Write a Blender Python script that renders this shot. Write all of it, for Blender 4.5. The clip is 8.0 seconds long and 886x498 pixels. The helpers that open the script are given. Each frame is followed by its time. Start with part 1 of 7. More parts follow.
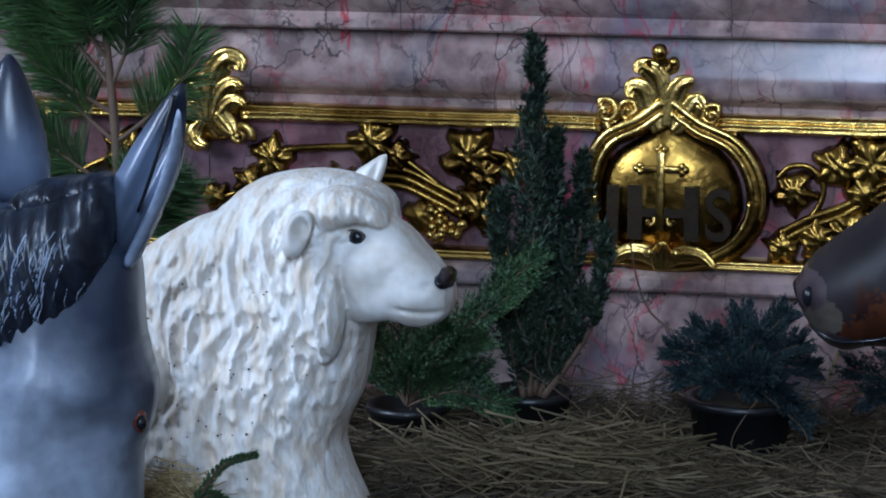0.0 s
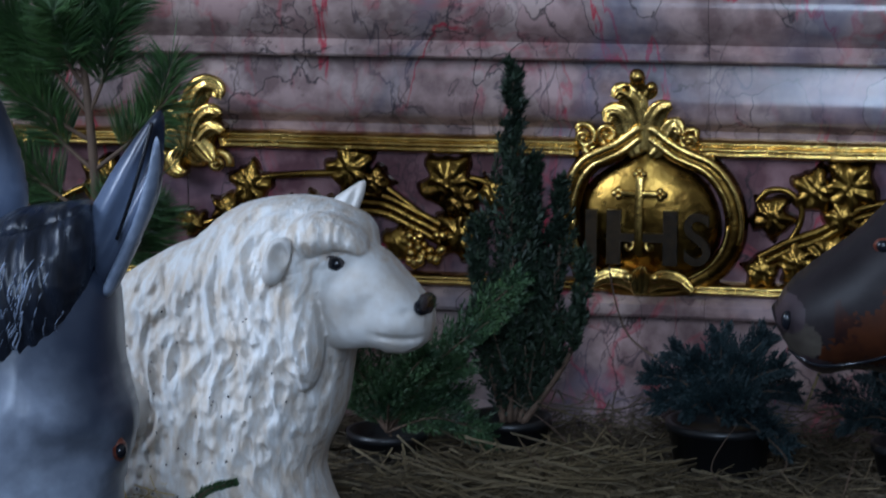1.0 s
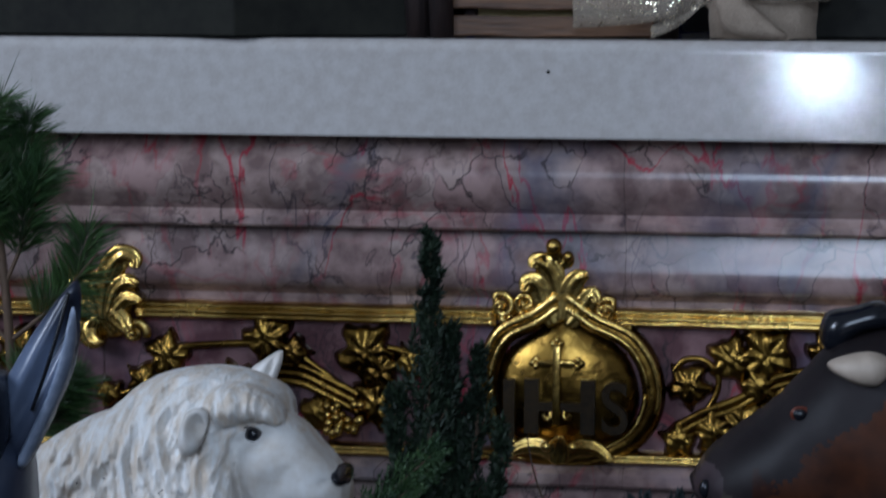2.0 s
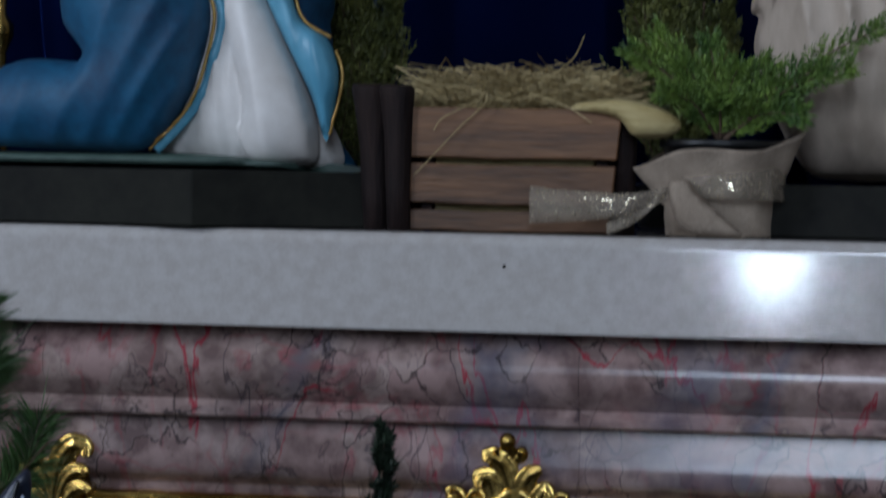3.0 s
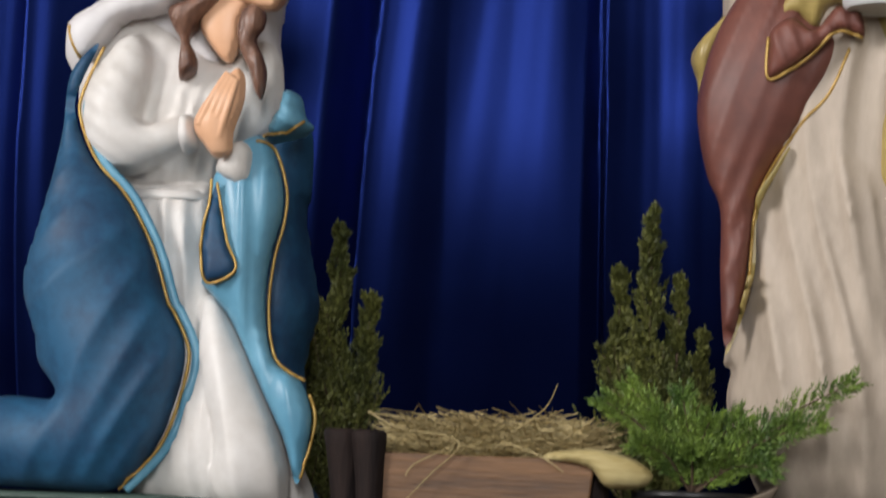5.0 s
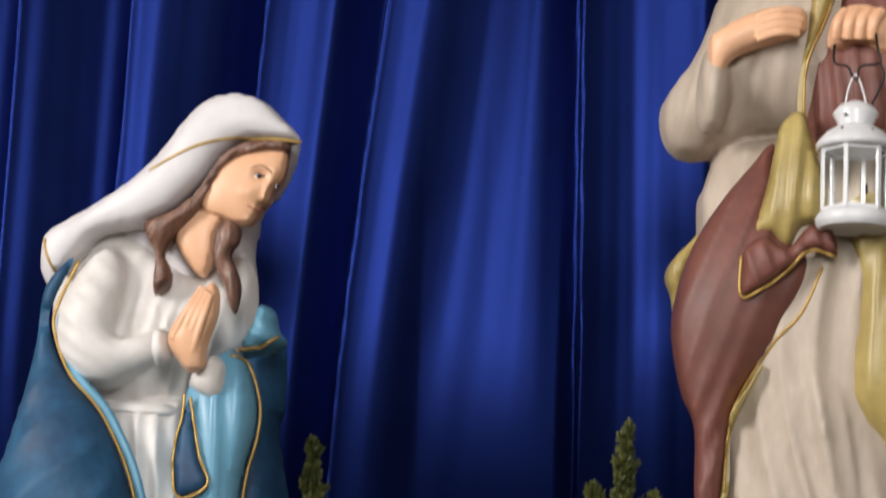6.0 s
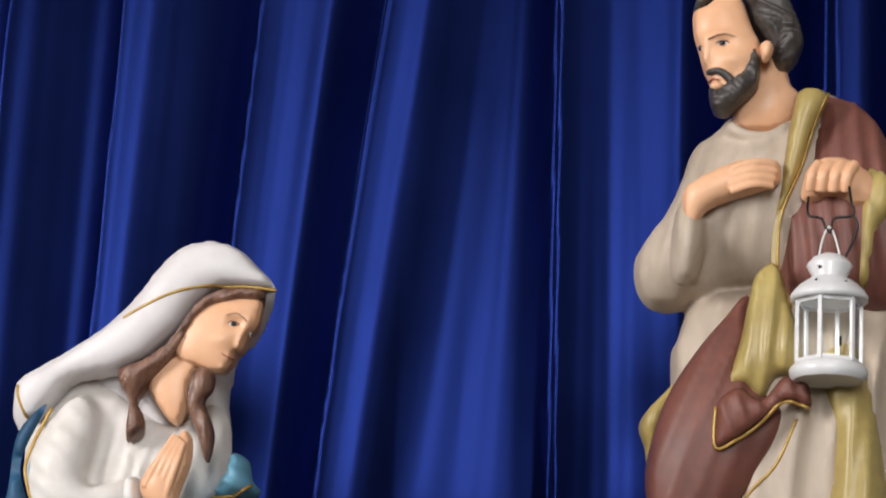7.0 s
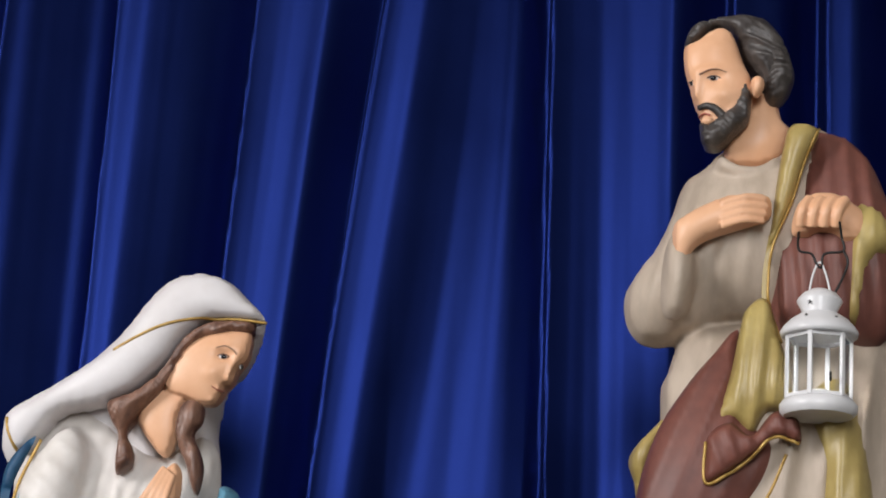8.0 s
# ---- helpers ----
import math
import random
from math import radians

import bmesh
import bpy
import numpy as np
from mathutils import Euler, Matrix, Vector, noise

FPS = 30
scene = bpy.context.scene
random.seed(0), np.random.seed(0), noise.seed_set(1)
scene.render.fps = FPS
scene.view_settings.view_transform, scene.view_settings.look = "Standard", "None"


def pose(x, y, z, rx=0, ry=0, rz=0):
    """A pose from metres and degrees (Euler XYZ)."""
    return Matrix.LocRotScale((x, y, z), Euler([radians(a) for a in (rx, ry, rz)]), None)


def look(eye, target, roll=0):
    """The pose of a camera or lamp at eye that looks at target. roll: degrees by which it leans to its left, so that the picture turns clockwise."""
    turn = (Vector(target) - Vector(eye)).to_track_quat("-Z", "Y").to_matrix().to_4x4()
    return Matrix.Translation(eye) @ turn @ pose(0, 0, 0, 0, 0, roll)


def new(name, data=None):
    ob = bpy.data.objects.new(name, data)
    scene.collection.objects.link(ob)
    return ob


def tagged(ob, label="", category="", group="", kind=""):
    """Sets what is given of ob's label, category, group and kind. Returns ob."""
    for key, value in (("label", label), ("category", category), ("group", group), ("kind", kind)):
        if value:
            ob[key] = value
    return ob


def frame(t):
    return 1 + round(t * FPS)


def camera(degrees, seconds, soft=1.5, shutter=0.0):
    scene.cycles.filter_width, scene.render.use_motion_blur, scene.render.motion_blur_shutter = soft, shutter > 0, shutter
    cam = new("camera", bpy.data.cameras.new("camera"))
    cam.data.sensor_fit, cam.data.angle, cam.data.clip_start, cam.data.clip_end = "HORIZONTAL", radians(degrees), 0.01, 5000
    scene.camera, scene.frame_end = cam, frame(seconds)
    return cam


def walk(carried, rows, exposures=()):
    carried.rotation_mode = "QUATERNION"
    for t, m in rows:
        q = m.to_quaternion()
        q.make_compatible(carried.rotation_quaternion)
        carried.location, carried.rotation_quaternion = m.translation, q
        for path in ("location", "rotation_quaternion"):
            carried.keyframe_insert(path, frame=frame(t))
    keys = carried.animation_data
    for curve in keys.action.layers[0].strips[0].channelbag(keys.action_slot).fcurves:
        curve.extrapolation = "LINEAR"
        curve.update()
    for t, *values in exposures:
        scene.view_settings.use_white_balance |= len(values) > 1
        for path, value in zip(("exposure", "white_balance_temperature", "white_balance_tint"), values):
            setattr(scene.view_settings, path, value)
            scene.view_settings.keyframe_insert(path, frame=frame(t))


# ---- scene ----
cam = camera(20.0, 8.0, soft=1.9, shutter=0.45)
EYE = (0.538, -3.920, 0.982)
PATH = [
    (0, (-0.0597, -1.0308, 0.4387), 0.30),
    (0.5, (-0.0533, -1.0297, 0.4375), 0.27),
    (1, (-0.0363, -1.0204, 0.4693), 0.06),
    (1.5, (0.0102, -0.9970, 0.5610), 0.00),
    (1.7, (0.0324, -0.9866, 0.6082), 0.09),
    (2.8, (0.0927, -0.9566, 0.8409), 0.82),
    (3, (0.1034, -0.9528, 0.9005), 1.09),
    (3.5, (0.1109, -0.9509, 1.0221), 1.05),
    (4, (0.1026, -0.9556, 1.1311), 1.26),
    (4.2, (0.1016, -0.9576, 1.1649), 1.65),
    (5.3, (0.1328, -0.9747, 1.3826), 2.54),
    (5.5, (0.1383, -0.9814, 1.4344), 2.67),
    (6, (0.1510, -1.0037, 1.5691), 2.65),
    (6.5, (0.1640, -1.0259, 1.6774), 2.69),
    (7, (0.1776, -1.0409, 1.7438), 2.93),
    (7.5, (0.1868, -1.0487, 1.7766), 3.00),
    (8, (0.1880, -1.0503, 1.7830), 3.15),
]
STOPS = [(0.0, -0.15, 5000, 6), (0.5, -0.52, 5000, 6), (1.0, -0.6, 5100, 7), (1.6, -0.8, 5200, 8), (2.8, -1.15, 5500, 8), (4.0, -0.95, 5700, 8), (4.2, -0.9, 5900, 8), (5.3, 0.0, 7100, 12), (7.2, -0.05, 7000, 12), (8.0, -0.18, 6900, 12)]
walk(cam, [(t, look(EYE, aim, roll)) for t, aim, roll in PATH], STOPS)

# ---------------------------------------------------------------- world and light
world = bpy.data.worlds.new("church_daylight")
scene.world = world
world.use_nodes = True
wn = world.node_tree
sky = wn.nodes.new("ShaderNodeTexSky")
sky.sky_type, sky.sun_disc, sky.sun_elevation, sky.sun_rotation = "NISHITA", False, radians(30), radians(200)
wn.links.new(sky.outputs[0], wn.nodes["Background"].inputs[0])
wn.nodes["Background"].inputs[1].default_value = 0.1


def area_lamp(name, place, target, wide, high, power, colour, shape="RECTANGLE"):
    """An area lamp: daylight through a church window, and the slab's added highlight lamp."""
    data = bpy.data.lights.new(name, "AREA")
    data.shape, data.size, data.size_y, data.energy, data.color = shape, wide, high, power, colour
    ob = new(name, data)
    ob.matrix_world = look(place, target)
    return ob


area_lamp("nave_window_light", (0.9, -8.93, 3.6), (0.2, 0, 1.2), 2.0, 3.2, 450, (0.88, 0.93, 1.0))
area_lamp("side_window_light", (-4.93, -4.5, 3.4), (0, 0, 1.3), 1.6, 2.6, 440, (0.95, 0.96, 1.0))
# No opening here: unseen narrow-beam lamp, added for the highlight on the slab.
area_lamp("slab_highlight_lamp", (0.356, -8.93, 0.565), (0.483, -0.12, 0.856), 0.25, 0.25, 0.045, (0.95, 0.97, 1.0), "DISK").data.spread = radians(6)


# ---------------------------------------------------------------- materials
def material(name, colour, rough=0.5, metal=0.0, second=None, scale=8.0, detail=6.0, bump=0.0, bump_scale=60.0,
             stretch=(1, 1, 1), random_tone=0.0, spec=0.5, island=0.0, coat=0.0, sheen=0.0, wobble=0.1):
    """Principled surface: two noise scales of colour, a roughness wobble and a bump."""
    m = bpy.data.materials.new(name)
    m.use_nodes = True
    t = m.node_tree
    b = t.nodes["Principled BSDF"]
    second = second or tuple(c * 0.78 for c in colour)
    tc = t.nodes.new("ShaderNodeTexCoord")
    mp = t.nodes.new("ShaderNodeMapping")
    mp.inputs["Scale"].default_value = stretch
    t.links.new(tc.outputs["Object"], mp.inputs[0])
    n1 = t.nodes.new("ShaderNodeTexNoise")
    n1.inputs["Scale"].default_value, n1.inputs["Detail"].default_value = scale, detail
    n2 = t.nodes.new("ShaderNodeTexNoise")
    n2.inputs["Scale"].default_value, n2.inputs["Detail"].default_value = bump_scale, 5.0
    for n in (n1, n2):
        t.links.new(mp.outputs[0], n.inputs["Vector"])
    ramp = t.nodes.new("ShaderNodeValToRGB")
    ramp.color_ramp.elements[0].position, ramp.color_ramp.elements[1].position = 0.36, 0.64
    ramp.color_ramp.elements[0].color, ramp.color_ramp.elements[1].color = (*second, 1), (*colour, 1)
    add = t.nodes.new("ShaderNodeMath")
    add.operation = "MULTIPLY_ADD"
    add.inputs[1].default_value = 0.35
    t.links.new(n2.outputs[0], add.inputs[0])
    sub = t.nodes.new("ShaderNodeMath")
    sub.operation = "MULTIPLY_ADD"
    sub.inputs[1].default_value, sub.inputs[2].default_value = 0.8, -0.075
    t.links.new(n1.outputs[0], sub.inputs[0])
    t.links.new(sub.outputs[0], add.inputs[2])
    t.links.new(add.outputs[0], ramp.inputs[0])
    colour_out = ramp.outputs[0]
    if random_tone or island:
        hsv = t.nodes.new("ShaderNodeHueSaturation")
        mr = t.nodes.new("ShaderNodeMapRange")
        k = random_tone or island
        mr.inputs["To Min"].default_value, mr.inputs["To Max"].default_value = 1 - k, 1 + k
        if random_tone:
            t.links.new(t.nodes.new("ShaderNodeObjectInfo").outputs["Random"], mr.inputs[0])
        else:
            t.links.new(t.nodes.new("ShaderNodeNewGeometry").outputs["Random Per Island"], mr.inputs[0])
        t.links.new(mr.outputs[0], hsv.inputs["Value"])
        t.links.new(colour_out, hsv.inputs["Color"])
        colour_out = hsv.outputs[0]
    t.links.new(colour_out, b.inputs["Base Color"])
    rr = t.nodes.new("ShaderNodeMapRange")
    rr.inputs["To Min"].default_value, rr.inputs["To Max"].default_value = max(rough - wobble, 0.02), min(rough + wobble, 1)
    t.links.new(n1.outputs[0], rr.inputs[0])
    t.links.new(rr.outputs[0], b.inputs["Roughness"])
    b.inputs["Metallic"].default_value = metal
    b.inputs["Specular IOR Level"].default_value = spec
    b.inputs["Coat Weight"].default_value = coat
    b.inputs["Coat Roughness"].default_value = 0.15
    b.inputs["Sheen Weight"].default_value = sheen
    if bump:
        bp = t.nodes.new("ShaderNodeBump")
        bp.inputs["Strength"].default_value, bp.inputs["Distance"].default_value = bump, 0.004
        t.links.new(n2.outputs[0], bp.inputs["Height"])
        t.links.new(bp.outputs[0], b.inputs["Normal"])
    return m


def marble(name, pale=(0.385, 0.295, 0.270), deep=(0.175, 0.124, 0.116)):
    """Polished grey-pink marble with crimson and dark veins."""
    m = material(name, pale, 0.2, second=deep, scale=14, detail=14, bump=0.05, bump_scale=40, random_tone=0.1)
    t = m.node_tree
    b = t.nodes["Principled BSDF"]
    for n in t.nodes:
        if n.bl_idname == "ShaderNodeValToRGB":
            n.color_ramp.elements[0].position, n.color_ramp.elements[1].position = 0.40, 0.60
    last = b.inputs["Base Color"].links[0].from_socket
    tc = t.nodes.new("ShaderNodeTexCoord")
    for scale, stretch, lo, hi, colour, amount, region in (
            (2.6, (2.6, 1, 0.9), 0.0, 0.012, (0.34, 0.02, 0.045), 0.9, 2.3), (5.0, (1.6, 1, 0.7), 0.0, 0.012, (0.03, 0.028, 0.04), 0.7, 3.1),
            (3.4, (1.5, 1, 1.2), 0.0, 0.022, (0.32, 0.05, 0.07), 0.6, 2.9), (6.5, (1.3, 1, 1), 0.0, 0.008, (0.02, 0.018, 0.02), 0.55, 4.0),
            (1.3, (1.2, 1, 1), 0.0, 0.05, (0.12, 0.13, 0.18), 0.6, 2.6)):
        mp = t.nodes.new("ShaderNodeMapping")
        mp.inputs["Scale"].default_value, mp.inputs["Location"].default_value = stretch, (scale * 3.7, scale, scale * 1.3)
        mp.inputs["Rotation"].default_value = (0, 0.25, 0)
        t.links.new(tc.outputs["Object"], mp.inputs[0])
        n = t.nodes.new("ShaderNodeTexNoise")
        n.inputs["Scale"].default_value, n.inputs["Detail"].default_value, n.inputs["Distortion"].default_value = scale, 8, 0.6
        t.links.new(mp.outputs[0], n.inputs["Vector"])
        d = t.nodes.new("ShaderNodeMath")
        d.operation = "SUBTRACT"
        d.inputs[1].default_value = 0.5
        t.links.new(n.outputs[0], d.inputs[0])
        a = t.nodes.new("ShaderNodeMath")
        a.operation = "ABSOLUTE"
        t.links.new(d.outputs[0], a.inputs[0])
        r = t.nodes.new("ShaderNodeMapRange")
        r.inputs["From Min"].default_value, r.inputs["From Max"].default_value = lo, hi
        r.inputs["To Min"].default_value, r.inputs["To Max"].default_value = amount, 0.0
        t.links.new(a.outputs[0], r.inputs[0])
        g = t.nodes.new("ShaderNodeTexNoise")
        g.inputs["Scale"].default_value, g.inputs["Detail"].default_value = region, 3
        t.links.new(mp.outputs[0], g.inputs["Vector"])
        gr = t.nodes.new("ShaderNodeMapRange")
        gr.inputs["From Min"].default_value, gr.inputs["From Max"].default_value = 0.42, 0.56
        t.links.new(g.outputs[0], gr.inputs[0])
        k = t.nodes.new("ShaderNodeMath")
        k.operation = "MULTIPLY"
        t.links.new(r.outputs[0], k.inputs[0])
        t.links.new(gr.outputs[0], k.inputs[1])
        x = t.nodes.new("ShaderNodeMix")
        x.data_type = "RGBA"
        t.links.new(k.outputs[0], x.inputs["Factor"])
        t.links.new(last, x.inputs[6])
        x.inputs[7].default_value = (*colour, 1)
        last = x.outputs[2]
    # broken patches with fine dark cracks between them
    mp = t.nodes.new("ShaderNodeMapping")
    mp.inputs["Scale"].default_value = (1.0, 0.6, 0.8)
    t.links.new(tc.outputs["Object"], mp.inputs[0])
    bend = t.nodes.new("ShaderNodeTexNoise")
    bend.inputs["Scale"].default_value, bend.inputs["Detail"].default_value = 9, 6
    t.links.new(mp.outputs[0], bend.inputs["Vector"])
    shift = t.nodes.new("ShaderNodeVectorMath")
    shift.operation = "MULTIPLY_ADD"
    shift.inputs[1].default_value = (0.16, 0.16, 0.16)
    t.links.new(bend.outputs["Color"], shift.inputs[0])
    t.links.new(mp.outputs[0], shift.inputs[2])
    cell = t.nodes.new("ShaderNodeTexVoronoi")
    crack = t.nodes.new("ShaderNodeTexVoronoi")
    crack.feature = "DISTANCE_TO_EDGE"
    for v, s in ((cell, 9.0), (crack, 9.0)):
        v.inputs["Scale"].default_value = s
        t.links.new(shift.outputs[0], v.inputs["Vector"])
    tint = t.nodes.new("ShaderNodeMix")
    tint.data_type, tint.blend_type = "RGBA", "MULTIPLY"
    tint.inputs["Factor"].default_value = 0.75
    t.links.new(last, tint.inputs[6])
    tone = t.nodes.new("ShaderNodeValToRGB")
    tone.color_ramp.elements[0].color, tone.color_ramp.elements[1].color = (0.62, 0.64, 0.72, 1), (1.0, 0.98, 0.98, 1)
    for at, c in ((0.25, (0.95, 0.92, 0.92, 1)), (0.5, (0.88, 0.72, 0.74, 1)), (0.72, (1.0, 0.97, 0.93, 1))):
        tone.color_ramp.elements.new(at).color = c
    t.links.new(cell.outputs["Color"], tone.inputs[0])
    t.links.new(tone.outputs[0], tint.inputs[7])
    near = t.nodes.new("ShaderNodeMapRange")
    near.inputs["From Min"].default_value, near.inputs["From Max"].default_value = 0.0, 0.02
    near.inputs["To Min"].default_value, near.inputs["To Max"].default_value = 0.9, 0.0
    t.links.new(crack.outputs["Distance"], near.inputs[0])
    where = t.nodes.new("ShaderNodeMapRange")
    where.inputs["From Min"].default_value, where.inputs["From Max"].default_value = 0.43, 0.53
    t.links.new(bend.outputs[0], where.inputs[0])
    both = t.nodes.new("ShaderNodeMath")
    both.operation = "MULTIPLY"
    t.links.new(near.outputs[0], both.inputs[0])
    t.links.new(where.outputs[0], both.inputs[1])
    dark = t.nodes.new("ShaderNodeMix")
    dark.data_type = "RGBA"
    t.links.new(both.outputs[0], dark.inputs["Factor"])
    t.links.new(tint.outputs[2], dark.inputs[6])
    dark.inputs[7].default_value = (0.035, 0.028, 0.03, 1)
    t.links.new(dark.outputs[2], b.inputs["Base Color"])
    return m


MARBLE = marble("veined_marble")
# Redder stone than the blocks; its deeper tone also paints in the shade.
PANEL = marble("shaded_red_panel_marble", (0.21, 0.125, 0.13), (0.10, 0.05, 0.056))
SLAB = material("pale_polished_stone", (0.50, 0.475, 0.455), 0.105, second=(0.435, 0.40, 0.375), scale=48, detail=9, bump_scale=160, wobble=0.01)
GOLD = material("burnished_gold_leaf", (0.74, 0.53, 0.16), 0.25, 1.0, (0.40, 0.25, 0.055), 12, 8, 0.4, 60)
# Same gold darkened: dark reflections on boss, rim and vine put into the colour.
GOLD_SHADE = material("shaded_gold_leaf", (0.27, 0.165, 0.032), 0.27, 1.0, (0.095, 0.052, 0.011), 14, 8, 0.35, 60)
# Letter fronts: the dark they mirror is painted as a near-black gold.
GOLD_DARK = material("shaded_letter_gold", (0.026, 0.015, 0.004), 0.4, 0.3, (0.010, 0.006, 0.002), 14, 6, 0.3, 60, spec=0.2)
GOLD_PAINT = material("gold_paint", (0.52, 0.34, 0.10), 0.38, 0.35, (0.38, 0.22, 0.05), 30, 4, 0.1, 120)
PLASTER = material("pale_plaster", (0.46, 0.44, 0.41), 0.85, second=(0.38, 0.36, 0.335), scale=2.0, bump=0.2, bump_scale=30)
# Floor litter and floor straw are coloured dark to hold the shade by the altar.
STONE_FLOOR = material("shaded_straw_litter", (0.035, 0.027, 0.016), 0.95, second=(0.014, 0.011, 0.008), scale=9, bump=0.8, bump_scale=55)
STRAW = material("shaded_dry_straw", (0.115, 0.085, 0.047), 0.75, second=(0.035, 0.026, 0.014), scale=6, bump_scale=90, island=0.45)
STRAW_PALE = material("pale_straw", (0.50, 0.40, 0.20), 0.7, second=(0.28, 0.205, 0.085), scale=9, bump_scale=90, island=0.35)
STRAW_SHADED = material("shaded_long_straw", (0.165, 0.125, 0.063), 0.75, second=(0.09, 0.066, 0.032), scale=9, bump_scale=90, island=0.28)
VELVET = material("royal_blue_satin", (0.0078, 0.0172, 0.102), 0.38, 0.85, second=(0.0062, 0.0138, 0.085), scale=3, bump=0.06, bump_scale=420, spec=0.0)
CREAM = material("cream_gown_paint", (0.76, 0.73, 0.70), 0.5, second=(0.64, 0.60, 0.56), scale=7, bump=0.05, bump_scale=40)
VEIL = material("white_veil_paint", (0.72, 0.70, 0.71), 0.48, second=(0.64, 0.61, 0.61), scale=6, bump=0.05, bump_scale=40)
BLUE = material("teal_blue_mantle_paint", (0.012, 0.092, 0.190), 0.6, second=(0.005, 0.040, 0.10), scale=9, detail=11, bump=0.15, bump_scale=60)
LIGHT_BLUE = material("light_blue_lining_paint", (0.15, 0.38, 0.52), 0.38, second=(0.10, 0.29, 0.42), scale=7, bump=0.05, bump_scale=40)
SKIN = material("flesh_paint", (0.82, 0.475, 0.29), 0.42, second=(0.76, 0.415, 0.24), scale=9, bump=0.02, bump_scale=60)
HAIR = material("brown_hair_paint", (0.24, 0.125, 0.085), 0.4, second=(0.10, 0.046, 0.032), scale=26, bump=0.3, bump_scale=70, stretch=(2, 2, 0.5))
DARK_HAIR = material("dark_brown_hair_paint", (0.075, 0.066, 0.062), 0.42, second=(0.030, 0.025, 0.024), scale=30, bump=0.5, bump_scale=80, stretch=(1.4, 1.4, 0.6))
RUSSET = material("russet_cloak_paint", (0.19, 0.064, 0.046), 0.52, second=(0.12, 0.040, 0.031), scale=7, bump=0.06, bump_scale=45)
OCHRE = material("ochre_lining_paint", (0.44, 0.335, 0.115), 0.4, second=(0.33, 0.24, 0.08), scale=7, bump=0.06, bump_scale=45)
TUNIC = material("beige_tunic_paint", (0.52, 0.43, 0.345), 0.56, second=(0.40, 0.325, 0.255), scale=8, bump=0.06, bump_scale=45, stretch=(1.6, 1, 0.6))
WOOL = material("white_wool_paint", (0.76, 0.75, 0.73), 0.7, second=(0.62, 0.53, 0.43), scale=34, detail=7, bump=0.6, bump_scale=110, spec=0.25, stretch=(1.8, 1, 0.6))
SHEEP_SKIN = material("smooth_white_paint", (0.74, 0.725, 0.70), 0.55, second=(0.60, 0.55, 0.49), scale=20, bump=0.08, bump_scale=90)
BLACK_GLOSS = material("black_gloss_paint", (0.007, 0.008, 0.012), 0.2, scale=20, spec=0.45)


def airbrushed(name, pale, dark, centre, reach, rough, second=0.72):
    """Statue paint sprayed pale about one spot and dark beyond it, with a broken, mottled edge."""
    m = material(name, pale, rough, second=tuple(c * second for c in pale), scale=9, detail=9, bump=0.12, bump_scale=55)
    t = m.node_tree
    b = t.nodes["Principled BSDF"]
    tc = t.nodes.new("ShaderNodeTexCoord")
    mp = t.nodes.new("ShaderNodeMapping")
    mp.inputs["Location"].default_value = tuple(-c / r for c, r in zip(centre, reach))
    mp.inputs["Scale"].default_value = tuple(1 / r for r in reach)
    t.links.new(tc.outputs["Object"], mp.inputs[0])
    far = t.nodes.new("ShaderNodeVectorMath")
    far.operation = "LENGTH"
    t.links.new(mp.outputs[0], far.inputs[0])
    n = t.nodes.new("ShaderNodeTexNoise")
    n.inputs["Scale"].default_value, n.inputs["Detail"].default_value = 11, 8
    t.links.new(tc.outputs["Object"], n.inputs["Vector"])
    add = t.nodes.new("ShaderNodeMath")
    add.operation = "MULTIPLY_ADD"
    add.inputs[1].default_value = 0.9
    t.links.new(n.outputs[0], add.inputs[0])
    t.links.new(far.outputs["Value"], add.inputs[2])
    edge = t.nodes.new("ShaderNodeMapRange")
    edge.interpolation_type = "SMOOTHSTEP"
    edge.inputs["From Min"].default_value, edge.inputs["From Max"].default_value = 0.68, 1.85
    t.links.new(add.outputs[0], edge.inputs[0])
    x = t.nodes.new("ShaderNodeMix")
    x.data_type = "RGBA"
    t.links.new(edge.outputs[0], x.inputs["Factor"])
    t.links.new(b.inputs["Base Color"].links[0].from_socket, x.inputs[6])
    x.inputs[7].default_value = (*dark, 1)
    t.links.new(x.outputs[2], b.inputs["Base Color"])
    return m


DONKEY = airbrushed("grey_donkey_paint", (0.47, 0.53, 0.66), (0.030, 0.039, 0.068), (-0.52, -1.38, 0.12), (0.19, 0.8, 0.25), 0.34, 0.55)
MANE = material("dark_mane_paint", (0.004, 0.005, 0.009), 0.30, second=(0.018, 0.023, 0.038), scale=26, spec=0.45, detail=5, bump=0.5, bump_scale=40, stretch=(3.5, 1, 0.45))
COW = material("brown_cow_paint", (0.034, 0.0095, 0.004), 0.5, second=(0.006, 0.004, 0.005), scale=6.5, spec=0.18, bump=0.08, bump_scale=50)
LIGHT_BLUE_GREY = material("pale_blue_grey_paint", (0.27, 0.31, 0.41), 0.4, second=(0.15, 0.18, 0.25), scale=30)
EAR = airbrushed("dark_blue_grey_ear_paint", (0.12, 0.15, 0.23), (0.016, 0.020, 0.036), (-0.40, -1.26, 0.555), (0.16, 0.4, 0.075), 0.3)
MUZZLE = material("dark_muzzle_paint", (0.05, 0.035, 0.04), 0.3, second=(0.012, 0.009, 0.011), scale=9)
EYE_BROWN = material("red_brown_eye_rim", (0.12, 0.03, 0.015), 0.3)
LIPS = material("rose_lip_paint", (0.42, 0.13, 0.09), 0.35)
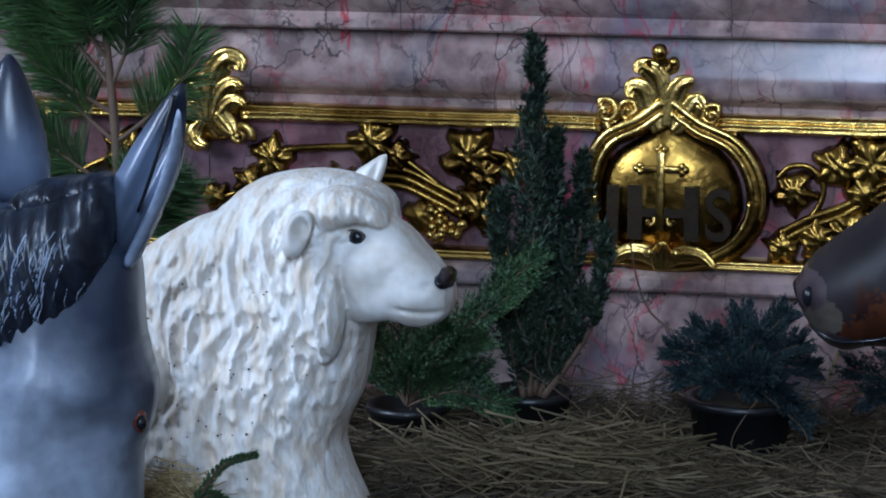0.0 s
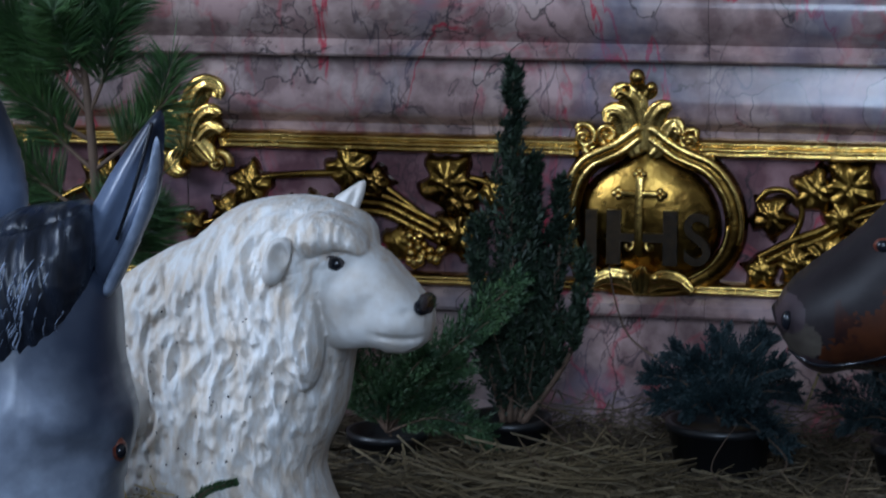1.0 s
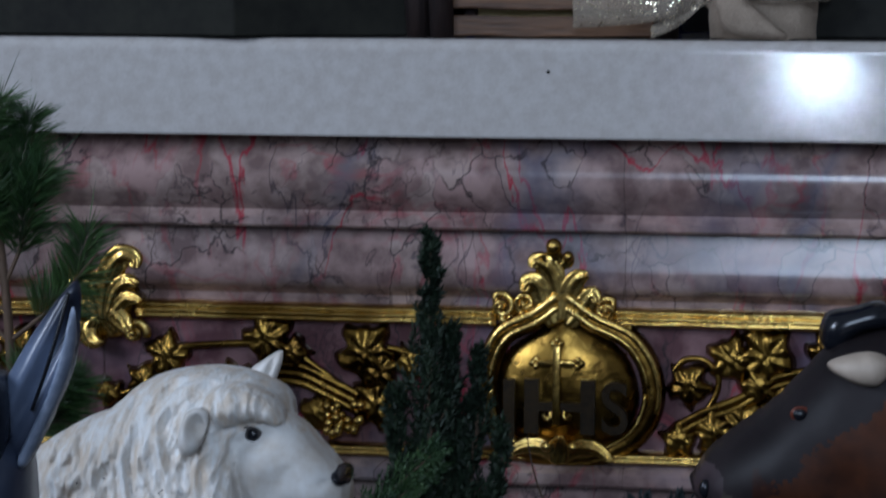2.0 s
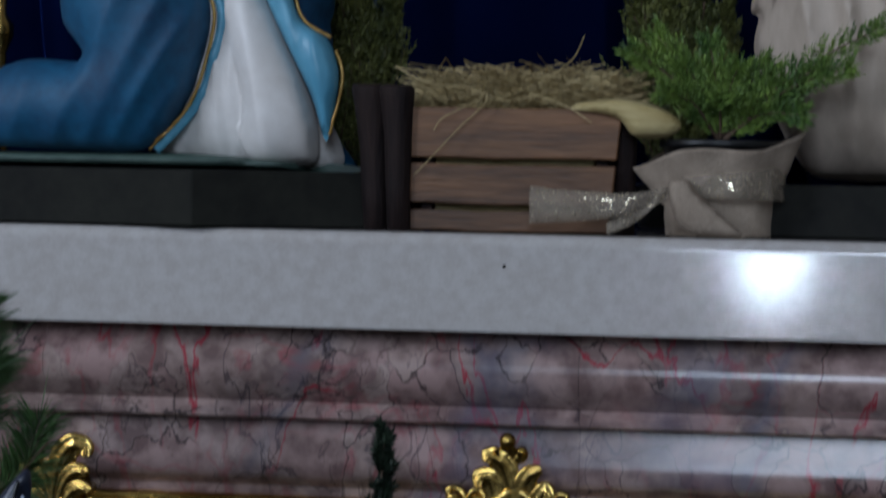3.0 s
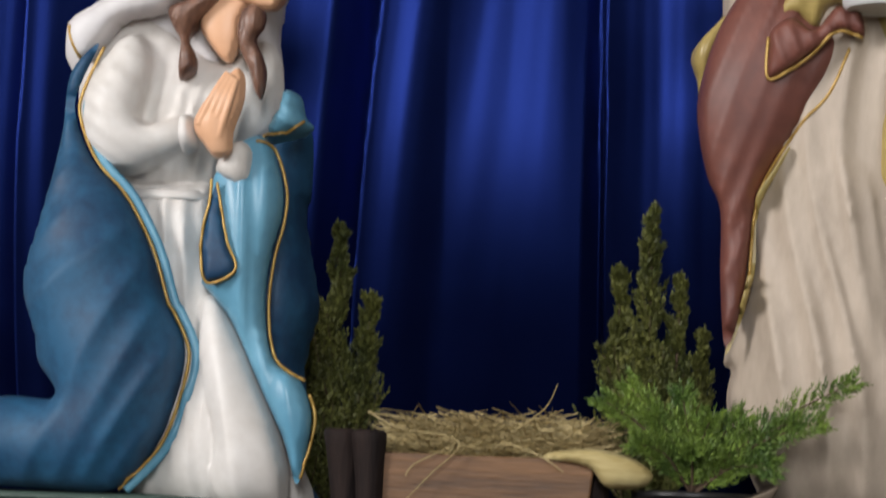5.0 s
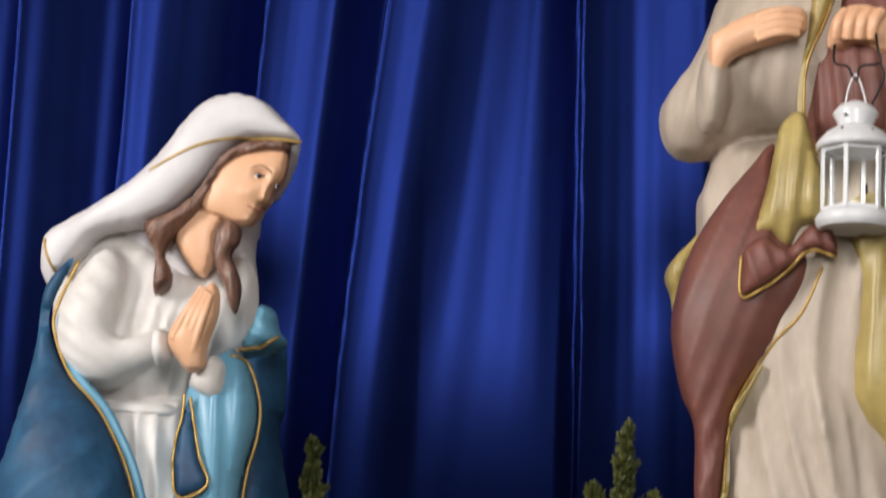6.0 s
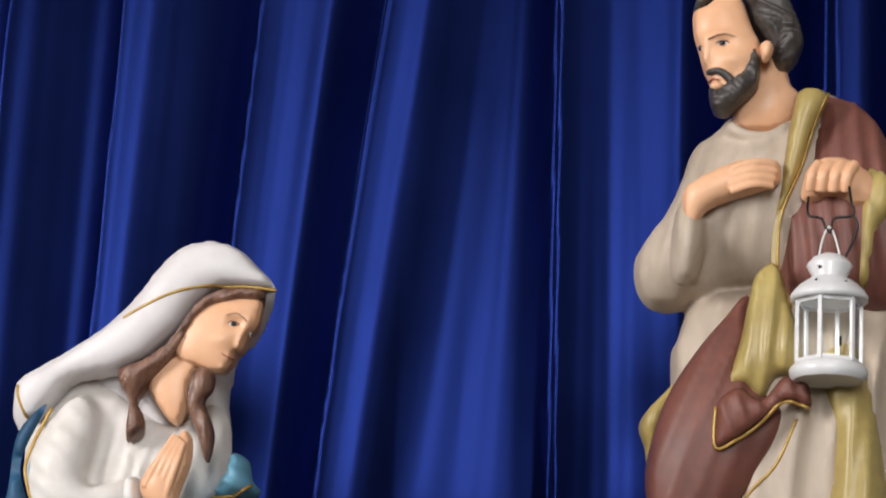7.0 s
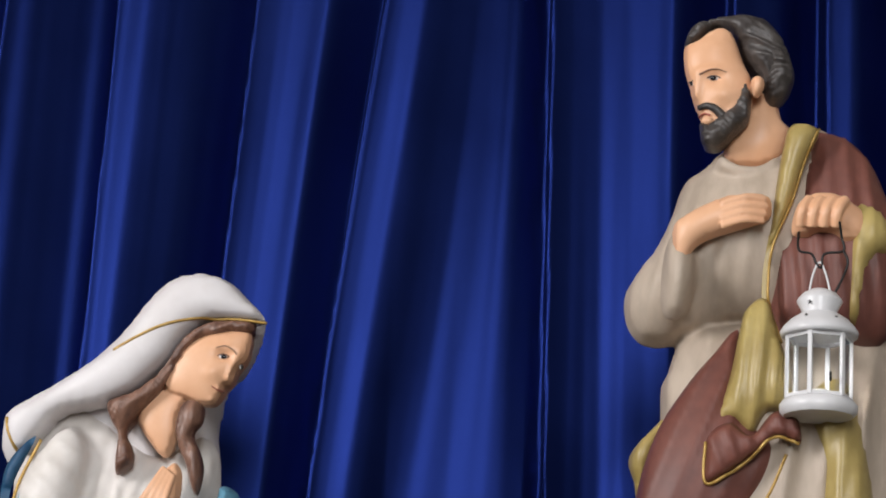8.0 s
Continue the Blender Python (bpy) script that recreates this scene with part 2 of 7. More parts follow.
WOOD = material("brown_plank_wood", (0.180, 0.088, 0.037), 0.55, second=(0.050, 0.024, 0.011), scale=7, detail=9, bump=0.4, bump_scale=60, stretch=(0.35, 1, 4), random_tone=0.22)
BARK = material("dark_bark_wood", (0.022, 0.013, 0.011), 0.75, second=(0.008, 0.005, 0.005), spec=0.2, scale=8, bump=0.5, bump_scale=40, stretch=(4, 4, 0.5))
PLINTH = material("dark_painted_plinth", (0.018, 0.018, 0.014), 0.7, second=(0.007, 0.007, 0.006), spec=0.15, scale=7, bump=0.2, bump_scale=50)
MOSS = material("green_statue_foot_paint", (0.07, 0.11, 0.09), 0.5, second=(0.04, 0.065, 0.055), scale=18)
BURLAP = material("burlap_cloth", (0.43, 0.345, 0.265), 0.95, second=(0.28, 0.22, 0.165), scale=16, bump=0.9, bump_scale=330)
PLASTIC = material("black_plastic_pot", (0.010, 0.010, 0.011), 0.4)
WHITE_METAL = material("white_enamelled_metal", (0.72, 0.72, 0.73), 0.32, second=(0.64, 0.64, 0.65), scale=10, bump=0.03)
WIRE = material("black_wire", (0.01, 0.01, 0.01), 0.4, 0.4)
WAX = material("white_wax", (0.75, 0.74, 0.70), 0.5)
HUSK = material("cream_husk_cloth", (0.52, 0.43, 0.21), 0.7, second=(0.38, 0.29, 0.11), scale=14, bump=0.4, bump_scale=60, stretch=(0.4, 1, 3))
GREEN = material("dark_conifer_green", (0.014, 0.027, 0.010), 0.65, second=(0.006, 0.014, 0.006), scale=12, island=0.4)
GREEN_OLIVE = material("olive_conifer_green", (0.165, 0.170, 0.040), 0.6, second=(0.062, 0.074, 0.019), scale=12, island=0.4)
GREEN_FRESH = material("fresh_juniper_green", (0.200, 0.290, 0.048), 0.55, second=(0.060, 0.120, 0.026), scale=14, island=0.4)
GREEN_DEEP = material("deep_juniper_green", (0.052, 0.098, 0.030), 0.6, second=(0.017, 0.042, 0.016), scale=14, island=0.4)
GREEN_PINE = material("pine_needle_green", (0.060, 0.115, 0.030), 0.5, second=(0.024, 0.055, 0.018), scale=10, island=0.4)
GREEN_BLUE = material("blue_juniper_green", (0.013, 0.028, 0.031), 0.65, second=(0.006, 0.014, 0.017), scale=14, island=0.35)
TWIG = material("brown_twig_bark", (0.10, 0.062, 0.038), 0.8, scale=30, bump=0.4)


COW_CHEEK = material("orange_brown_cow_paint", (0.058, 0.017, 0.005), 0.55, second=(0.022, 0.007, 0.003), scale=9, spec=0.2, bump=0.08)
COW_GREY = material("grey_muzzle_paint", (0.016, 0.012, 0.013), 0.5, second=(0.008, 0.006, 0.007), scale=9, detail=9, spec=0.2, bump=0.15)
COW_PALE = material("pale_chin_paint", (0.070, 0.060, 0.048), 0.5, second=(0.025, 0.02, 0.017), scale=14, spec=0.2, bump=0.15)


def clear_glass(name):
    m = bpy.data.materials.new(name)
    m.use_nodes = True
    b = m.node_tree.nodes["Principled BSDF"]
    b.inputs["Transmission Weight"].default_value, b.inputs["Roughness"].default_value, b.inputs["IOR"].default_value = 1.0, 0.03, 1.45
    b.inputs["Base Color"].default_value = (0.95, 0.97, 0.97, 1)
    return m


def glitter_ribbon(name):
    """Sheer pale gold ribbon strewn with bright metal flecks."""
    m = material(name, (0.42, 0.35, 0.26), 0.5, second=(0.32, 0.26, 0.2), scale=50)
    t = m.node_tree
    b = t.nodes["Principled BSDF"]
    tc = t.nodes.new("ShaderNodeTexCoord")
    v = t.nodes.new("ShaderNodeTexVoronoi")
    v.inputs["Scale"].default_value = 420
    t.links.new(tc.outputs["Object"], v.inputs["Vector"])
    r = t.nodes.new("ShaderNodeMapRange")
    r.inputs["From Min"].default_value, r.inputs["From Max"].default_value = 0.80, 0.84
    t.links.new(v.outputs["Color"], r.inputs[0])
    t.links.new(r.outputs[0], b.inputs["Metallic"])
    rough = t.nodes.new("ShaderNodeMapRange")
    rough.inputs["To Min"].default_value, rough.inputs["To Max"].default_value = 0.6, 0.2
    t.links.new(r.outputs[0], rough.inputs[0])
    t.links.new(rough.outputs[0], b.inputs["Roughness"])
    x = t.nodes.new("ShaderNodeMix")
    x.data_type = "RGBA"
    t.links.new(r.outputs[0], x.inputs["Factor"])
    t.links.new(b.inputs["Base Color"].links[0].from_socket, x.inputs[6])
    x.inputs[7].default_value = (0.95, 0.85, 0.62, 1)
    t.links.new(x.outputs[2], b.inputs["Base Color"])
    bp = t.nodes.new("ShaderNodeBump")
    bp.inputs["Strength"].default_value = 1.0
    bp.inputs["Distance"].default_value = 0.004
    t.links.new(v.outputs["Color"], bp.inputs["Height"])
    t.links.new(bp.outputs[0], b.inputs["Normal"])
    a = t.nodes.new("ShaderNodeMapRange")
    a.inputs["To Min"].default_value, a.inputs["To Max"].default_value = 0.42, 1.0
    t.links.new(r.outputs[0], a.inputs[0])
    t.links.new(a.outputs[0], b.inputs["Alpha"])
    return m


GLASS = clear_glass("thin_lantern_glass")
RIBBON = glitter_ribbon("glitter_ribbon")


# ---------------------------------------------------------------- builders
def thing(name, place, label, category, group="", kind=""):
    ob = new(name)
    ob.location = place
    ob.empty_display_size = 0.05
    return tagged(ob, label, category, group, kind)


def finish(name, bm, mats, parent=None, label="", smooth=True):
    me = bpy.data.meshes.new(name)
    bm.normal_update()
    bm.to_mesh(me)
    bm.free()
    for m in (mats if isinstance(mats, (list, tuple)) else [mats]):
        me.materials.append(m)
    me.polygons.foreach_set("use_smooth", [smooth] * len(me.polygons))
    ob = new(name, me)
    if parent is not None:
        ob.parent = parent
    if label:
        ob["label"] = label
    return ob


def part(name, bm, mat, parent, label="", smooth=True):
    return finish(name, bm, mat, parent, label, smooth)


def soup(name, verts, faces, mat, parent=None, smooth=False):
    me = bpy.data.meshes.new(name)
    me.from_pydata(verts, [], faces)
    me.materials.append(mat)
    if smooth:
        me.polygons.foreach_set("use_smooth", [True] * len(me.polygons))
    ob = new(name, me)
    if parent is not None:
        ob.parent = parent
    return ob


def box(bm, x0, x1, y0, y1, z0, z1, bevel=0.0, mat=0):
    geo = bmesh.ops.create_cube(bm, size=1.0)
    vs = geo["verts"]
    bmesh.ops.scale(bm, vec=(x1 - x0, y1 - y0, z1 - z0), verts=vs)
    bmesh.ops.translate(bm, vec=((x0 + x1) / 2, (y0 + y1) / 2, (z0 + z1) / 2), verts=vs)
    fs = {f for v in vs for f in v.link_faces}
    for f in fs:
        f.material_index = mat
    if bevel:
        es = list({e for f in fs for e in f.edges})
        bmesh.ops.bevel(bm, geom=es, offset=bevel, segments=2, profile=0.5, affect="EDGES")


def lathe(bm, profile, centre=(0, 0, 0), seg=32, mat=0):
    """Turns (radius, height) pairs about a vertical axis."""
    rings = []
    for r, z in profile:
        rings.append([bm.verts.new((centre[0] + r * math.cos(2 * math.pi * i / seg), centre[1] + r * math.sin(2 * math.pi * i / seg), centre[2] + z)) for i in range(seg)])
    for a, b in zip(rings, rings[1:]):
        for i in range(seg):
            f = bm.faces.new((a[i], a[(i + 1) % seg], b[(i + 1) % seg], b[i]))
            f.material_index = mat
    for ring, flip in ((rings[0], True), (rings[-1], False)):
        f = bm.faces.new(list(reversed(ring)) if flip else ring)
        f.material_index = mat


def curve_points(points, steps=6, closed=False):
    """Catmull-Rom curve through the points."""
    p = [np.array(q, float) for q in points]
    n = len(p)
    out = []
    for i in range(n if closed else n - 1):
        if closed:
            a, b, c, d = p[i - 1], p[i], p[(i + 1) % n], p[(i + 2) % n]
        else:
            a, b, c, d = p[max(i - 1, 0)], p[i], p[i + 1], p[min(i + 2, n - 1)]
        for k in range(steps):
            s = k / steps
            out.append(0.5 * (2 * b + (c - a) * s + (2 * a - 5 * b + 4 * c - d) * s * s + (3 * b - a - 3 * c + d) * s ** 3))
    if not closed:
        out.append(p[-1])
    return out


def tube(bm, pts, radius, seg=8, mat=0, taper=None, flat=1.0):
    """A round rod along the points; taper: radius at each end as factors."""
    pts = [Vector(q) for q in pts]
    rings = []
    side = None
    for i, q in enumerate(pts):
        d = (pts[min(i + 1, len(pts) - 1)] - pts[max(i - 1, 0)]).normalized()
        if side is None:
            side = d.orthogonal().normalized()
        side = (side - d * side.dot(d)).normalized()
        up = d.cross(side)
        r = radius
        if taper:
            s = i / max(len(pts) - 1, 1)
            r = radius * (taper[0] * (1 - s) + taper[1] * s)
        rings.append([bm.verts.new(q + side * (r * math.cos(2 * math.pi * k / seg)) + up * (r * flat * math.sin(2 * math.pi * k / seg))) for k in range(seg)])
    for a, b in zip(rings, rings[1:]):
        for k in range(seg):
            f = bm.faces.new((a[k], a[(k + 1) % seg], b[(k + 1) % seg], b[k]))
            f.material_index = mat
    for ring, flip in ((rings[0], True), (rings[-1], False)):
        f = bm.faces.new(list(reversed(ring)) if flip else ring)
        f.material_index = mat


def ball(bm, centre, rx, ry, rz, mat=0, seg=14):
    """An ellipsoid of rings between two poles."""
    cx, cy, cz = centre
    n = max(seg // 2, 6)
    low, high = bm.verts.new((cx, cy, cz - rz)), bm.verts.new((cx, cy, cz + rz))
    rings = []
    for j in range(1, n):
        a = math.pi * j / n - math.pi / 2
        rings.append([bm.verts.new((cx + rx * math.cos(a) * math.cos(2 * math.pi * i / seg), cy + ry * math.cos(a) * math.sin(2 * math.pi * i / seg), cz + rz * math.sin(a))) for i in range(seg)])
    faces = [(low, rings[0][(i + 1) % seg], rings[0][i]) for i in range(seg)] + [(high, rings[-1][i], rings[-1][(i + 1) % seg]) for i in range(seg)]
    for a, b in zip(rings, rings[1:]):
        faces += [(a[i], a[(i + 1) % seg], b[(i + 1) % seg], b[i]) for i in range(seg)]
    for f in faces:
        bm.faces.new(f).material_index = mat


from mathutils.geometry import delaunay_2d_cdt


def inside(poly, x, z):
    hit = np.zeros(x.shape, bool)
    n = len(poly)
    for i in range(n):
        (x0, z0), (x1, z1) = poly[i - 1], poly[i]
        if z0 == z1:
            continue
        c = ((z0 > z) != (z1 > z)) & (x < (x1 - x0) * (z - z0) / (z1 - z0) + x0)
        hit ^= c
    return hit


def swell(bm, outline, y0, depth, mat=0, back=0.8, res=0.007, fold=None, power=0.5, steps=5, lean=0.0):
    """A solid rounded form: the outline (x, z) is smoothed, filled and swollen to both sides of y0 like a cast body.
    fold(x, z) adds relief to its front; lean tips the swelling down towards the front. Returns the height of the front as a function of x and z."""
    poly = np.array(curve_points(outline, steps, True))
    lo, hi = poly.min(0) - 2 * res, poly.max(0) + 2 * res
    gx, gz = np.arange(lo[0], hi[0], res), np.arange(lo[1], hi[1], res)
    xx, zz = np.meshgrid(gx, gz)
    mask = inside(poly, xx, zz)
    u = np.zeros(xx.shape)
    m = mask[1:-1, 1:-1]
    for _ in range(int(min(900, 14 * max(xx.shape)))):
        u[1:-1, 1:-1] = np.where(m, 0.25 * (u[:-2, 1:-1] + u[2:, 1:-1] + u[1:-1, :-2] + u[1:-1, 2:]) + 1.0, 0.0)
    u = (u / max(u.max(), 1e-9)) ** power

    def height(x, z):
        i, j = np.clip((x - gx[0]) / res, 0, len(gx) - 1.001), np.clip((z - gz[0]) / res, 0, len(gz) - 1.001)
        a, b = int(i), int(j)
        s, t = i - a, j - b
        return u[b, a] * (1 - s) * (1 - t) + u[b, a + 1] * s * (1 - t) + u[b + 1, a] * (1 - s) * t + u[b + 1, a + 1] * s * t

    seg = np.linalg.norm(np.roll(poly, -1, 0) - poly, axis=1)
    keep = [0]
    acc = 0.0
    for i in range(1, len(poly)):
        acc += seg[i - 1]
        if acc >= res * 0.75:
            keep.append(i)
            acc = 0.0
    rim = poly[keep]
    core = mask.copy()
    core[1:-1, 1:-1] &= mask[:-2, 1:-1] & mask[2:, 1:-1] & mask[1:-1, :-2] & mask[1:-1, 2:]
    pts = [Vector(q) for q in rim] + [Vector((x, z)) for x, z in zip(xx[core], zz[core])]
    n = len(rim)
    vs, _, fs, orig, _, _ = delaunay_2d_cdt(pts, [(i, (i + 1) % n) for i in range(n)], [], 1, 1e-6)
    front, rear = [], []
    for k, v in enumerate(vs):
        edge = any(o < n for o in orig[k])
        h = 0.0 if edge else height(v.x, v.y)
        f = fold(v.x, v.y) * min(h * 2.5, 1.0) if fold else 0.0
        a = bm.verts.new((v.x, y0 - depth * h - f, v.y - lean * (depth * h + f)))
        front.append(a)
        rear.append(a if edge else bm.verts.new((v.x, y0 + depth * back * h, v.y + lean * depth * back * h)))
    for tri in fs:
        a, b, c = tri[:3]
        (ax, az), (bx, bz), (cx, cz) = vs[a], vs[b], vs[c]
        if (bx - ax) * (cz - az) - (bz - az) * (cx - ax) < 0:
            b, c = c, b
        for ring, order in ((front, (a, b, c)), (rear, (a, c, b))):
            corner = [ring[i] for i in order]
            if len(set(corner)) == 3:
                try:
                    bm.faces.new(corner).material_index = mat
                except ValueError:
                    pass
    return lambda x, z: y0 - depth * height(x, z) - (fold(x, z) * min(height(x, z) * 2.5, 1.0) if fold else 0.0)


def fuse(src, dst, voxel, rounds, mat=0):
    """Melts overlapping forms of one bmesh into a single smooth skin and adds it to another bmesh."""
    me = bpy.data.meshes.new("melt")
    src.to_mesh(me)
    src.free()
    ob = new("melt", me)
    md = ob.modifiers.new("melt", "REMESH")
    md.mode, md.voxel_size = "VOXEL", voxel
    skin = bpy.data.meshes.new_from_object(ob.evaluated_get(bpy.context.evaluated_depsgraph_get()))
    bpy.data.objects.remove(ob)
    bpy.data.meshes.remove(me)
    tmp = bmesh.new()
    tmp.from_mesh(skin)
    for _ in range(rounds):
        bmesh.ops.smooth_vert(tmp, verts=list(tmp.verts), factor=0.5, use_axis_x=True, use_axis_y=True, use_axis_z=True)
    for f in tmp.faces:
        f.material_index = mat(f.calc_center_median()) if callable(mat) else mat
    tmp.to_mesh(skin)
    tmp.free()
    dst.from_mesh(skin)
    bpy.data.meshes.remove(skin)


def creases(size, wave, turn=0.0, seed=0.0, wander=0.6):
    """Draped folds: crests of that size and spacing, running at an angle (degrees) from the vertical."""
    c, s = math.cos(radians(turn)), math.sin(radians(turn))

    def f(x, z):
        across, along = x * c + z * s, z * c - x * s
        n = noise.noise((across * 5 + seed, along * 2.2, seed))
        w = math.sin(2 * math.pi * across / wave + 6 * wander * n + seed)
        return size * (1 - abs(w)) * (0.6 + 0.8 * noise.noise((across * 9, along * 4, seed + 7)))
    return f


def trim(bm, pts, fronts, radius, mat, lift=0.0, steps=6):
    """A painted cord laid on the foremost of the surfaces under it."""
    line = curve_points(pts, steps)
    tube(bm, [(x, min(f(x, z) for f in fronts) - lift, z) for x, z in line], radius, 6, mat)


# ---------------------------------------------------------------- the church round it
def wall(name, x0, x1, y0, y1, z0, z1):
    bm = bmesh.new()
    box(bm, x0, x1, y0, y1, z0, z1)
    return tagged(finish(name, bm, PLASTER, smooth=False), "plain grey plastered church wall", "wall", kind="structure")


def pierced_wall(name, along, at, thick, lo, hi, gap, sill, head, top):
    """A wall along x or y with one window opening through it."""
    bm = bmesh.new()
    for a, b, c, d in ((lo, gap[0], 0, top), (gap[1], hi, 0, top), (gap[0], gap[1], 0, sill), (gap[0], gap[1], head, top)):
        if along == "x":
            box(bm, a, b, at, at + thick, c, d)
        else:
            box(bm, at, at + thick, a, b, c, d)
    return tagged(finish(name, bm, PLASTER, smooth=False), "plain plastered church wall with a window opening", "wall", kind="structure")


wall("wall_north", -5.3, 5.3, 2.6, 2.9, 0, 7)
wall("wall_east", 5.0, 5.3, -9.0, 2.6, 0, 7)
pierced_wall("wall_west", "y", -5.3, 0.3, -9.0, 2.6, (-5.3, -3.7), 2.1, 4.7, 7)
pierced_wall("wall_south", "x", -9.3, 0.3, -5.3, 5.3, (-0.1, 1.9), 2.0, 5.2, 7)
bm = bmesh.new()
box(bm, -5.3, 5.3, -9.3, 2.9, 7.0, 7.2)
tagged(finish("ceiling", bm, PLASTER, smooth=False), "plain church ceiling", "ceiling", kind="structure")


def litter(x, y):
    """Height of the straw-strewn floor."""
    near = max(0.0, 1 - abs(y + 0.6) / 1.6) * max(0.0, 1 - abs(x) / 2.2)
    return near * (0.020 * noise.noise((x * 3.1, y * 3.1, 0.3)) + 0.012 * noise.noise((x * 9, y * 9, 1.7)))


bm = bmesh.new()
xs = [-5.3, -3.6] + [-2.4 + 0.06 * i for i in range(81)] + [3.6, 5.3]
ys = [-9.3, -6.0, -3.4] + [-2.2 + 0.06 * i for i in range(48)] + [1.6, 2.9]
grid = [[bm.verts.new((x, y, litter(x, y))) for x in xs] for y in ys]
for a, b in zip(grid, grid[1:]):
    for i in range(len(xs) - 1):
        bm.faces.new((a[i], a[i + 1], b[i + 1], b[i]))
tagged(finish("ground", bm, STONE_FLOOR), "floor littered with trodden straw, shade darkened into its colour", "ground", kind="structure")


# ---------------------------------------------------------------- blue curtain
# slope of the cloth across its width: above nought it turns to the side window, below nought away from it
FOLDS = [(-1.45, -0.3), (-1.20, -0.3), (-1.165, -0.4), (-1.0, -0.2), (-0.965, -0.5), (-0.935, -0.45), (-0.915, -0.2), (-0.90, -0.1), (-0.885, -0.45), (-0.80, -0.4), (-0.775, -0.12),
         (-0.75, -0.45), (-0.735, -0.5), (-0.706, -0.2), (-0.69, 0.05), (-0.67, 0.10), (-0.655, -0.3), (-0.61, -0.42), (-0.57, -0.36), (-0.54, -0.5), (-0.47, -0.5), (-0.44, -0.25),
         (-0.40, -0.08), (-0.36, 0.10), (-0.33, 0.18), (-0.318, 0.10), (-0.305, -0.6), (-0.25, -0.5), (-0.225, -0.5), (-0.196, -0.4), (-0.165, -0.08), (-0.135, 0.03), (-0.11, -0.3), (-0.07, -0.5), (-0.03, -0.34),
         (0.0, -0.19), (0.05, -0.11), (0.085, -0.26), (0.105, -0.55), (0.15, -0.6), (0.18, -0.6), (0.20, -0.3), (0.25, -0.20), (0.32, -0.08), (0.365, 0.08), (0.392, 0.24), (0.405, 0.2), (0.418, -0.6), (0.50, -0.55),
         (0.535, -0.5), (0.575, -0.3), (0.60, -0.3), (0.64, -0.55), (0.695, -0.5), (0.708, 0.15), (0.750, 0.20), (0.765, -0.5), (0.85, -0.5), (0.885, -0.4),
         (1.10, -0.3), (1.135, -0.4), (1.45, -0.3)]
TUCKS = (-1.18, -0.95, -0.72, -0.455, -0.21, 0.165, 0.5175, 0.695, 0.8675, 1.1175)  # where the cloth doubles back under the next pleat
LEAN = ((-0.8, -0.3, -0.12, 0.0, 0.14, 0.5), (0.0, 0.075, 0.115, 0.07, -0.02, -0.01))
fine = np.linspace(-1.7, 1.7, 3401)
fall = np.interp(fine, [a for a, _ in FOLDS], [b for _, b in FOLDS])
fall = np.convolve(fall, np.hanning(27) / np.hanning(27).sum(), "same")
for tuck in TUCKS:
    fall[np.abs(fine - tuck) < 0.0065] += 9.8
depth_line = np.cumsum(fall) * 0.001
middle = np.convolve(np.pad(depth_line, 450, "edge"), np.hanning(901) / np.hanning(901).sum(), "valid")
depth_line = depth_line - middle


def curtain_depth(x, z):
    """Hanging pleats that lean as the cloth is gathered, with softer creases over them; the foot is drawn back behind the altar."""
    s = x - float(np.interp(x, LEAN[0], LEAN[1])) * max(z - 2.45, -1.15) + 0.006 * noise.noise((x * 2, z * 1.1, 4))
    d = float(np.interp(s, fine, depth_line))
    d += 0.007 * noise.noise((s * 7.5, z * 0.6, 8)) + 0.0018 * noise.noise((s * 22, z * 0.8, 3)) + 0.0004 * noise.noise((s * 60, z * 1.0, 1))
    return 0.76 - d + 0.30 * max(0.0, 1.80 - z) ** 2


bm = bmesh.new()
cx = [-1.45 + 0.005 * i for i in range(581)]
cz = [0.0 + 0.05 * i for i in range(73)]
rows = [[bm.verts.new((x, curtain_depth(x, z), z)) for x in cx] for z in cz]
for a, b in zip(rows, rows[1:]):
    for i in range(len(cx) - 1):
        bm.faces.new((a[i], a[i + 1], b[i + 1], b[i]))
curtain = finish("curtain", bm, VELVET)
sol = curtain.modifiers.new("cloth_thickness", "SOLIDIFY")
sol.thickness = 0.003
tagged(curtain, "royal blue satin curtain hanging in deep folds behind statues", "curtain")
bm = bmesh.new()
tube(bm, [(-1.6, 0.8, 3.62), (1.6, 0.8, 3.62)], 0.02, 12)
tagged(finish("curtain_rod", bm, WIRE), "dark round rod carrying the blue curtain", "curtain rod")

# ---------------------------------------------------------------- altar
altar = thing("altar", (0, 0, 0), "marble altar front with stepped mouldings, pink-grey and crimson-veined", "altar")
PROFILE = [(0.02, 0.0), (-0.045, 0.0), (-0.045, 0.040), (-0.036, 0.046), (-0.03, 0.05), (-0.03, 0.195), (-0.056, 0.201), (-0.06, 0.206), (-0.06, 0.222),
           (-0.05, 0.230), (-0.02, 0.234), (-0.012, 0.245), (-0.012, 0.492), (-0.024, 0.500), (-0.036, 0.507), (-0.044, 0.518), (-0.046, 0.532), (-0.044, 0.546),
           (-0.039, 0.562), (-0.034, 0.582), (-0.032, 0.600), (-0.058, 0.603), (-0.062, 0.607), (-0.062, 0.617), (-0.056, 0.622), (-0.050, 0.630), (-0.062, 0.640),
           (-0.076, 0.655), (-0.085, 0.672), (-0.087, 0.688), (-0.083, 0.705), (-0.072, 0.72), (-0.062, 0.735), (-0.060, 0.748), (0.02, 0.748)]


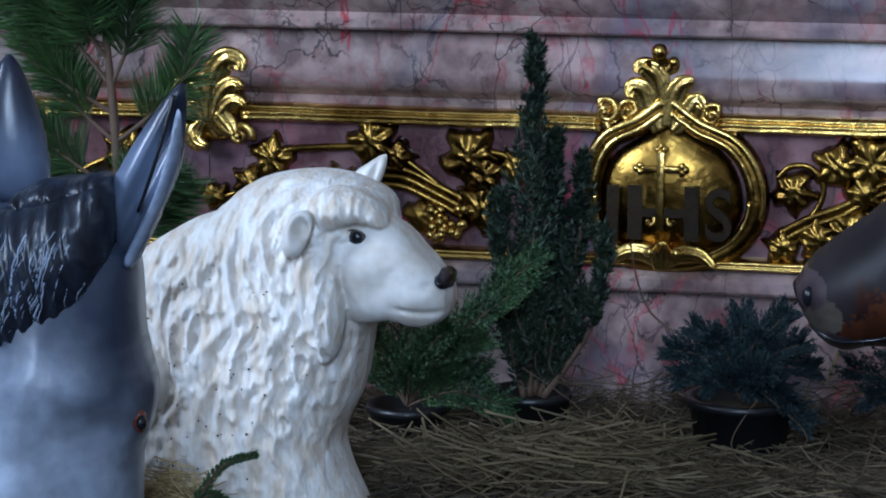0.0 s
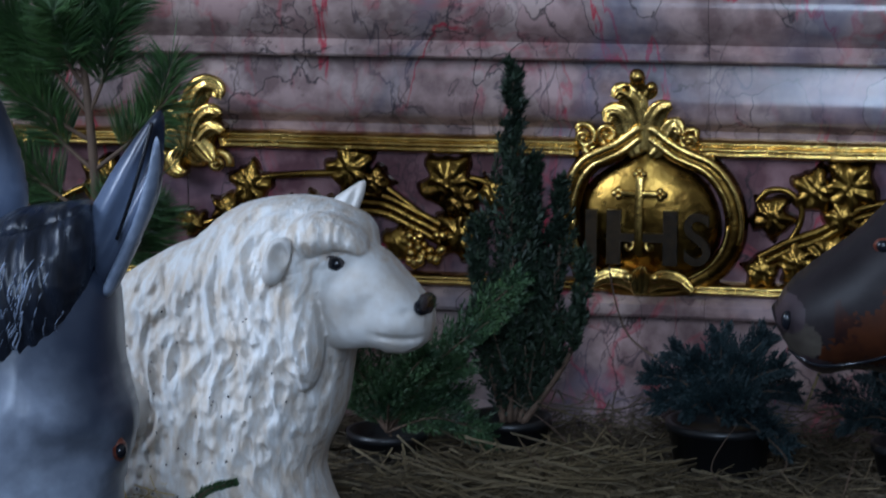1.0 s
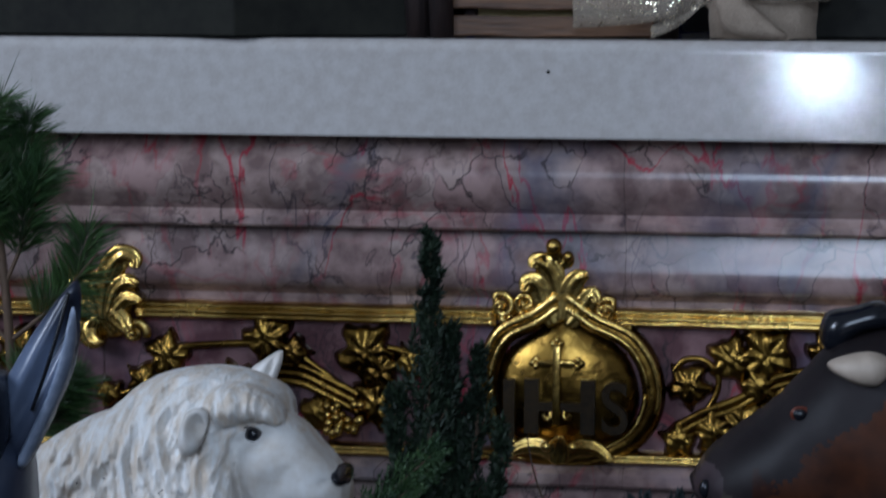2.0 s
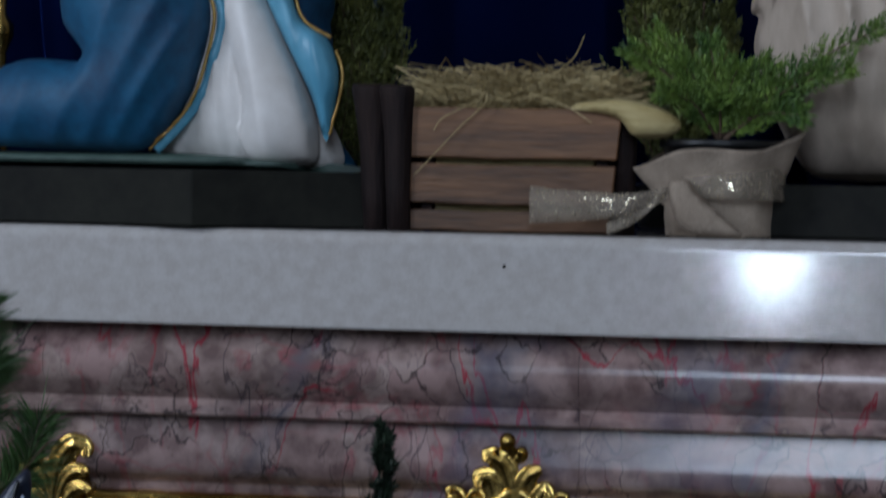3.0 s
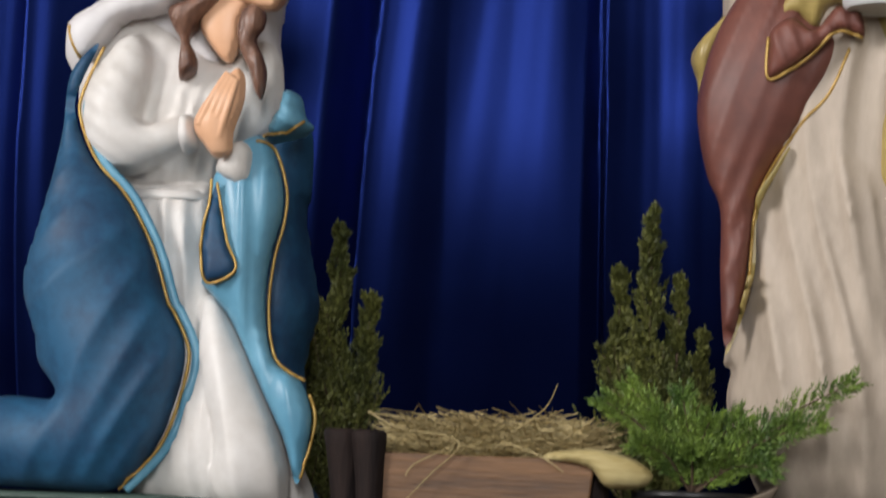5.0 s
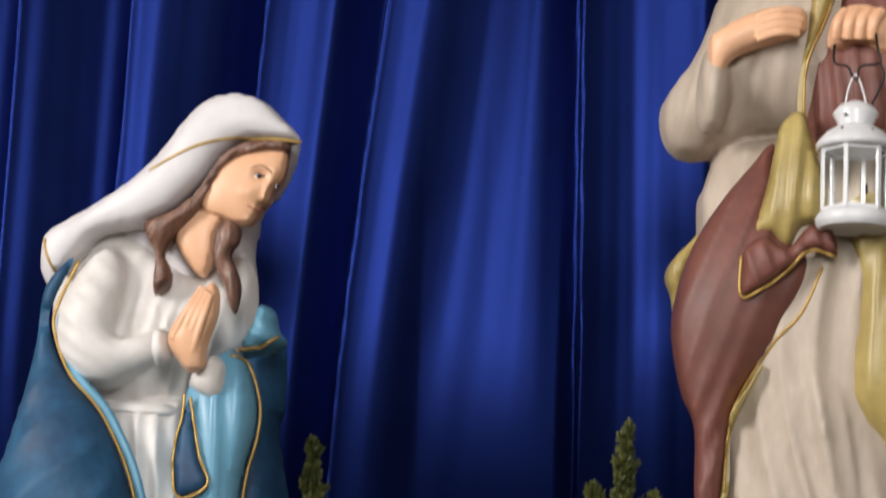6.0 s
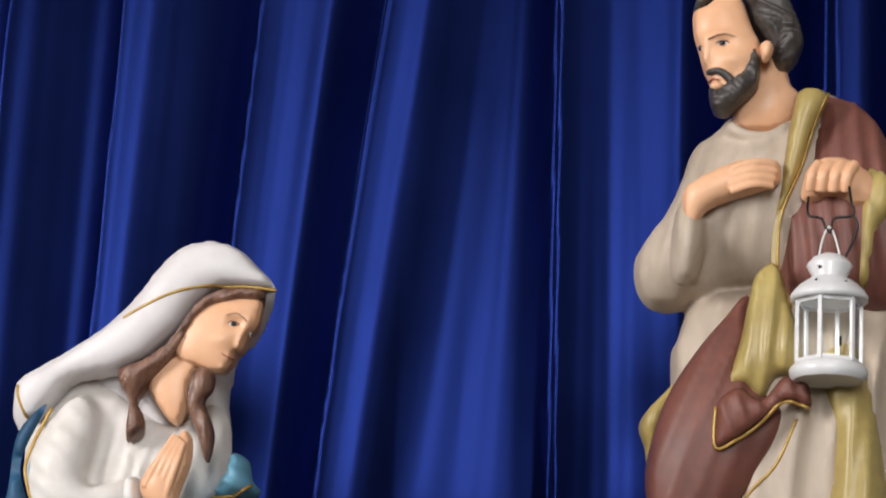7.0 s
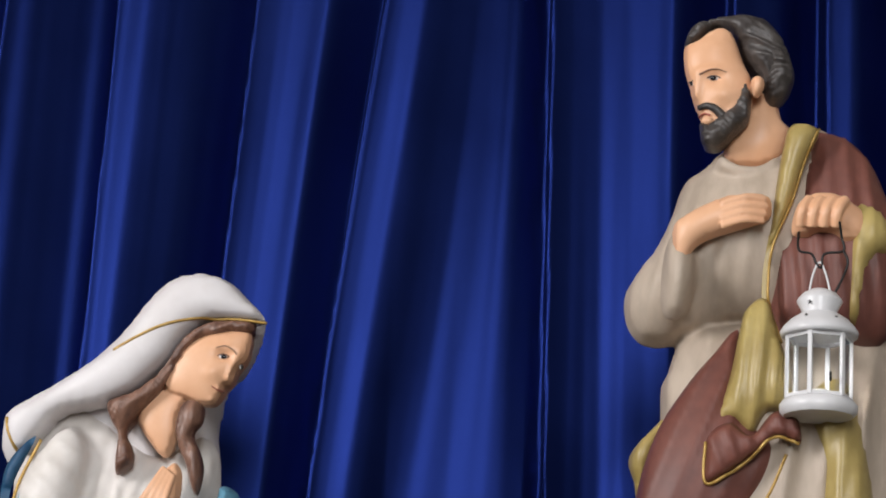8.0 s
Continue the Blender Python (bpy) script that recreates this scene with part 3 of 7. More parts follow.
def marble_block(x0, x1, name="marble_block"):
    bm = bmesh.new()
    n = max(2, int((x1 - x0) / 0.1))
    rings = [[bm.verts.new((x0 + 0.0003 + (x1 - x0 - 0.0006) * i / n, y, z)) for y, z in PROFILE] for i in range(n + 1)]
    for a, b in zip(rings, rings[1:]):
        for k in range(len(PROFILE) - 1):
            bm.faces.new((a[k], b[k], b[k + 1], a[k + 1]))
    bm.faces.new(rings[0])
    bm.faces.new(list(reversed(rings[-1])))
    ob = part(name, bm, MARBLE, altar, smooth=True)
    ob.modifiers.new("edges", "EDGE_SPLIT").split_angle = radians(38)
    return ob


for a, b in ((-1.9, -1.15), (-1.15, -0.66), (-0.66, 0.19), (0.19, 1.02), (1.02, 1.9)):
    marble_block(a, b)
for a, b in ((-1.15, -0.66), (-0.66, 0.19), (0.19, 1.02)):
    # Thin sheet added over the blocks to carry the panel's shaded colour.
    bm = bmesh.new()
    box(bm, a + 0.001, b - 0.001, -0.0155, -0.005, 0.248, 0.462, 0.001)
    part("inlay_panel", bm, PANEL, altar, "red-veined marble with shade darkened into its colour", smooth=False)
bm = bmesh.new()
box(bm, -1.9, 1.9, 0.024, 0.60, 0.0, 0.748)
part("altar_core", bm, PLASTER, altar, smooth=False)

bm = bmesh.new()
box(bm, -1.95, 1.95, -0.12, 0.66, 0.7505, 0.902, 0.0)
es = [e for e in bm.edges if all(abs(v.co.y + 0.12) < 1e-4 for v in e.verts) and all(v.co.z > 0.9 for v in e.verts)]
bmesh.ops.bevel(bm, geom=es, offset=0.02, segments=8, profile=0.5, affect="EDGES")
es = [e for e in bm.edges if all(abs(v.co.y + 0.12) < 1e-4 for v in e.verts) and all(v.co.z < 0.76 for v in e.verts)]
bmesh.ops.bevel(bm, geom=es, offset=0.004, segments=2, profile=0.5, affect="EDGES")
slab = finish("altar_slab", bm, SLAB, smooth=False)
tagged(slab, "pale polished stone altar slab with a rounded upper edge", "altar slab")
bm = bmesh.new()
ball(bm, (0.076, -0.1205, 0.853), 0.0028, 0.001, 0.0028)
part("stain", bm, PLINTH, slab, "small dark spot")

# ---------------------------------------------------------------- gilded ornament on the altar front
gilt = thing("gilded_ornament", (0, 0, 0), "gilded carved frame with scrolls, vine leaves and round cartouche on altar", "altar ornament")


def bar(name, x0, x1, z, high, ridges):
    """A reeded gilt moulding."""
    bm = bmesh.new()
    prof = [(0.0, -high / 2)]
    for k in range(ridges):
        a = -high / 2 + high * k / ridges
        w = high / ridges
        for s in (0.06, 0.2, 0.4, 0.6, 0.8, 0.94):
            prof.append((-0.008 - 0.016 * math.sin(math.pi * (k + s) / ridges) ** 0.6 - 0.008 * math.sin(math.pi * s) ** 0.7, a + w * s))
    prof.append((0.0, high / 2))
    n = int((x1 - x0) / 0.012) + 1
    rings = []
    for i in range(n + 1):
        x = x0 + (x1 - x0) * i / n
        wob = 0.0010 * noise.noise((x * 30, z * 10, 0))
        rings.append([bm.verts.new((x, -0.012 + y + wob, z + dz + wob + 0.0008 * noise.noise((x * 45, dz * 200, 3)))) for y, dz in prof])
    for a, b in zip(rings, rings[1:]):
        for k in range(len(prof) - 1):
            bm.faces.new((a[k], b[k], b[k + 1], a[k + 1]))
    bm.faces.new(rings[0])
    bm.faces.new(list(reversed(rings[-1])))
    return part(name, bm, GOLD, gilt)


bar("upper_bar", -0.60, -0.015, 0.463, 0.031, 3)
bar("upper_bar", 0.172, 1.3, 0.467, 0.031, 3)
bar("upper_bar", -1.5, -0.67, 0.461, 0.031, 3)
bar("lower_bar", -1.5, 0.035, 0.2445, 0.022, 2)
bar("lower_bar", 0.165, 1.3, 0.2445, 0.022, 2)


def scroll(bm, cx, cz, size, turns, start, hand, radius, y=-0.035, tail=None):
    """A carved volute; tail: further points its end runs out to."""
    pts = []
    n = int(22 * turns)
    for i in range(n + 1):
        s = i / n
        a = radians(start) + hand * 2 * math.pi * turns * s
        r = size * (0.16 + 0.84 * s)
        pts.append((cx + r * math.cos(a), y + 0.010 * (s - 0.6), cz + r * math.sin(a)))
    if tail:
        pts += [tuple(q) for q in curve_points([pts[-1]] + [(x, y, z) for x, z in tail], 6)[1:]]
    tube(bm, pts, radius, 8, 0, (0.55, 1.0) if not tail else (0.7, 0.85))
    ball(bm, (cx, y - 0.010, cz), size * 0.34, 0.010, size * 0.34)


def plume(bm, pts, wide, y=-0.04, bulge=0.018):
    """An acanthus lobe: a tapering ribbed leaf along a curve with a curled tip."""
    line = curve_points([(x, z) for x, z in pts], 7)
    n = len(line)
    rings = []
    for i, q in enumerate(line):
        s = i / (n - 1)
        d = line[min(i + 1, n - 1)] - line[max(i - 1, 0)]
        d = d / max(np.linalg.norm(d), 1e-9)
        nx, nz = -d[1], d[0]
        w = 1.45 * wide * (0.35 + 0.65 * math.sin(math.pi * min(0.12 + s * 0.9, 1.0)))
        lift = bulge * (0.35 + 0.9 * s ** 1.5)
        ring = []
        for k in range(9):
            c = -1 + k / 4
            rib = 0.45 + 0.55 * abs(math.cos(c * math.pi * 1.25))
            ring.append(bm.verts.new((q[0] + nx * w * c, y - lift * rib * (1 - 0.55 * c * c), q[1] + nz * w * c)))
        ring.append(bm.verts.new((q[0] + nx * w * 0.8, -0.010, q[1] + nz * w * 0.8)))
        ring.append(bm.verts.new((q[0] - nx * w * 0.8, -0.010, q[1] - nz * w * 0.8)))
        rings.append(ring)
    for a, b in zip(rings, rings[1:]):
        m = len(a)
        for k in range(m):
            bm.faces.new((a[k], a[(k + 1) % m], b[(k + 1) % m], b[k]))
    bm.faces.new(list(reversed(rings[0])))
    bm.faces.new(rings[-1])


# corner finial of acanthus and volutes at the frame's end
bm = bmesh.new()
plume(bm, [(-0.655, 0.445), (-0.650, 0.49), (-0.640, 0.525), (-0.622, 0.548), (-0.600, 0.545), (-0.598, 0.532)], 0.016)
plume(bm, [(-0.645, 0.455), (-0.632, 0.49), (-0.612, 0.508), (-0.595, 0.506)], 0.012)
plume(bm, [(-0.640, 0.450), (-0.622, 0.474), (-0.604, 0.482), (-0.590, 0.478)], 0.010)
plume(bm, [(-0.660, 0.450), (-0.672, 0.49), (-0.690, 0.512), (-0.705, 0.505), (-0.704, 0.49)], 0.014)
plume(bm, [(-0.662, 0.446), (-0.682, 0.468), (-0.700, 0.470)], 0.011)
plume(bm, [(-0.640, 0.462), (-0.622, 0.445), (-0.606, 0.430)], 0.012)
scroll(bm, -0.603, 0.425, 0.020, 1.3, 90, -1, 0.0075)
plume(bm, [(-0.665, 0.45), (-0.680, 0.43), (-0.672, 0.412), (-0.655, 0.408)], 0.012)
ball(bm, (-0.688, -0.045, 0.455), 0.013, 0.014, 0.013)
swell(bm, [(-0.700, 0.440), (-0.690, 0.480), (-0.700, 0.505), (-0.680, 0.512), (-0.662, 0.505), (-0.640, 0.535), (-0.612, 0.545), (-0.612, 0.520), (-0.600, 0.495), (-0.602, 0.470), (-0.612, 0.440), (-0.625, 0.415), (-0.665, 0.412)],
      -0.014, 0.020, 0, 0.1, 0.004, lambda x, z: 0.007 * abs(math.sin(6 * math.atan2(z - 0.42, x + 0.655))), 0.45)
part("corner_finial", bm, GOLD, gilt)

for pts, w in (([(-0.66, 0.44), (-0.655, 0.47), (-0.662, 0.50), (-0.68, 0.53)], 0.013), ([(-0.65, 0.47), (-0.64, 0.50), (-0.655, 0.53)], 0.012), ([(-0.68, 0.45), (-0.70, 0.44), (-0.695, 0.42)], 0.012)):
    bm = bmesh.new()
    plume(bm, pts, w, -0.035)
    part("acanthus_leaf", bm, GOLD, gilt)

# cartouche: heart-shaped boss, its broad rim, and the crest above
bm = bmesh.new()
swell(bm, [(-0.012, 0.385), (0.012, 0.420), (0.055, 0.447), (0.090, 0.472), (0.128, 0.450), (0.180, 0.420), (0.205, 0.380), (0.212, 0.325), (0.188, 0.278), (0.145, 0.254), (0.092, 0.244),
           (0.040, 0.254), (0.006, 0.280), (-0.014, 0.325)], -0.014, 0.034, 0, 0.1, 0.004, lambda x, z: 0.0012 * noise.noise((x * 22, z * 22, 2)), 0.7)
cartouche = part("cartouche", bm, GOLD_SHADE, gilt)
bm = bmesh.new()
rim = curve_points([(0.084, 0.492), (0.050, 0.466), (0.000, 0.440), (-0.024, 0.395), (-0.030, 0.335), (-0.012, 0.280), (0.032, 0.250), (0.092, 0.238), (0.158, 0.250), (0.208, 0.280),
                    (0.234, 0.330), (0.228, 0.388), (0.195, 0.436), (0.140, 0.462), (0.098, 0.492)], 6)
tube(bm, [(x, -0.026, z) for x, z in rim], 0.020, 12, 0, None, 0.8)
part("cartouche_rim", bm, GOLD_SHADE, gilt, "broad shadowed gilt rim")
for lo, hi, grow, r in ((0, 26, 1.06, 0.0085), (0, 22, 0.94, 0.006), (-26, None, 1.06, 0.0085), (-22, None, 0.94, 0.006), (22, -22, 0.91, 0.005)):
    bm = bmesh.new()
    tube(bm, [(0.092 + grow * (x - 0.092), -0.044, 0.345 + grow * (z - 0.345)) for x, z in rim[lo:hi]], r, 8, 0, (1.0, 0.6) if lo >= 0 else (0.6, 1.0))
    part("rim_strand", bm, GOLD, gilt)
for sx, sz, ss, st, sh, sr, tail in ((-0.005, 0.482, 0.020, 0, 1, 0.008, [(0.000, 0.455), (0.035, 0.452)]), (0.160, 0.480, 0.018, 180, -1, 0.007, [(0.170, 0.452), (0.200, 0.452)]),
                                     (0.032, 0.487, 0.017, 120, 1, 0.007, [(0.045, 0.462), (0.015, 0.440)])):
    bm = bmesh.new()
    scroll(bm, sx, sz, ss, 1.35, st, sh, sr, tail=tail)
    part("volute", bm, GOLD, gilt)
bm = bmesh.new()
plume(bm, [(0.088, 0.462), (0.086, 0.50), (0.074, 0.540), (0.052, 0.556), (0.044, 0.546)], 0.014)
plume(bm, [(0.094, 0.462), (0.100, 0.50), (0.114, 0.528), (0.132, 0.536)], 0.013)
plume(bm, [(0.080, 0.455), (0.062, 0.492), (0.052, 0.518), (0.036, 0.522), (0.032, 0.508)], 0.013)
plume(bm, [(0.100, 0.455), (0.122, 0.480), (0.138, 0.504), (0.148, 0.494)], 0.012)
plume(bm, [(0.080, 0.545), (0.078, 0.562), (0.079, 0.577)], 0.011)
plume(bm, [(0.085, 0.545), (0.098, 0.558), (0.102, 0.570)], 0.009)
plume(bm, [(0.076, 0.545), (0.064, 0.556), (0.060, 0.566)], 0.009)
ball(bm, (0.079, -0.055, 0.580), 0.013, 0.014, 0.013)
ball(bm, (0.101, -0.050, 0.564), 0.009, 0.010, 0.009)
swell(bm, [(-0.012, 0.452), (-0.012, 0.480), (0.020, 0.496), (0.036, 0.520), (0.052, 0.548), (0.074, 0.566), (0.092, 0.560), (0.122, 0.532), (0.136, 0.506), (0.160, 0.494), (0.178, 0.470), (0.150, 0.458), (0.110, 0.490), (0.090, 0.505), (0.070, 0.492), (0.030, 0.458)],
      -0.014, 0.020, 0, 0.1, 0.004, lambda x, z: 0.007 * abs(math.sin(7 * math.atan2(z - 0.43, x - 0.088))), 0.45)
part("crest", bm, GOLD, gilt)
bm = bmesh.new()
plume(bm, [(0.085, 0.245), (0.060, 0.262), (0.030, 0.262), (0.010, 0.246)], 0.010, -0.045)
plume(bm, [(0.095, 0.245), (0.120, 0.262), (0.150, 0.260), (0.172, 0.244)], 0.010, -0.045)
plume(bm, [(0.088, 0.235), (0.088, 0.262), (0.090, 0.280)], 0.012, -0.048)
ball(bm, (0.070, -0.066, 0.266), 0.009, 0.008, 0.008)
ball(bm, (0.112, -0.066, 0.266), 0.009, 0.008, 0.008)
part("lower_leaves", bm, GOLD, gilt)

# cross above the middle letter
bm = bmesh.new()
box(bm, 0.079, 0.092, -0.066, -0.050, 0.300, 0.425, 0.002)
box(bm, 0.056, 0.115, -0.065, -0.051, 0.392, 0.402, 0.002)
for px, pz in ((0.0855, 0.428), (0.053, 0.397), (0.118, 0.397)):
    for dx, dz in ((-0.006, 0), (0.006, 0), (0, 0.005), (0, -0.005)):
        ball(bm, (px + dx, -0.058, pz + dz), 0.006, 0.006, 0.006, 0, 10)
part("cross", bm, GOLD, cartouche)
for q in (0.068, 0.104):
    bm = bmesh.new()
    scroll(bm, q, 0.314, 0.010, 1.0, 90, 1 if q < 0.08 else -1, 0.004, -0.056)
    part("cross_foot_curl", bm, GOLD, cartouche)


def letter(char, x, z, wide, high):
    """A raised gilt capital on the boss, its dark reflections put into the colour."""
    fc = bpy.data.curves.new("letter", "FONT")
    fc.body, fc.extrude, fc.offset, fc.align_x = char, 0.006, 0.012, "CENTER"
    ob = new("letter", fc)
    fc.materials.append(GOLD_DARK)
    ob.parent = cartouche
    ob.matrix_local = Matrix.LocRotScale((x, -0.053, z), Euler((radians(90), 0, 0)), (wide, high, 1))
    return ob


letter("J", 0.010, 0.288, 0.150, 0.118)
letter("H", 0.090, 0.286, 0.185, 0.122)
letter("S", 0.176, 0.288, 0.100, 0.116)


def vine_leaf(cx, cz, size, turn, name="vine_leaf"):
    """A five-lobed gilt vine leaf, cupped, with a raised midrib."""
    bm = bmesh.new()
    out = []
    for k in range(20):
        a = 2 * math.pi * k / 20
        r = size * (0.86 + 0.15 * math.cos(5 * a) + 0.09 * math.cos(8 * a + 1))
        out.append((cx + r * math.cos(a + turn), cz + r * math.sin(a + turn)))
    swell(bm, out, -0.016, 0.018, 0, 0.2, 0.0045, lambda x, z: 0.007 * abs(math.sin(3.5 * math.atan2(z - cz, x - cx) + turn)) + 0.003 * noise.noise((x * 60, z * 60, cx)), 0.45, 3)
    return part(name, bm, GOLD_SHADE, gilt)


random.seed(4)
for lx, lz, ls in ((-0.552, 0.388, 0.036), (-0.385, 0.420, 0.040), (-0.345, 0.398, 0.028), (-0.225, 0.400, 0.046), (-0.205, 0.372, 0.036), (-0.205, 0.318, 0.042), (-0.648, 0.322, 0.024),
                   (-0.590, 0.345, 0.030), (0.290, 0.362, 0.034), (0.355, 0.405, 0.036), (0.408, 0.412, 0.044), (0.330, 0.290, 0.034), (0.375, 0.300, 0.038), (0.398, 0.365, 0.03),
                   (0.56, 0.40, 0.04), (0.60, 0.33, 0.04), (0.48, 0.29, 0.036), (-0.80, 0.39, 0.04), (-0.90, 0.33, 0.04), (-0.50, 0.335, 0.034), (-0.44, 0.345, 0.034), (-0.305, 0.30, 0.030), (-0.15, 0.385, 0.03), (0.275, 0.275, 0.028), (0.44, 0.33, 0.036), (0.50, 0.42, 0.03)):
    vine_leaf(lx, lz, ls * 1.22, random.uniform(0, 6.28))


def stem(pts, r=0.006, count=1):
    bm = bmesh.new()
    for k in range(count):
        o = (k - (count - 1) / 2) * r * 2.0
        tube(bm, [(x, -0.026, z + o) for x, z in curve_points(pts, 8)], r, 8)
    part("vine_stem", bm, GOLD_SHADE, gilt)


stem([(-0.648, 0.318), (-0.61, 0.33), (-0.57, 0.37), (-0.53, 0.400), (-0.47, 0.408), (-0.40, 0.412)], 0.006)
stem([(-0.375, 0.365), (-0.33, 0.362), (-0.28, 0.340), (-0.235, 0.318)], 0.007, 3)
stem([(-0.34, 0.400), (-0.30, 0.372), (-0.26, 0.345), (-0.22, 0.335), (-0.17, 0.34), (-0.15, 0.365), (-0.16, 0.400), (-0.19, 0.41)], 0.006)
stem([(0.265, 0.385), (0.285, 0.404), (0.315, 0.402), (0.335, 0.375), (0.33, 0.345), (0.31, 0.318), (0.275, 0.300)], 0.005)
stem([(0.27, 0.290), (0.32, 0.318), (0.37, 0.338), (0.42, 0.37), (0.50, 0.39)], 0.007, 2)
stem([(0.50, 0.39), (0.58, 0.36), (0.64, 0.30)], 0.007, 2)
stem([(-0.66, 0.33), (-0.74, 0.36), (-0.82, 0.38), (-0.92, 0.33)], 0.007)
for k in range(26):
    bm = bmesh.new()
    ball(bm, (-0.258 + random.uniform(-0.03, 0.03), -0.03 - random.uniform(0, 0.012), 0.292 + random.uniform(-0.028, 0.028)), 0.0085, 0.0085, 0.0085, 0, 8)
    part("grape", bm, GOLD, gilt)

# ---------------------------------------------------------------- statue bases
def plinth(name, corners, z0, z1, label):
    bm = bmesh.new()
    lo = [bm.verts.new((x, y, z0)) for x, y in corners]
    hi = [bm.verts.new((x, y, z1)) for x, y in corners]
    n = len(corners)
    for i in range(n):
        bm.faces.new((lo[i], lo[(i + 1) % n], hi[(i + 1) % n], hi[i]))
    bm.faces.new(hi)
    bm.faces.new(list(reversed(lo)))
    bmesh.ops.bevel(bm, geom=list(bm.edges), offset=0.003, segments=2, profile=0.5, affect="EDGES")
    return tagged(finish(name, bm, PLINTH, smooth=False), label, "statue base", "statue bases")


plinth("statue_base", [(-1.0, -0.02), (-0.411, -0.135), (-0.13, 0.01), (-0.13, 0.40), (-1.0, 0.40)], 0.9045, 0.992, "dark painted block base under the kneeling statue")
plinth("statue_base", [(0.46, 0.00), (1.05, -0.06), (1.05, 0.45), (0.46, 0.45)], 0.9045, 0.986, "dark painted block base under the standing statue")


# ---------------------------------------------------------------- kneeling statue
MARY_MATS = [CREAM, VEIL, BLUE, LIGHT_BLUE, SKIN, HAIR, GOLD_PAINT, BLACK_GLOSS, LIPS, MOSS]


def hill(x, z, px, pz, sx, sz):
    return math.exp(-((x - px) / sx) ** 2 - ((z - pz) / sz) ** 2)


def ridge(x, z, a, b, wide):
    """How near (x, z) lies to the line from a to b, and how far along."""
    dx, dz = b[0] - a[0], b[1] - a[1]
    s = min(1.0, max(0.0, ((x - a[0]) * dx + (z - a[1]) * dz) / (dx * dx + dz * dz)))
    return math.exp(-((x - a[0] - s * dx) ** 2 + (z - a[1] - s * dz) ** 2) / wide ** 2), s


def kneeling_face(x, z):
    """Nose, sockets, cheek, lips and chin in low relief."""
    n, s = ridge(x, z, (0.178, 1.002), (0.1655, 0.957), 0.0062)
    return (n * (0.003 + 0.008 * s) - 0.0075 * hill(x, z, 0.152, 0.994, 0.013, 0.0085) - 0.004 * hill(x, z, 0.183, 0.986, 0.006, 0.009) + 0.003 * hill(x, z, 0.150, 1.008, 0.018, 0.005)
            + 0.004 * hill(x, z, 0.136, 0.965, 0.016, 0.013) + 0.0035 * hill(x, z, 0.149, 0.941, 0.006, 0.003) + 0.003 * hill(x, z, 0.146, 0.934, 0.005, 0.003)
            - 0.003 * hill(x, z, 0.146, 0.929, 0.007, 0.002) + 0.004 * hill(x, z, 0.139, 0.921, 0.008, 0.005))


def tresses(size, wave, turn, seed):
    """Wavy strands of carved hair with uneven spacing."""
    c, s = math.cos(radians(turn)), math.sin(radians(turn))

    def f(x, z):
        across, along = x * c + z * s, z * c - x * s
        across += 0.004 * math.sin(along * 70 + seed)
        a = noise.noise((across / wave, along * 4, seed))
        b = noise.noise((across * 2.2 / wave, along * 7, seed + 3))
        return size * (0.6 - min(1, 2.2 * abs(a))) + 0.4 * size * (0.5 - min(1, 2.2 * abs(b)))
    return f


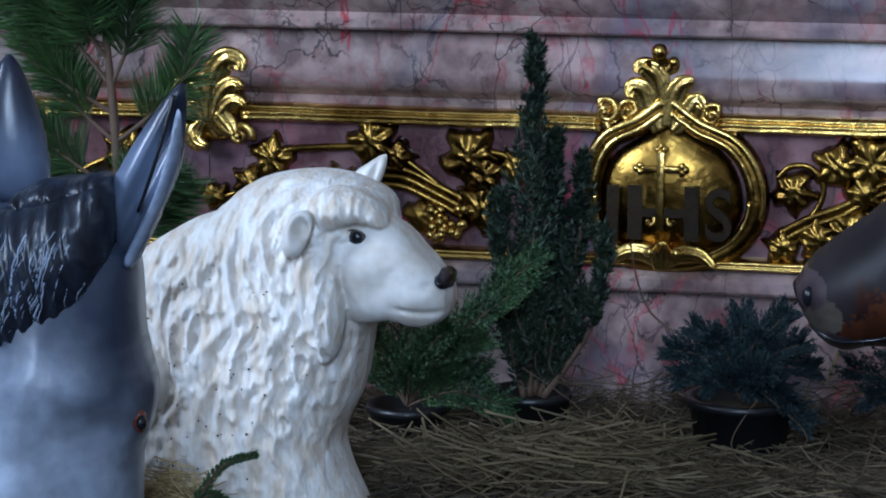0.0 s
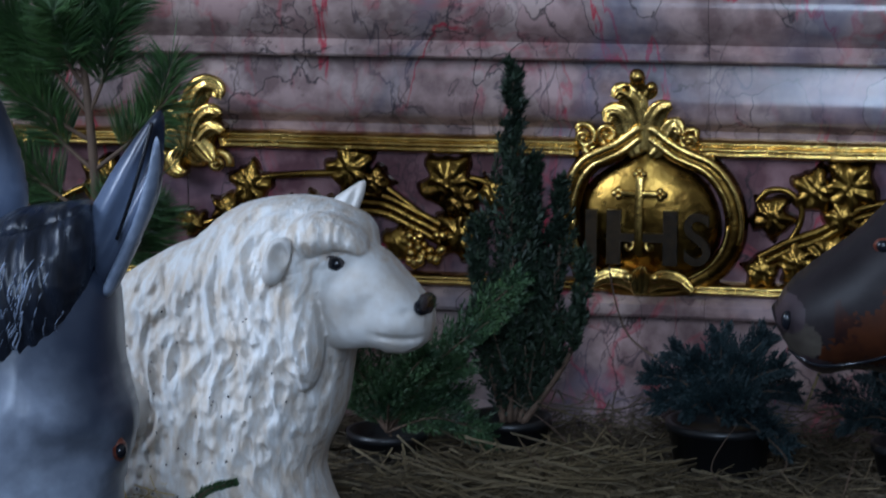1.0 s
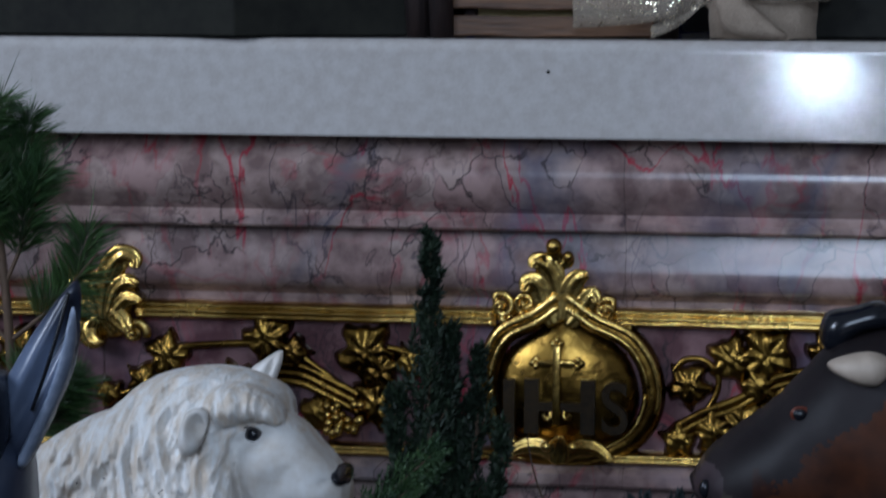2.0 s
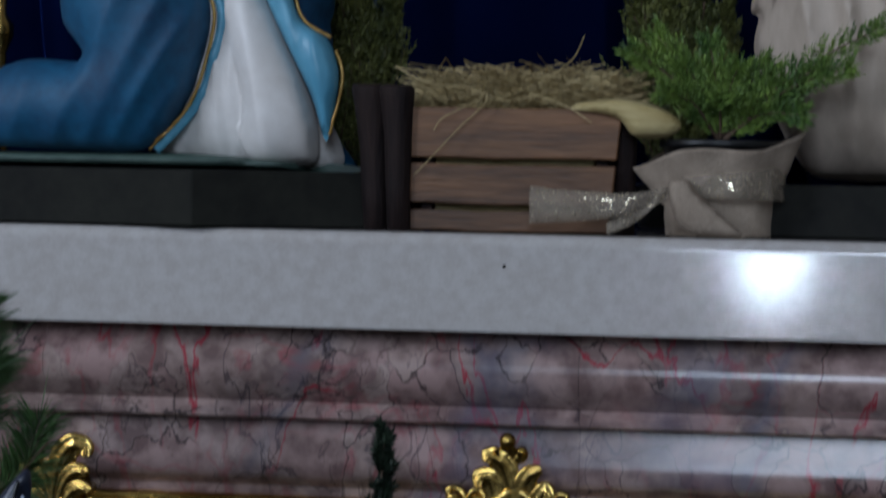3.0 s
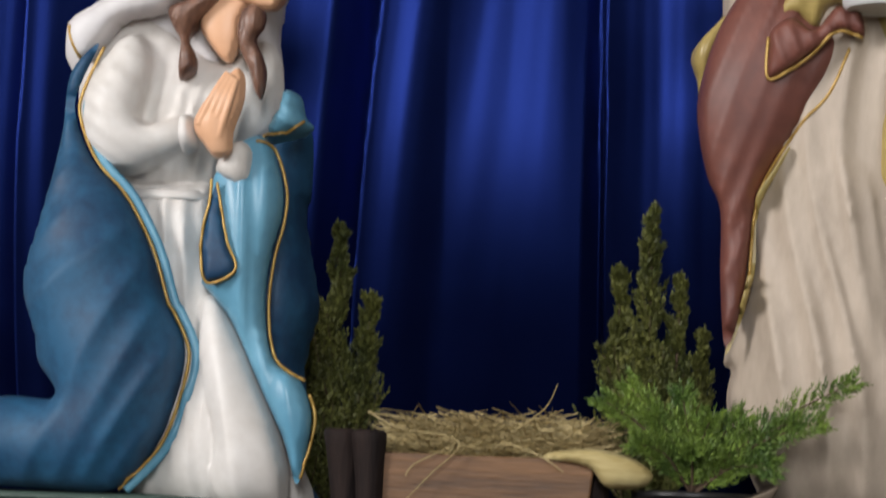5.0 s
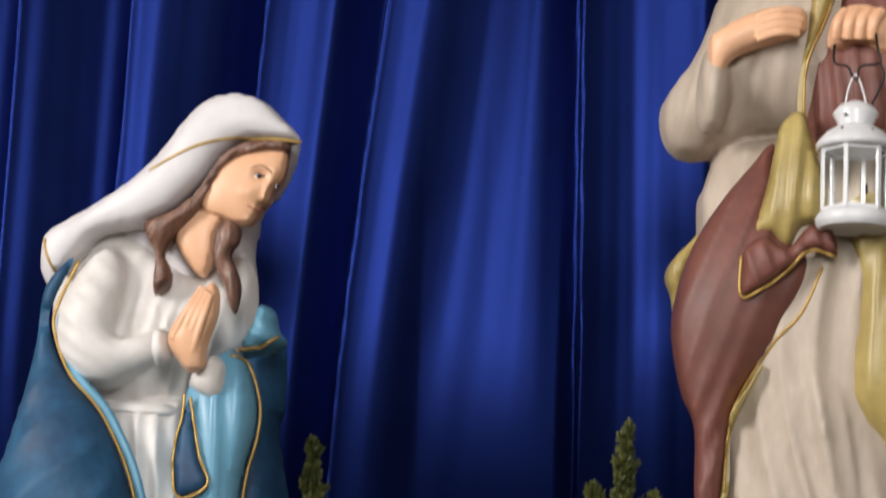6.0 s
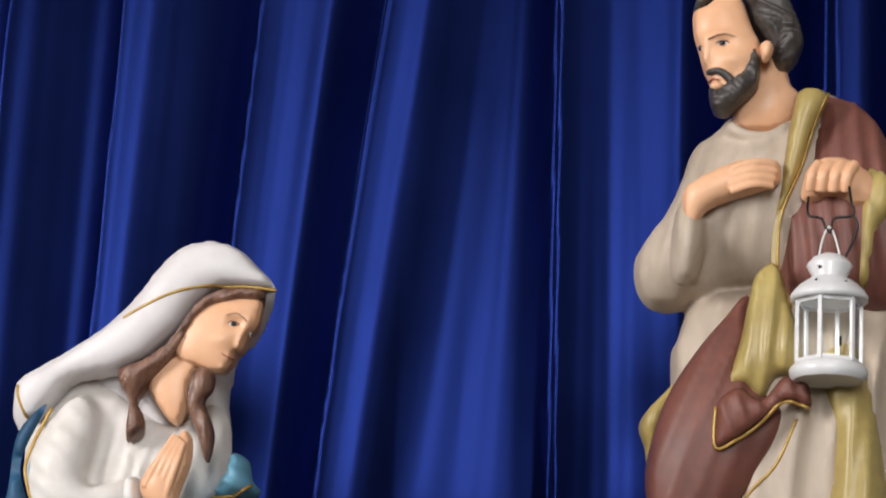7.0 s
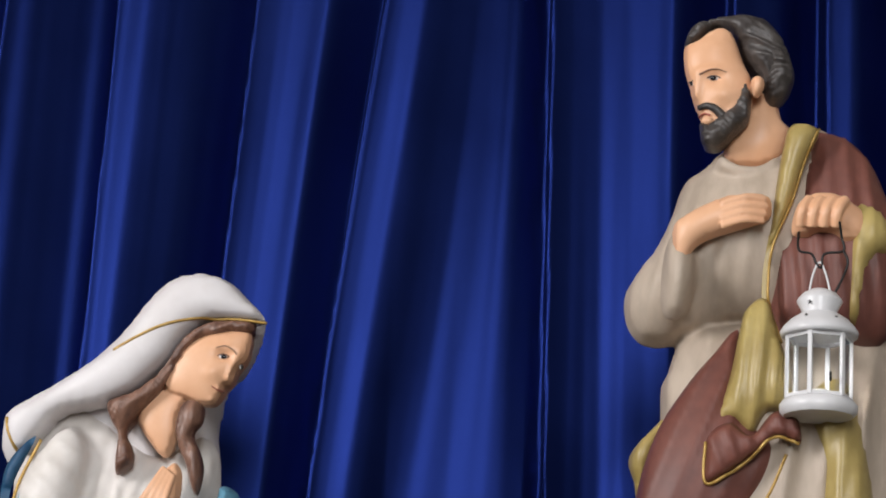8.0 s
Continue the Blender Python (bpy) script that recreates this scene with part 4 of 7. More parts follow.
def kneeling_statue():
    bm = bmesh.new()
    EYES = [(0.151, 0.993), (0.182, 0.98), (0.157, 1.008), (0.142, 0.936), (0.151, 0.934), (0.158, 0.937)]
    swell(bm, [(-0.247, 0.912), (-0.165, 0.966), (-0.073, 1.035), (-0.009, 1.125), (0.026, 1.159), (0.075, 1.171), (0.119, 1.161), (0.154, 1.131), (0.185, 1.097), (0.183, 1.058), (0.163, 1.008), (0.143, 0.986), (0.131, 0.975), (0.123, 0.931), (0.12, 0.893), (0.129, 0.836), (0.126, 0.793), (0.073, 0.786), (-0.025, 0.802), (-0.144, 0.808), (-0.234, 0.824)], 0.2, 0.10, 1, res=0.005, power=0.38)
    white = bmesh.new()
    gown = swell(white, [(-0.175, 0.882), (-0.138, 0.927), (-0.095, 0.937), (-0.043, 0.904), (-0.007, 0.866), (0.048, 0.843), (0.094, 0.887), (0.13, 0.859), (0.14, 0.799), (0.132, 0.734), (0.095, 0.694), (0.036, 0.626), (-0.095, 0.622), (-0.156, 0.659), (-0.199, 0.716), (-0.214, 0.794)], 0.16, 0.10, 0, fold=creases(0.008, 0.055, -14, 2), power=0.48)
    low = swell(white, [(-0.164, 0.634), (-0.08, 0.621), (0.03, 0.636), (0.042, 0.57), (0.04, 0.494), (0.09, 0.429), (0.141, 0.318), (0.188, 0.207), (0.224, 0.096), (0.063, 0.092), (-0.091, 0.111), (-0.056, 0.21), (-0.025, 0.295), (-0.044, 0.408), (-0.096, 0.521)], 0.14, 0.12, 0, fold=creases(0.014, 0.055, 6, 3, 0.3))
    swell(white, [(0.037, 0.421), (0.069, 0.44), (0.109, 0.376), (0.154, 0.285), (0.188, 0.204), (0.201, 0.131), (0.184, 0.1), (0.1, 0.101), (0.071, 0.137), (0.073, 0.21), (0.046, 0.311)], 0.06, 0.08, 0, fold=creases(0.008, 0.09, 12, 4))
    swell(white, [(-0.141, 0.838), (-0.1, 0.877), (-0.063, 0.839), (-0.062, 0.773), (-0.071, 0.725), (-0.024, 0.734), (0.008, 0.729), (0.014, 0.689), (-0.02, 0.67), (-0.085, 0.638), (-0.133, 0.643), (-0.17, 0.69), (-0.179, 0.761)], 0.08, 0.08, 0, 0.6, fold=creases(0.0065, 0.055, 52, 9, 0.8), power=0.48)
    swell(white, [(0.062, 0.649), (0.084, 0.677), (0.101, 0.691), (0.126, 0.678), (0.133, 0.636), (0.12, 0.604), (0.087, 0.617), (0.063, 0.635)], 0.02, 0.06, 0, 1.5)
    fuse(white, bm, 0.0042, 4, 0)
    mantle = swell(bm, [(-0.147, 0.849), (-0.177, 0.773), (-0.18, 0.729), (-0.149, 0.659), (-0.093, 0.6), (-0.045, 0.513), (-0.017, 0.431), (-0.002, 0.409), (0.024, 0.345), (0.01, 0.262), (-0.019, 0.189), (-0.081, 0.121), (-0.203, 0.118), (-0.318, 0.122), (-0.404, 0.124), (-0.417, 0.198), (-0.323, 0.251), (-0.266, 0.266), (-0.181, 0.266), (-0.219, 0.322), (-0.228, 0.377), (-0.251, 0.451), (-0.217, 0.61), (-0.2, 0.705), (-0.192, 0.799)], 0.03, 0.10, 2, 2.2, fold=creases(0.013, 0.12, -28, 5, 0.9), power=0.65)
    right = swell(bm, [(0.124, 0.721), (0.167, 0.736), (0.184, 0.727), (0.187, 0.635), (0.177, 0.597), (0.2, 0.483), (0.207, 0.436), (0.188, 0.34), (0.204, 0.233), (0.197, 0.162), (0.237, 0.097), (0.175, 0.095), (0.152, 0.217), (0.089, 0.349), (0.089, 0.479), (0.089, 0.652)], 0.2, 0.13, 2, fold=creases(0.010, 0.08, 8, 6))
    lining = swell(bm, [(0.062, 0.645), (0.113, 0.698), (0.146, 0.689), (0.171, 0.62), (0.171, 0.565), (0.156, 0.5), (0.152, 0.418), (0.168, 0.341), (0.213, 0.307), (0.232, 0.267), (0.235, 0.226), (0.218, 0.14), (0.191, 0.212), (0.146, 0.302), (0.096, 0.401), (0.048, 0.455), (0.047, 0.47), (0.046, 0.552)], 0.03, 0.05, 3, 1.5, fold=creases(0.009, 0.07, 6, 7))
    flap = swell(bm, [(0.136, 0.708), (0.161, 0.746), (0.161, 0.781), (0.189, 0.77), (0.199, 0.737), (0.213, 0.719), (0.191, 0.704), (0.145, 0.691)], 0.06, 0.08, 3, fold=creases(0.008, 0.04, 60, 8))
    pocket = swell(bm, [(0.075, 0.615), (0.084, 0.575), (0.097, 0.52), (0.113, 0.48), (0.091, 0.459), (0.064, 0.456), (0.055, 0.492), (0.055, 0.537), (0.064, 0.583)], -0.02, 0.012, 2)
    swell(bm, [(0.006, 0.718), (0.031, 0.72), (0.042, 0.674), (0.016, 0.663)], -0.02, 0.045, 0, res=0.005)
    flesh = bmesh.new()
    swell(flesh, [(0.039, 0.713), (0.064, 0.754), (0.099, 0.794), (0.112, 0.794), (0.12, 0.776), (0.119, 0.74), (0.105, 0.694), (0.102, 0.66), (0.078, 0.65), (0.056, 0.673), (0.044, 0.688)], -0.05, 0.034, 4, res=0.004)
    # fingers laid side by side
    for k in range(4):
        tube(flesh, curve_points([(0.052 + 0.011 * k, -0.072, 0.700 - 0.006 * k), (0.074 + 0.009 * k, -0.081, 0.745 - 0.004 * k), (0.094 + 0.005 * k, -0.070, 0.786 - 0.004 * k)], 5), 0.0072, 8, 4, (1.0, 0.7))
    fuse(flesh, bm, 0.002, 2, 4)
    flesh = bmesh.new()
    swell(flesh, [(0.038, 0.941), (0.088, 0.933), (0.082, 0.895), (0.078, 0.857), (0.065, 0.826), (0.039, 0.846), (0.009, 0.895)], 0.07, 0.022, 4, 3.0, res=0.005, power=0.4)
    face = swell(flesh, [(0.19, 1.042), (0.191, 1.008), (0.185, 0.991), (0.173, 0.977), (0.164, 0.952), (0.153, 0.949), (0.151, 0.938), (0.145, 0.927), (0.134, 0.915), (0.113, 0.916), (0.091, 0.925), (0.062, 0.934), (0.052, 0.957), (0.071, 1.002), (0.102, 1.029), (0.148, 1.042)], 0.06, 0.028, 4, 3.0, res=0.003, fold=kneeling_face, power=0.36)
    fuse(flesh, bm, 0.0022, 2, 4)
    cap = swell(bm, [(-0.205, 0.884), (-0.126, 0.936), (-0.037, 1.002), (-0.008, 1.035), (0.025, 1.089), (0.059, 1.122), (0.106, 1.134), (0.149, 1.124), (0.182, 1.095), (0.212, 1.063), (0.185, 1.059), (0.133, 1.057), (0.092, 1.036), (0.057, 0.987), (0.027, 0.956), (0.005, 0.936), (-0.041, 0.913), (-0.116, 0.894), (-0.144, 0.862), (-0.183, 0.825)], 0.06, 0.05, 1, 2.4, res=0.005, fold=creases(0.0012, 0.16, 62, 10), power=0.34)
    hair = swell(bm, [(0.192, 1.054), (0.135, 1.056), (0.094, 1.036), (0.068, 1.005), (0.047, 0.966), (0.007, 0.932), (-0.037, 0.914), (-0.03, 0.885), (-0.015, 0.859), (-0.017, 0.82), (-0.011, 0.792), (0.012, 0.811), (0.01, 0.837), (-0.002, 0.864), (0.011, 0.89), (0.041, 0.923), (0.071, 0.966), (0.1, 1.015), (0.151, 1.034), (0.194, 1.037)], 0.05, 0.030, 5, 2.0, res=0.0035, fold=tresses(0.006, 0.011, -42, 11), power=0.4)
    swell(bm, [(0.094, 0.91), (0.112, 0.917), (0.13, 0.903), (0.129, 0.878), (0.117, 0.857), (0.13, 0.827), (0.137, 0.799), (0.13, 0.759), (0.117, 0.776), (0.105, 0.812), (0.091, 0.84), (0.083, 0.877)], 0.03, 0.025, 5, res=0.0035, fold=tresses(0.006, 0.011, -10, 12), power=0.4)
    swell(bm, [(0.169, 1.067), (0.191, 1.064), (0.192, 1.037), (0.186, 1.023), (0.179, 1.041)], 0.09, 0.02, 5, res=0.004)
    trim(bm, [(-0.029, 0.995), (0.014, 1.019), (0.06, 1.04), (0.115, 1.055), (0.172, 1.058), (0.218, 1.054)], [cap, hair], 0.0026, 6)
    trim(bm, [(-0.202, 0.88), (-0.195, 0.854), (-0.18, 0.823)], [cap], 0.003, 6)
    trim(bm, [(-0.138, 0.843), (-0.169, 0.768), (-0.171, 0.724), (-0.14, 0.655), (-0.085, 0.596), (-0.037, 0.51), (-0.009, 0.428), (0.005, 0.406), (0.031, 0.343), (0.017, 0.261), (-0.012, 0.188), (-0.073, 0.121)], [mantle, low], 0.0030, 6, 0.001)
    trim(bm, [(x + 0.011, z) for x, z in [(-0.138, 0.843), (-0.169, 0.768), (-0.171, 0.724), (-0.14, 0.655), (-0.085, 0.596), (-0.037, 0.51), (-0.009, 0.428), (0.005, 0.406), (0.031, 0.343), (0.017, 0.261), (-0.012, 0.188), (-0.073, 0.121)][1:]], [mantle, low], 0.008, 3, -0.003)
    trim(bm, [(0.129, 0.689), (0.156, 0.678), (0.178, 0.616), (0.177, 0.561), (0.163, 0.497), (0.158, 0.416), (0.174, 0.339), (0.223, 0.305)], [lining, right, flap], 0.0028, 6)
    trim(bm, [(0.231, 0.284), (0.242, 0.239), (0.223, 0.149)], [lining, right], 0.003, 6)
    trim(bm, [(0.075, 0.615), (0.084, 0.575), (0.097, 0.52), (0.113, 0.48), (0.091, 0.459), (0.064, 0.456), (0.055, 0.492), (0.055, 0.537), (0.064, 0.583)] + [(0.065, 0.621)], [pocket, lining], 0.0026, 6)
    trim(bm, [(0.128, 0.705), (0.155, 0.700), (0.185, 0.706), (0.205, 0.722)], [flap], 0.003, 6)
    # eyes, brows and mouth as plain painted relief
    for x, z, w in ((EYES[0][0], EYES[0][1], 0.0098), (EYES[1][0] - 0.003, EYES[1][1], 0.004)):
        y = face(x, z) - 0.0030
        ball(bm, (x, y + 0.001, z), w * 0.85, 0.0022, 0.0036, 1, 10)
        ball(bm, (x + 0.0015, y - 0.0006, z), w * 0.5, 0.0022, 0.0040, 7, 10)
        tube(bm, [(x + (s - 0.5) * 2.2 * w, y - 0.001, z + 0.0046 * math.sin(math.pi * s)) for s in (0, 0.25, 0.5, 0.75, 1)], 0.0009, 5, 5)
    tube(bm, [(x, face(x, z) - 0.0012, z) for x, z in curve_points([(0.140, 1.006), (0.155, 1.010), (0.168, 1.004), (0.174, 0.997)], 4)], 0.0010, 5, 5, (0.5, 1.0))
    tube(bm, [(x, face(x, z) - 0.0012, z) for x, z in curve_points([(0.136, 0.943), (0.145, 0.938), (0.153, 0.937)], 4)], 0.0017, 6, 8, (0.5, 1.0))
    # belt and green foot
    tube(bm, [(x, min(gown(x, 0.618), low(x, 0.605)) - 0.001, 0.608 + 0.02 * abs(x)) for x in (-0.10, -0.05, 0.0, 0.04)], 0.012, 8, 0, None, 0.5)
    swell(bm, [(-0.45, 0.092), (-0.45, 0.112), (-0.2, 0.118), (0.0, 0.118), (0.15, 0.108), (0.245, 0.102), (0.25, 0.091), (0.0, 0.0895), (-0.3, 0.0895)], 0.10, 0.15, 9, 1.2, 0.006)
    ob = finish("kneeling_statue", bm, MARY_MATS)
    ob.location = (-0.45, 0.0, 0.902)
    return tagged(ob, "painted kneeling statue in white veil and blue mantle on base", "statue", "painted statues")


kneeling_statue()

# ---------------------------------------------------------------- standing statue
JOSEPH_MATS = [TUNIC, RUSSET, OCHRE, SKIN, DARK_HAIR, GOLD_PAINT, BLACK_GLOSS, VEIL, LIPS, HAIR]


def curls(size, wave, seed):
    """Tumbled locks of carved hair, brushed back and down."""
    def f(x, z):
        across = (z + 0.55 * x) / wave + 1.3 * noise.noise((x / wave * 0.5, z / wave * 0.5, seed))
        a = noise.noise((across, (x - 0.4 * z) / wave * 0.35, seed))
        b = noise.noise((across * 3.1, (x - 0.4 * z) / wave * 0.8, seed + 5))
        return size * (0.55 - min(1, 2.0 * abs(a))) + 0.35 * size * (0.5 - min(1, 2.0 * abs(b)))
    return f


def standing_face(x, z):
    """Straight nose, brow, sockets, cheekbone and lips in low relief."""
    n, s = ridge(x, z, (-0.216, 1.492), (-0.2185, 1.450), 0.0075)
    return (n * (0.004 + 0.009 * s) - 0.008 * hill(x, z, -0.188, 1.485, 0.014, 0.008) - 0.005 * hill(x, z, -0.228, 1.478, 0.006, 0.008) + 0.005 * hill(x, z, -0.192, 1.500, 0.024, 0.006)
            + 0.005 * hill(x, z, -0.172, 1.458, 0.018, 0.012) - 0.004 * hill(x, z, -0.168, 1.432, 0.012, 0.014) + 0.003 * hill(x, z, -0.195, 1.545, 0.03, 0.02))


def standing_statue():
    bm = bmesh.new()
    EYES = [(-0.188, 1.486), (-0.227, 1.479), (-0.196, 1.499), (-0.21, 1.427), (-0.202, 1.425), (-0.195, 1.427)]
    cloth = bmesh.new()
    skirt = swell(cloth, [(-0.226, 1.078), (-0.255, 1.015), (-0.265, 0.943), (-0.231, 0.539), (-0.241, 0.41), (-0.251, 0.345), (-0.231, 0.365), (-0.238, 0.282), (-0.163, 0.118), (-0.09, 0.092), (0.053, 0.095), (0.124, 0.114), (0.135, 0.549), (0.136, 0.79), (0.12, 1.087), (-0.003, 1.109), (-0.137, 1.101)], 0.18, 0.18, 0, fold=creases(0.022, 0.12, 6, 1, 0.6), res=0.007)
    knee = swell(cloth, [(-0.144, 0.692), (-0.092, 0.776), (-0.04, 0.813), (0.007, 0.678), (0.028, 0.534), (0.049, 0.322), (-0.037, 0.283), (-0.092, 0.406), (-0.114, 0.566)], 0.07, 0.08, 0, 1.5, fold=creases(0.014, 0.08, 14, 2), power=0.8)
    chest = swell(cloth, [(-0.166, 1.402), (-0.203, 1.363), (-0.238, 1.334), (-0.254, 1.285), (-0.28, 1.222), (-0.324, 1.158), (-0.331, 1.122), (-0.32, 1.081), (-0.295, 1.058), (-0.26, 1.056), (-0.226, 1.068), (-0.137, 1.088), (-0.072, 1.077), (-0.004, 1.089), (0.045, 1.183), (0.073, 1.303), (0.043, 1.398), (-0.013, 1.439), (-0.059, 1.444), (-0.078, 1.385), (-0.133, 1.362)], 0.16, 0.15, 0, fold=creases(0.009, 0.07, -10, 3))
    swell(cloth, [(-0.25, 1.221), (-0.263, 1.176), (-0.266, 1.1), (-0.256, 1.075), (-0.241, 1.071), (-0.222, 1.084), (-0.209, 1.132), (-0.208, 1.182), (-0.233, 1.207)], 0.03, 0.05, 0, 1.5, fold=creases(0.006, 0.05, 0, 9), power=0.7)
    swell(cloth, [(-0.185, 1.343), (-0.168, 1.372), (-0.164, 1.359), (-0.143, 1.347), (-0.109, 1.347), (-0.079, 1.366), (-0.079, 1.335), (-0.118, 1.321), (-0.157, 1.32)], 0.07, 0.035, 0, res=0.005)
    fuse(cloth, bm, 0.0048, 4, 0)
    swell(bm, [(-0.223, 0.981), (-0.267, 0.929), (-0.312, 0.872), (-0.303, 0.827), (-0.292, 0.788), (-0.261, 0.894)], 0.16, 0.05, 2)
    diag = swell(bm, [(-0.14, 1.062), (-0.175, 1.023), (-0.221, 0.964), (-0.267, 0.884), (-0.295, 0.781), (-0.291, 0.711), (-0.276, 0.648), (-0.255, 0.595), (-0.252, 0.487), (-0.241, 0.38), (-0.217, 0.452), (-0.195, 0.623), (-0.136, 0.724), (-0.059, 0.853), (-0.115, 0.918), (-0.136, 0.996)], 0.04, 0.065, 1, 2.2, fold=creases(0.011, 0.075, -24, 4, 0.4))
    swell(bm, [(-0.102, 0.772), (-0.183, 0.652), (-0.204, 0.606), (-0.21, 0.498), (-0.241, 0.374), (-0.225, 0.4), (-0.199, 0.499), (-0.195, 0.598), (-0.152, 0.68)], 0.05, 0.055, 2, res=0.005)
    brown = swell(bm, [(-0.041, 1.417), (-0.011, 1.409), (0.033, 1.395), (0.068, 1.359), (0.093, 1.307), (0.117, 1.226), (0.118, 1.11), (0.089, 1.049), (0.022, 1.043), (-0.054, 1.045), (-0.087, 1.095), (-0.088, 1.176), (-0.058, 1.284), (-0.03, 1.367)], 0.07, 0.08, 1, 2.0, fold=creases(0.011, 0.06, 4, 5, 0.4))
    swell(bm, [(-0.034, 0.949), (0.036, 0.987), (0.084, 0.769), (0.08, 0.535), (0.026, 0.587), (-0.019, 0.658), (-0.009, 0.812)], 0.06, 0.09, 2, fold=creases(0.010, 0.06, 0, 6))
    lapel = swell(bm, [(-0.063, 1.396), (-0.042, 1.403), (-0.015, 1.389), (-0.036, 1.337), (-0.059, 1.26), (-0.087, 1.19), (-0.093, 1.129), (-0.09, 1.089), (-0.07, 1.031), (-0.097, 1.064), (-0.103, 1.139), (-0.09, 1.234), (-0.08, 1.316), (-0.071, 1.368)], 0.01, 0.030, 2, res=0.005)
    yellow = swell(bm, [(-0.126, 1.086), (-0.095, 1.102), (-0.07, 1.028), (-0.055, 0.98), (-0.054, 0.926), (-0.092, 0.918), (-0.115, 0.88), (-0.143, 0.903), (-0.174, 0.893), (-0.152, 0.967), (-0.137, 1.046)], 0.0, 0.035, 2, fold=creases(0.013, 0.05, -6, 7, 0.3), res=0.006)
    flap = swell(bm, [(-0.18, 0.875), (-0.148, 0.894), (-0.115, 0.874), (-0.081, 0.912), (-0.046, 0.906), (-0.039, 0.863), (-0.073, 0.874), (-0.114, 0.841), (-0.181, 0.796), (-0.187, 0.839)], -0.03, 0.022, 1, fold=creases(0.008, 0.05, 20, 8), res=0.006)
    swell(bm, [(0.044, 1.266), (0.066, 1.266), (0.094, 1.244), (0.105, 1.196), (0.071, 1.166), (0.058, 1.096), (0.046, 1.068), (0.032, 1.078), (0.027, 1.12), (0.033, 1.195)], 0.02, 0.05, 2, fold=creases(0.006, 0.04, 0, 10))
    flesh = bmesh.new()
    swell(flesh, [(-0.248, 1.217), (-0.228, 1.24), (-0.18, 1.266), (-0.147, 1.276), (-0.103, 1.277), (-0.09, 1.263), (-0.095, 1.234), (-0.141, 1.216), (-0.189, 1.199), (-0.212, 1.183), (-0.228, 1.158), (-0.243, 1.168)], 0.0, 0.036, 3, res=0.004)
    swell(flesh, [(-0.058, 1.215), (-0.05, 1.258), (-0.031, 1.277), (-0.002, 1.281), (0.026, 1.274), (0.06, 1.245), (0.066, 1.205), (0.027, 1.196), (-0.002, 1.212), (-0.04, 1.206)], 0.0, 0.040, 3, res=0.004)
    for k in range(4):
        z = 1.2635 - 0.0125 * k
        tube(flesh, curve_points([(-0.170, -0.030, z - 0.012), (-0.135, -0.036, z - 0.002), (-0.096 - 0.003 * abs(k - 1), -0.024, z - 0.001)], 5), 0.0070, 8, 3, (1.0, 0.75))
        x = -0.042 + 0.019 * k
        tube(flesh, curve_points([(x + 0.012, -0.032, 1.262), (x, -0.046, 1.240), (x - 0.004, -0.038, 1.213)], 5), 0.0096, 8, 3, (1.0, 0.85))
    fuse(flesh, bm, 0.0022, 2, 3)
    flesh = bmesh.new()
    swell(flesh, [(-0.144, 1.422), (-0.126, 1.481), (-0.088, 1.482), (-0.075, 1.439), (-0.06, 1.418), (-0.079, 1.365), (-0.133, 1.349), (-0.166, 1.364), (-0.168, 1.393)], 0.1, 0.04, 3, 2.0, res=0.005, power=0.45)
    face = swell(flesh, [(-0.239, 1.55), (-0.218, 1.56), (-0.188, 1.583), (-0.161, 1.577), (-0.139, 1.522), (-0.126, 1.493), (-0.128, 1.462), (-0.144, 1.409), (-0.178, 1.382), (-0.203, 1.389), (-0.209, 1.423), (-0.217, 1.447), (-0.224, 1.46), (-0.23, 1.487), (-0.237, 1.508)], 0.06, 0.036, 3, 3.0, res=0.0035, fold=standing_face, power=0.38)
    swell(flesh, [(-0.127, 1.485), (-0.112, 1.491), (-0.104, 1.478), (-0.111, 1.459), (-0.123, 1.456)], 0.03, 0.018, 3, 2.0, res=0.003)
    fuse(flesh, bm, 0.0026, 2, 3)
    hair = swell(bm, [(-0.24, 1.564), (-0.229, 1.594), (-0.194, 1.611), (-0.149, 1.615), (-0.108, 1.605), (-0.08, 1.58), (-0.068, 1.553), (-0.059, 1.531), (-0.064, 1.494), (-0.086, 1.47), (-0.108, 1.477), (-0.124, 1.507), (-0.142, 1.536), (-0.161, 1.584), (-0.189, 1.595), (-0.218, 1.567), (-0.234, 1.558)], 0.09, 0.06, 4, 2.0, res=0.0035, fold=curls(0.012, 0.034, 11), power=0.45)
    swell(bm, [(-0.100, 1.545), (-0.075, 1.545), (-0.058, 1.520), (-0.056, 1.495), (-0.066, 1.470), (-0.088, 1.452), (-0.102, 1.462), (-0.106, 1.490)], 0.07, 0.045, 4, 1.5, 0.0035, curls(0.014, 0.022, 3), 0.45)
    swell(bm, [(-0.215, 1.445), (-0.199, 1.449), (-0.184, 1.44), (-0.167, 1.43), (-0.15, 1.453), (-0.143, 1.479), (-0.134, 1.487), (-0.126, 1.458), (-0.129, 1.421), (-0.144, 1.4), (-0.168, 1.379), (-0.188, 1.37), (-0.205, 1.379), (-0.21, 1.404), (-0.208, 1.416), (-0.194, 1.411), (-0.181, 1.421), (-0.19, 1.434), (-0.209, 1.437)], 0.05, 0.034, 4, 2.0, res=0.0035, fold=curls(0.007, 0.014, 12), power=0.4)
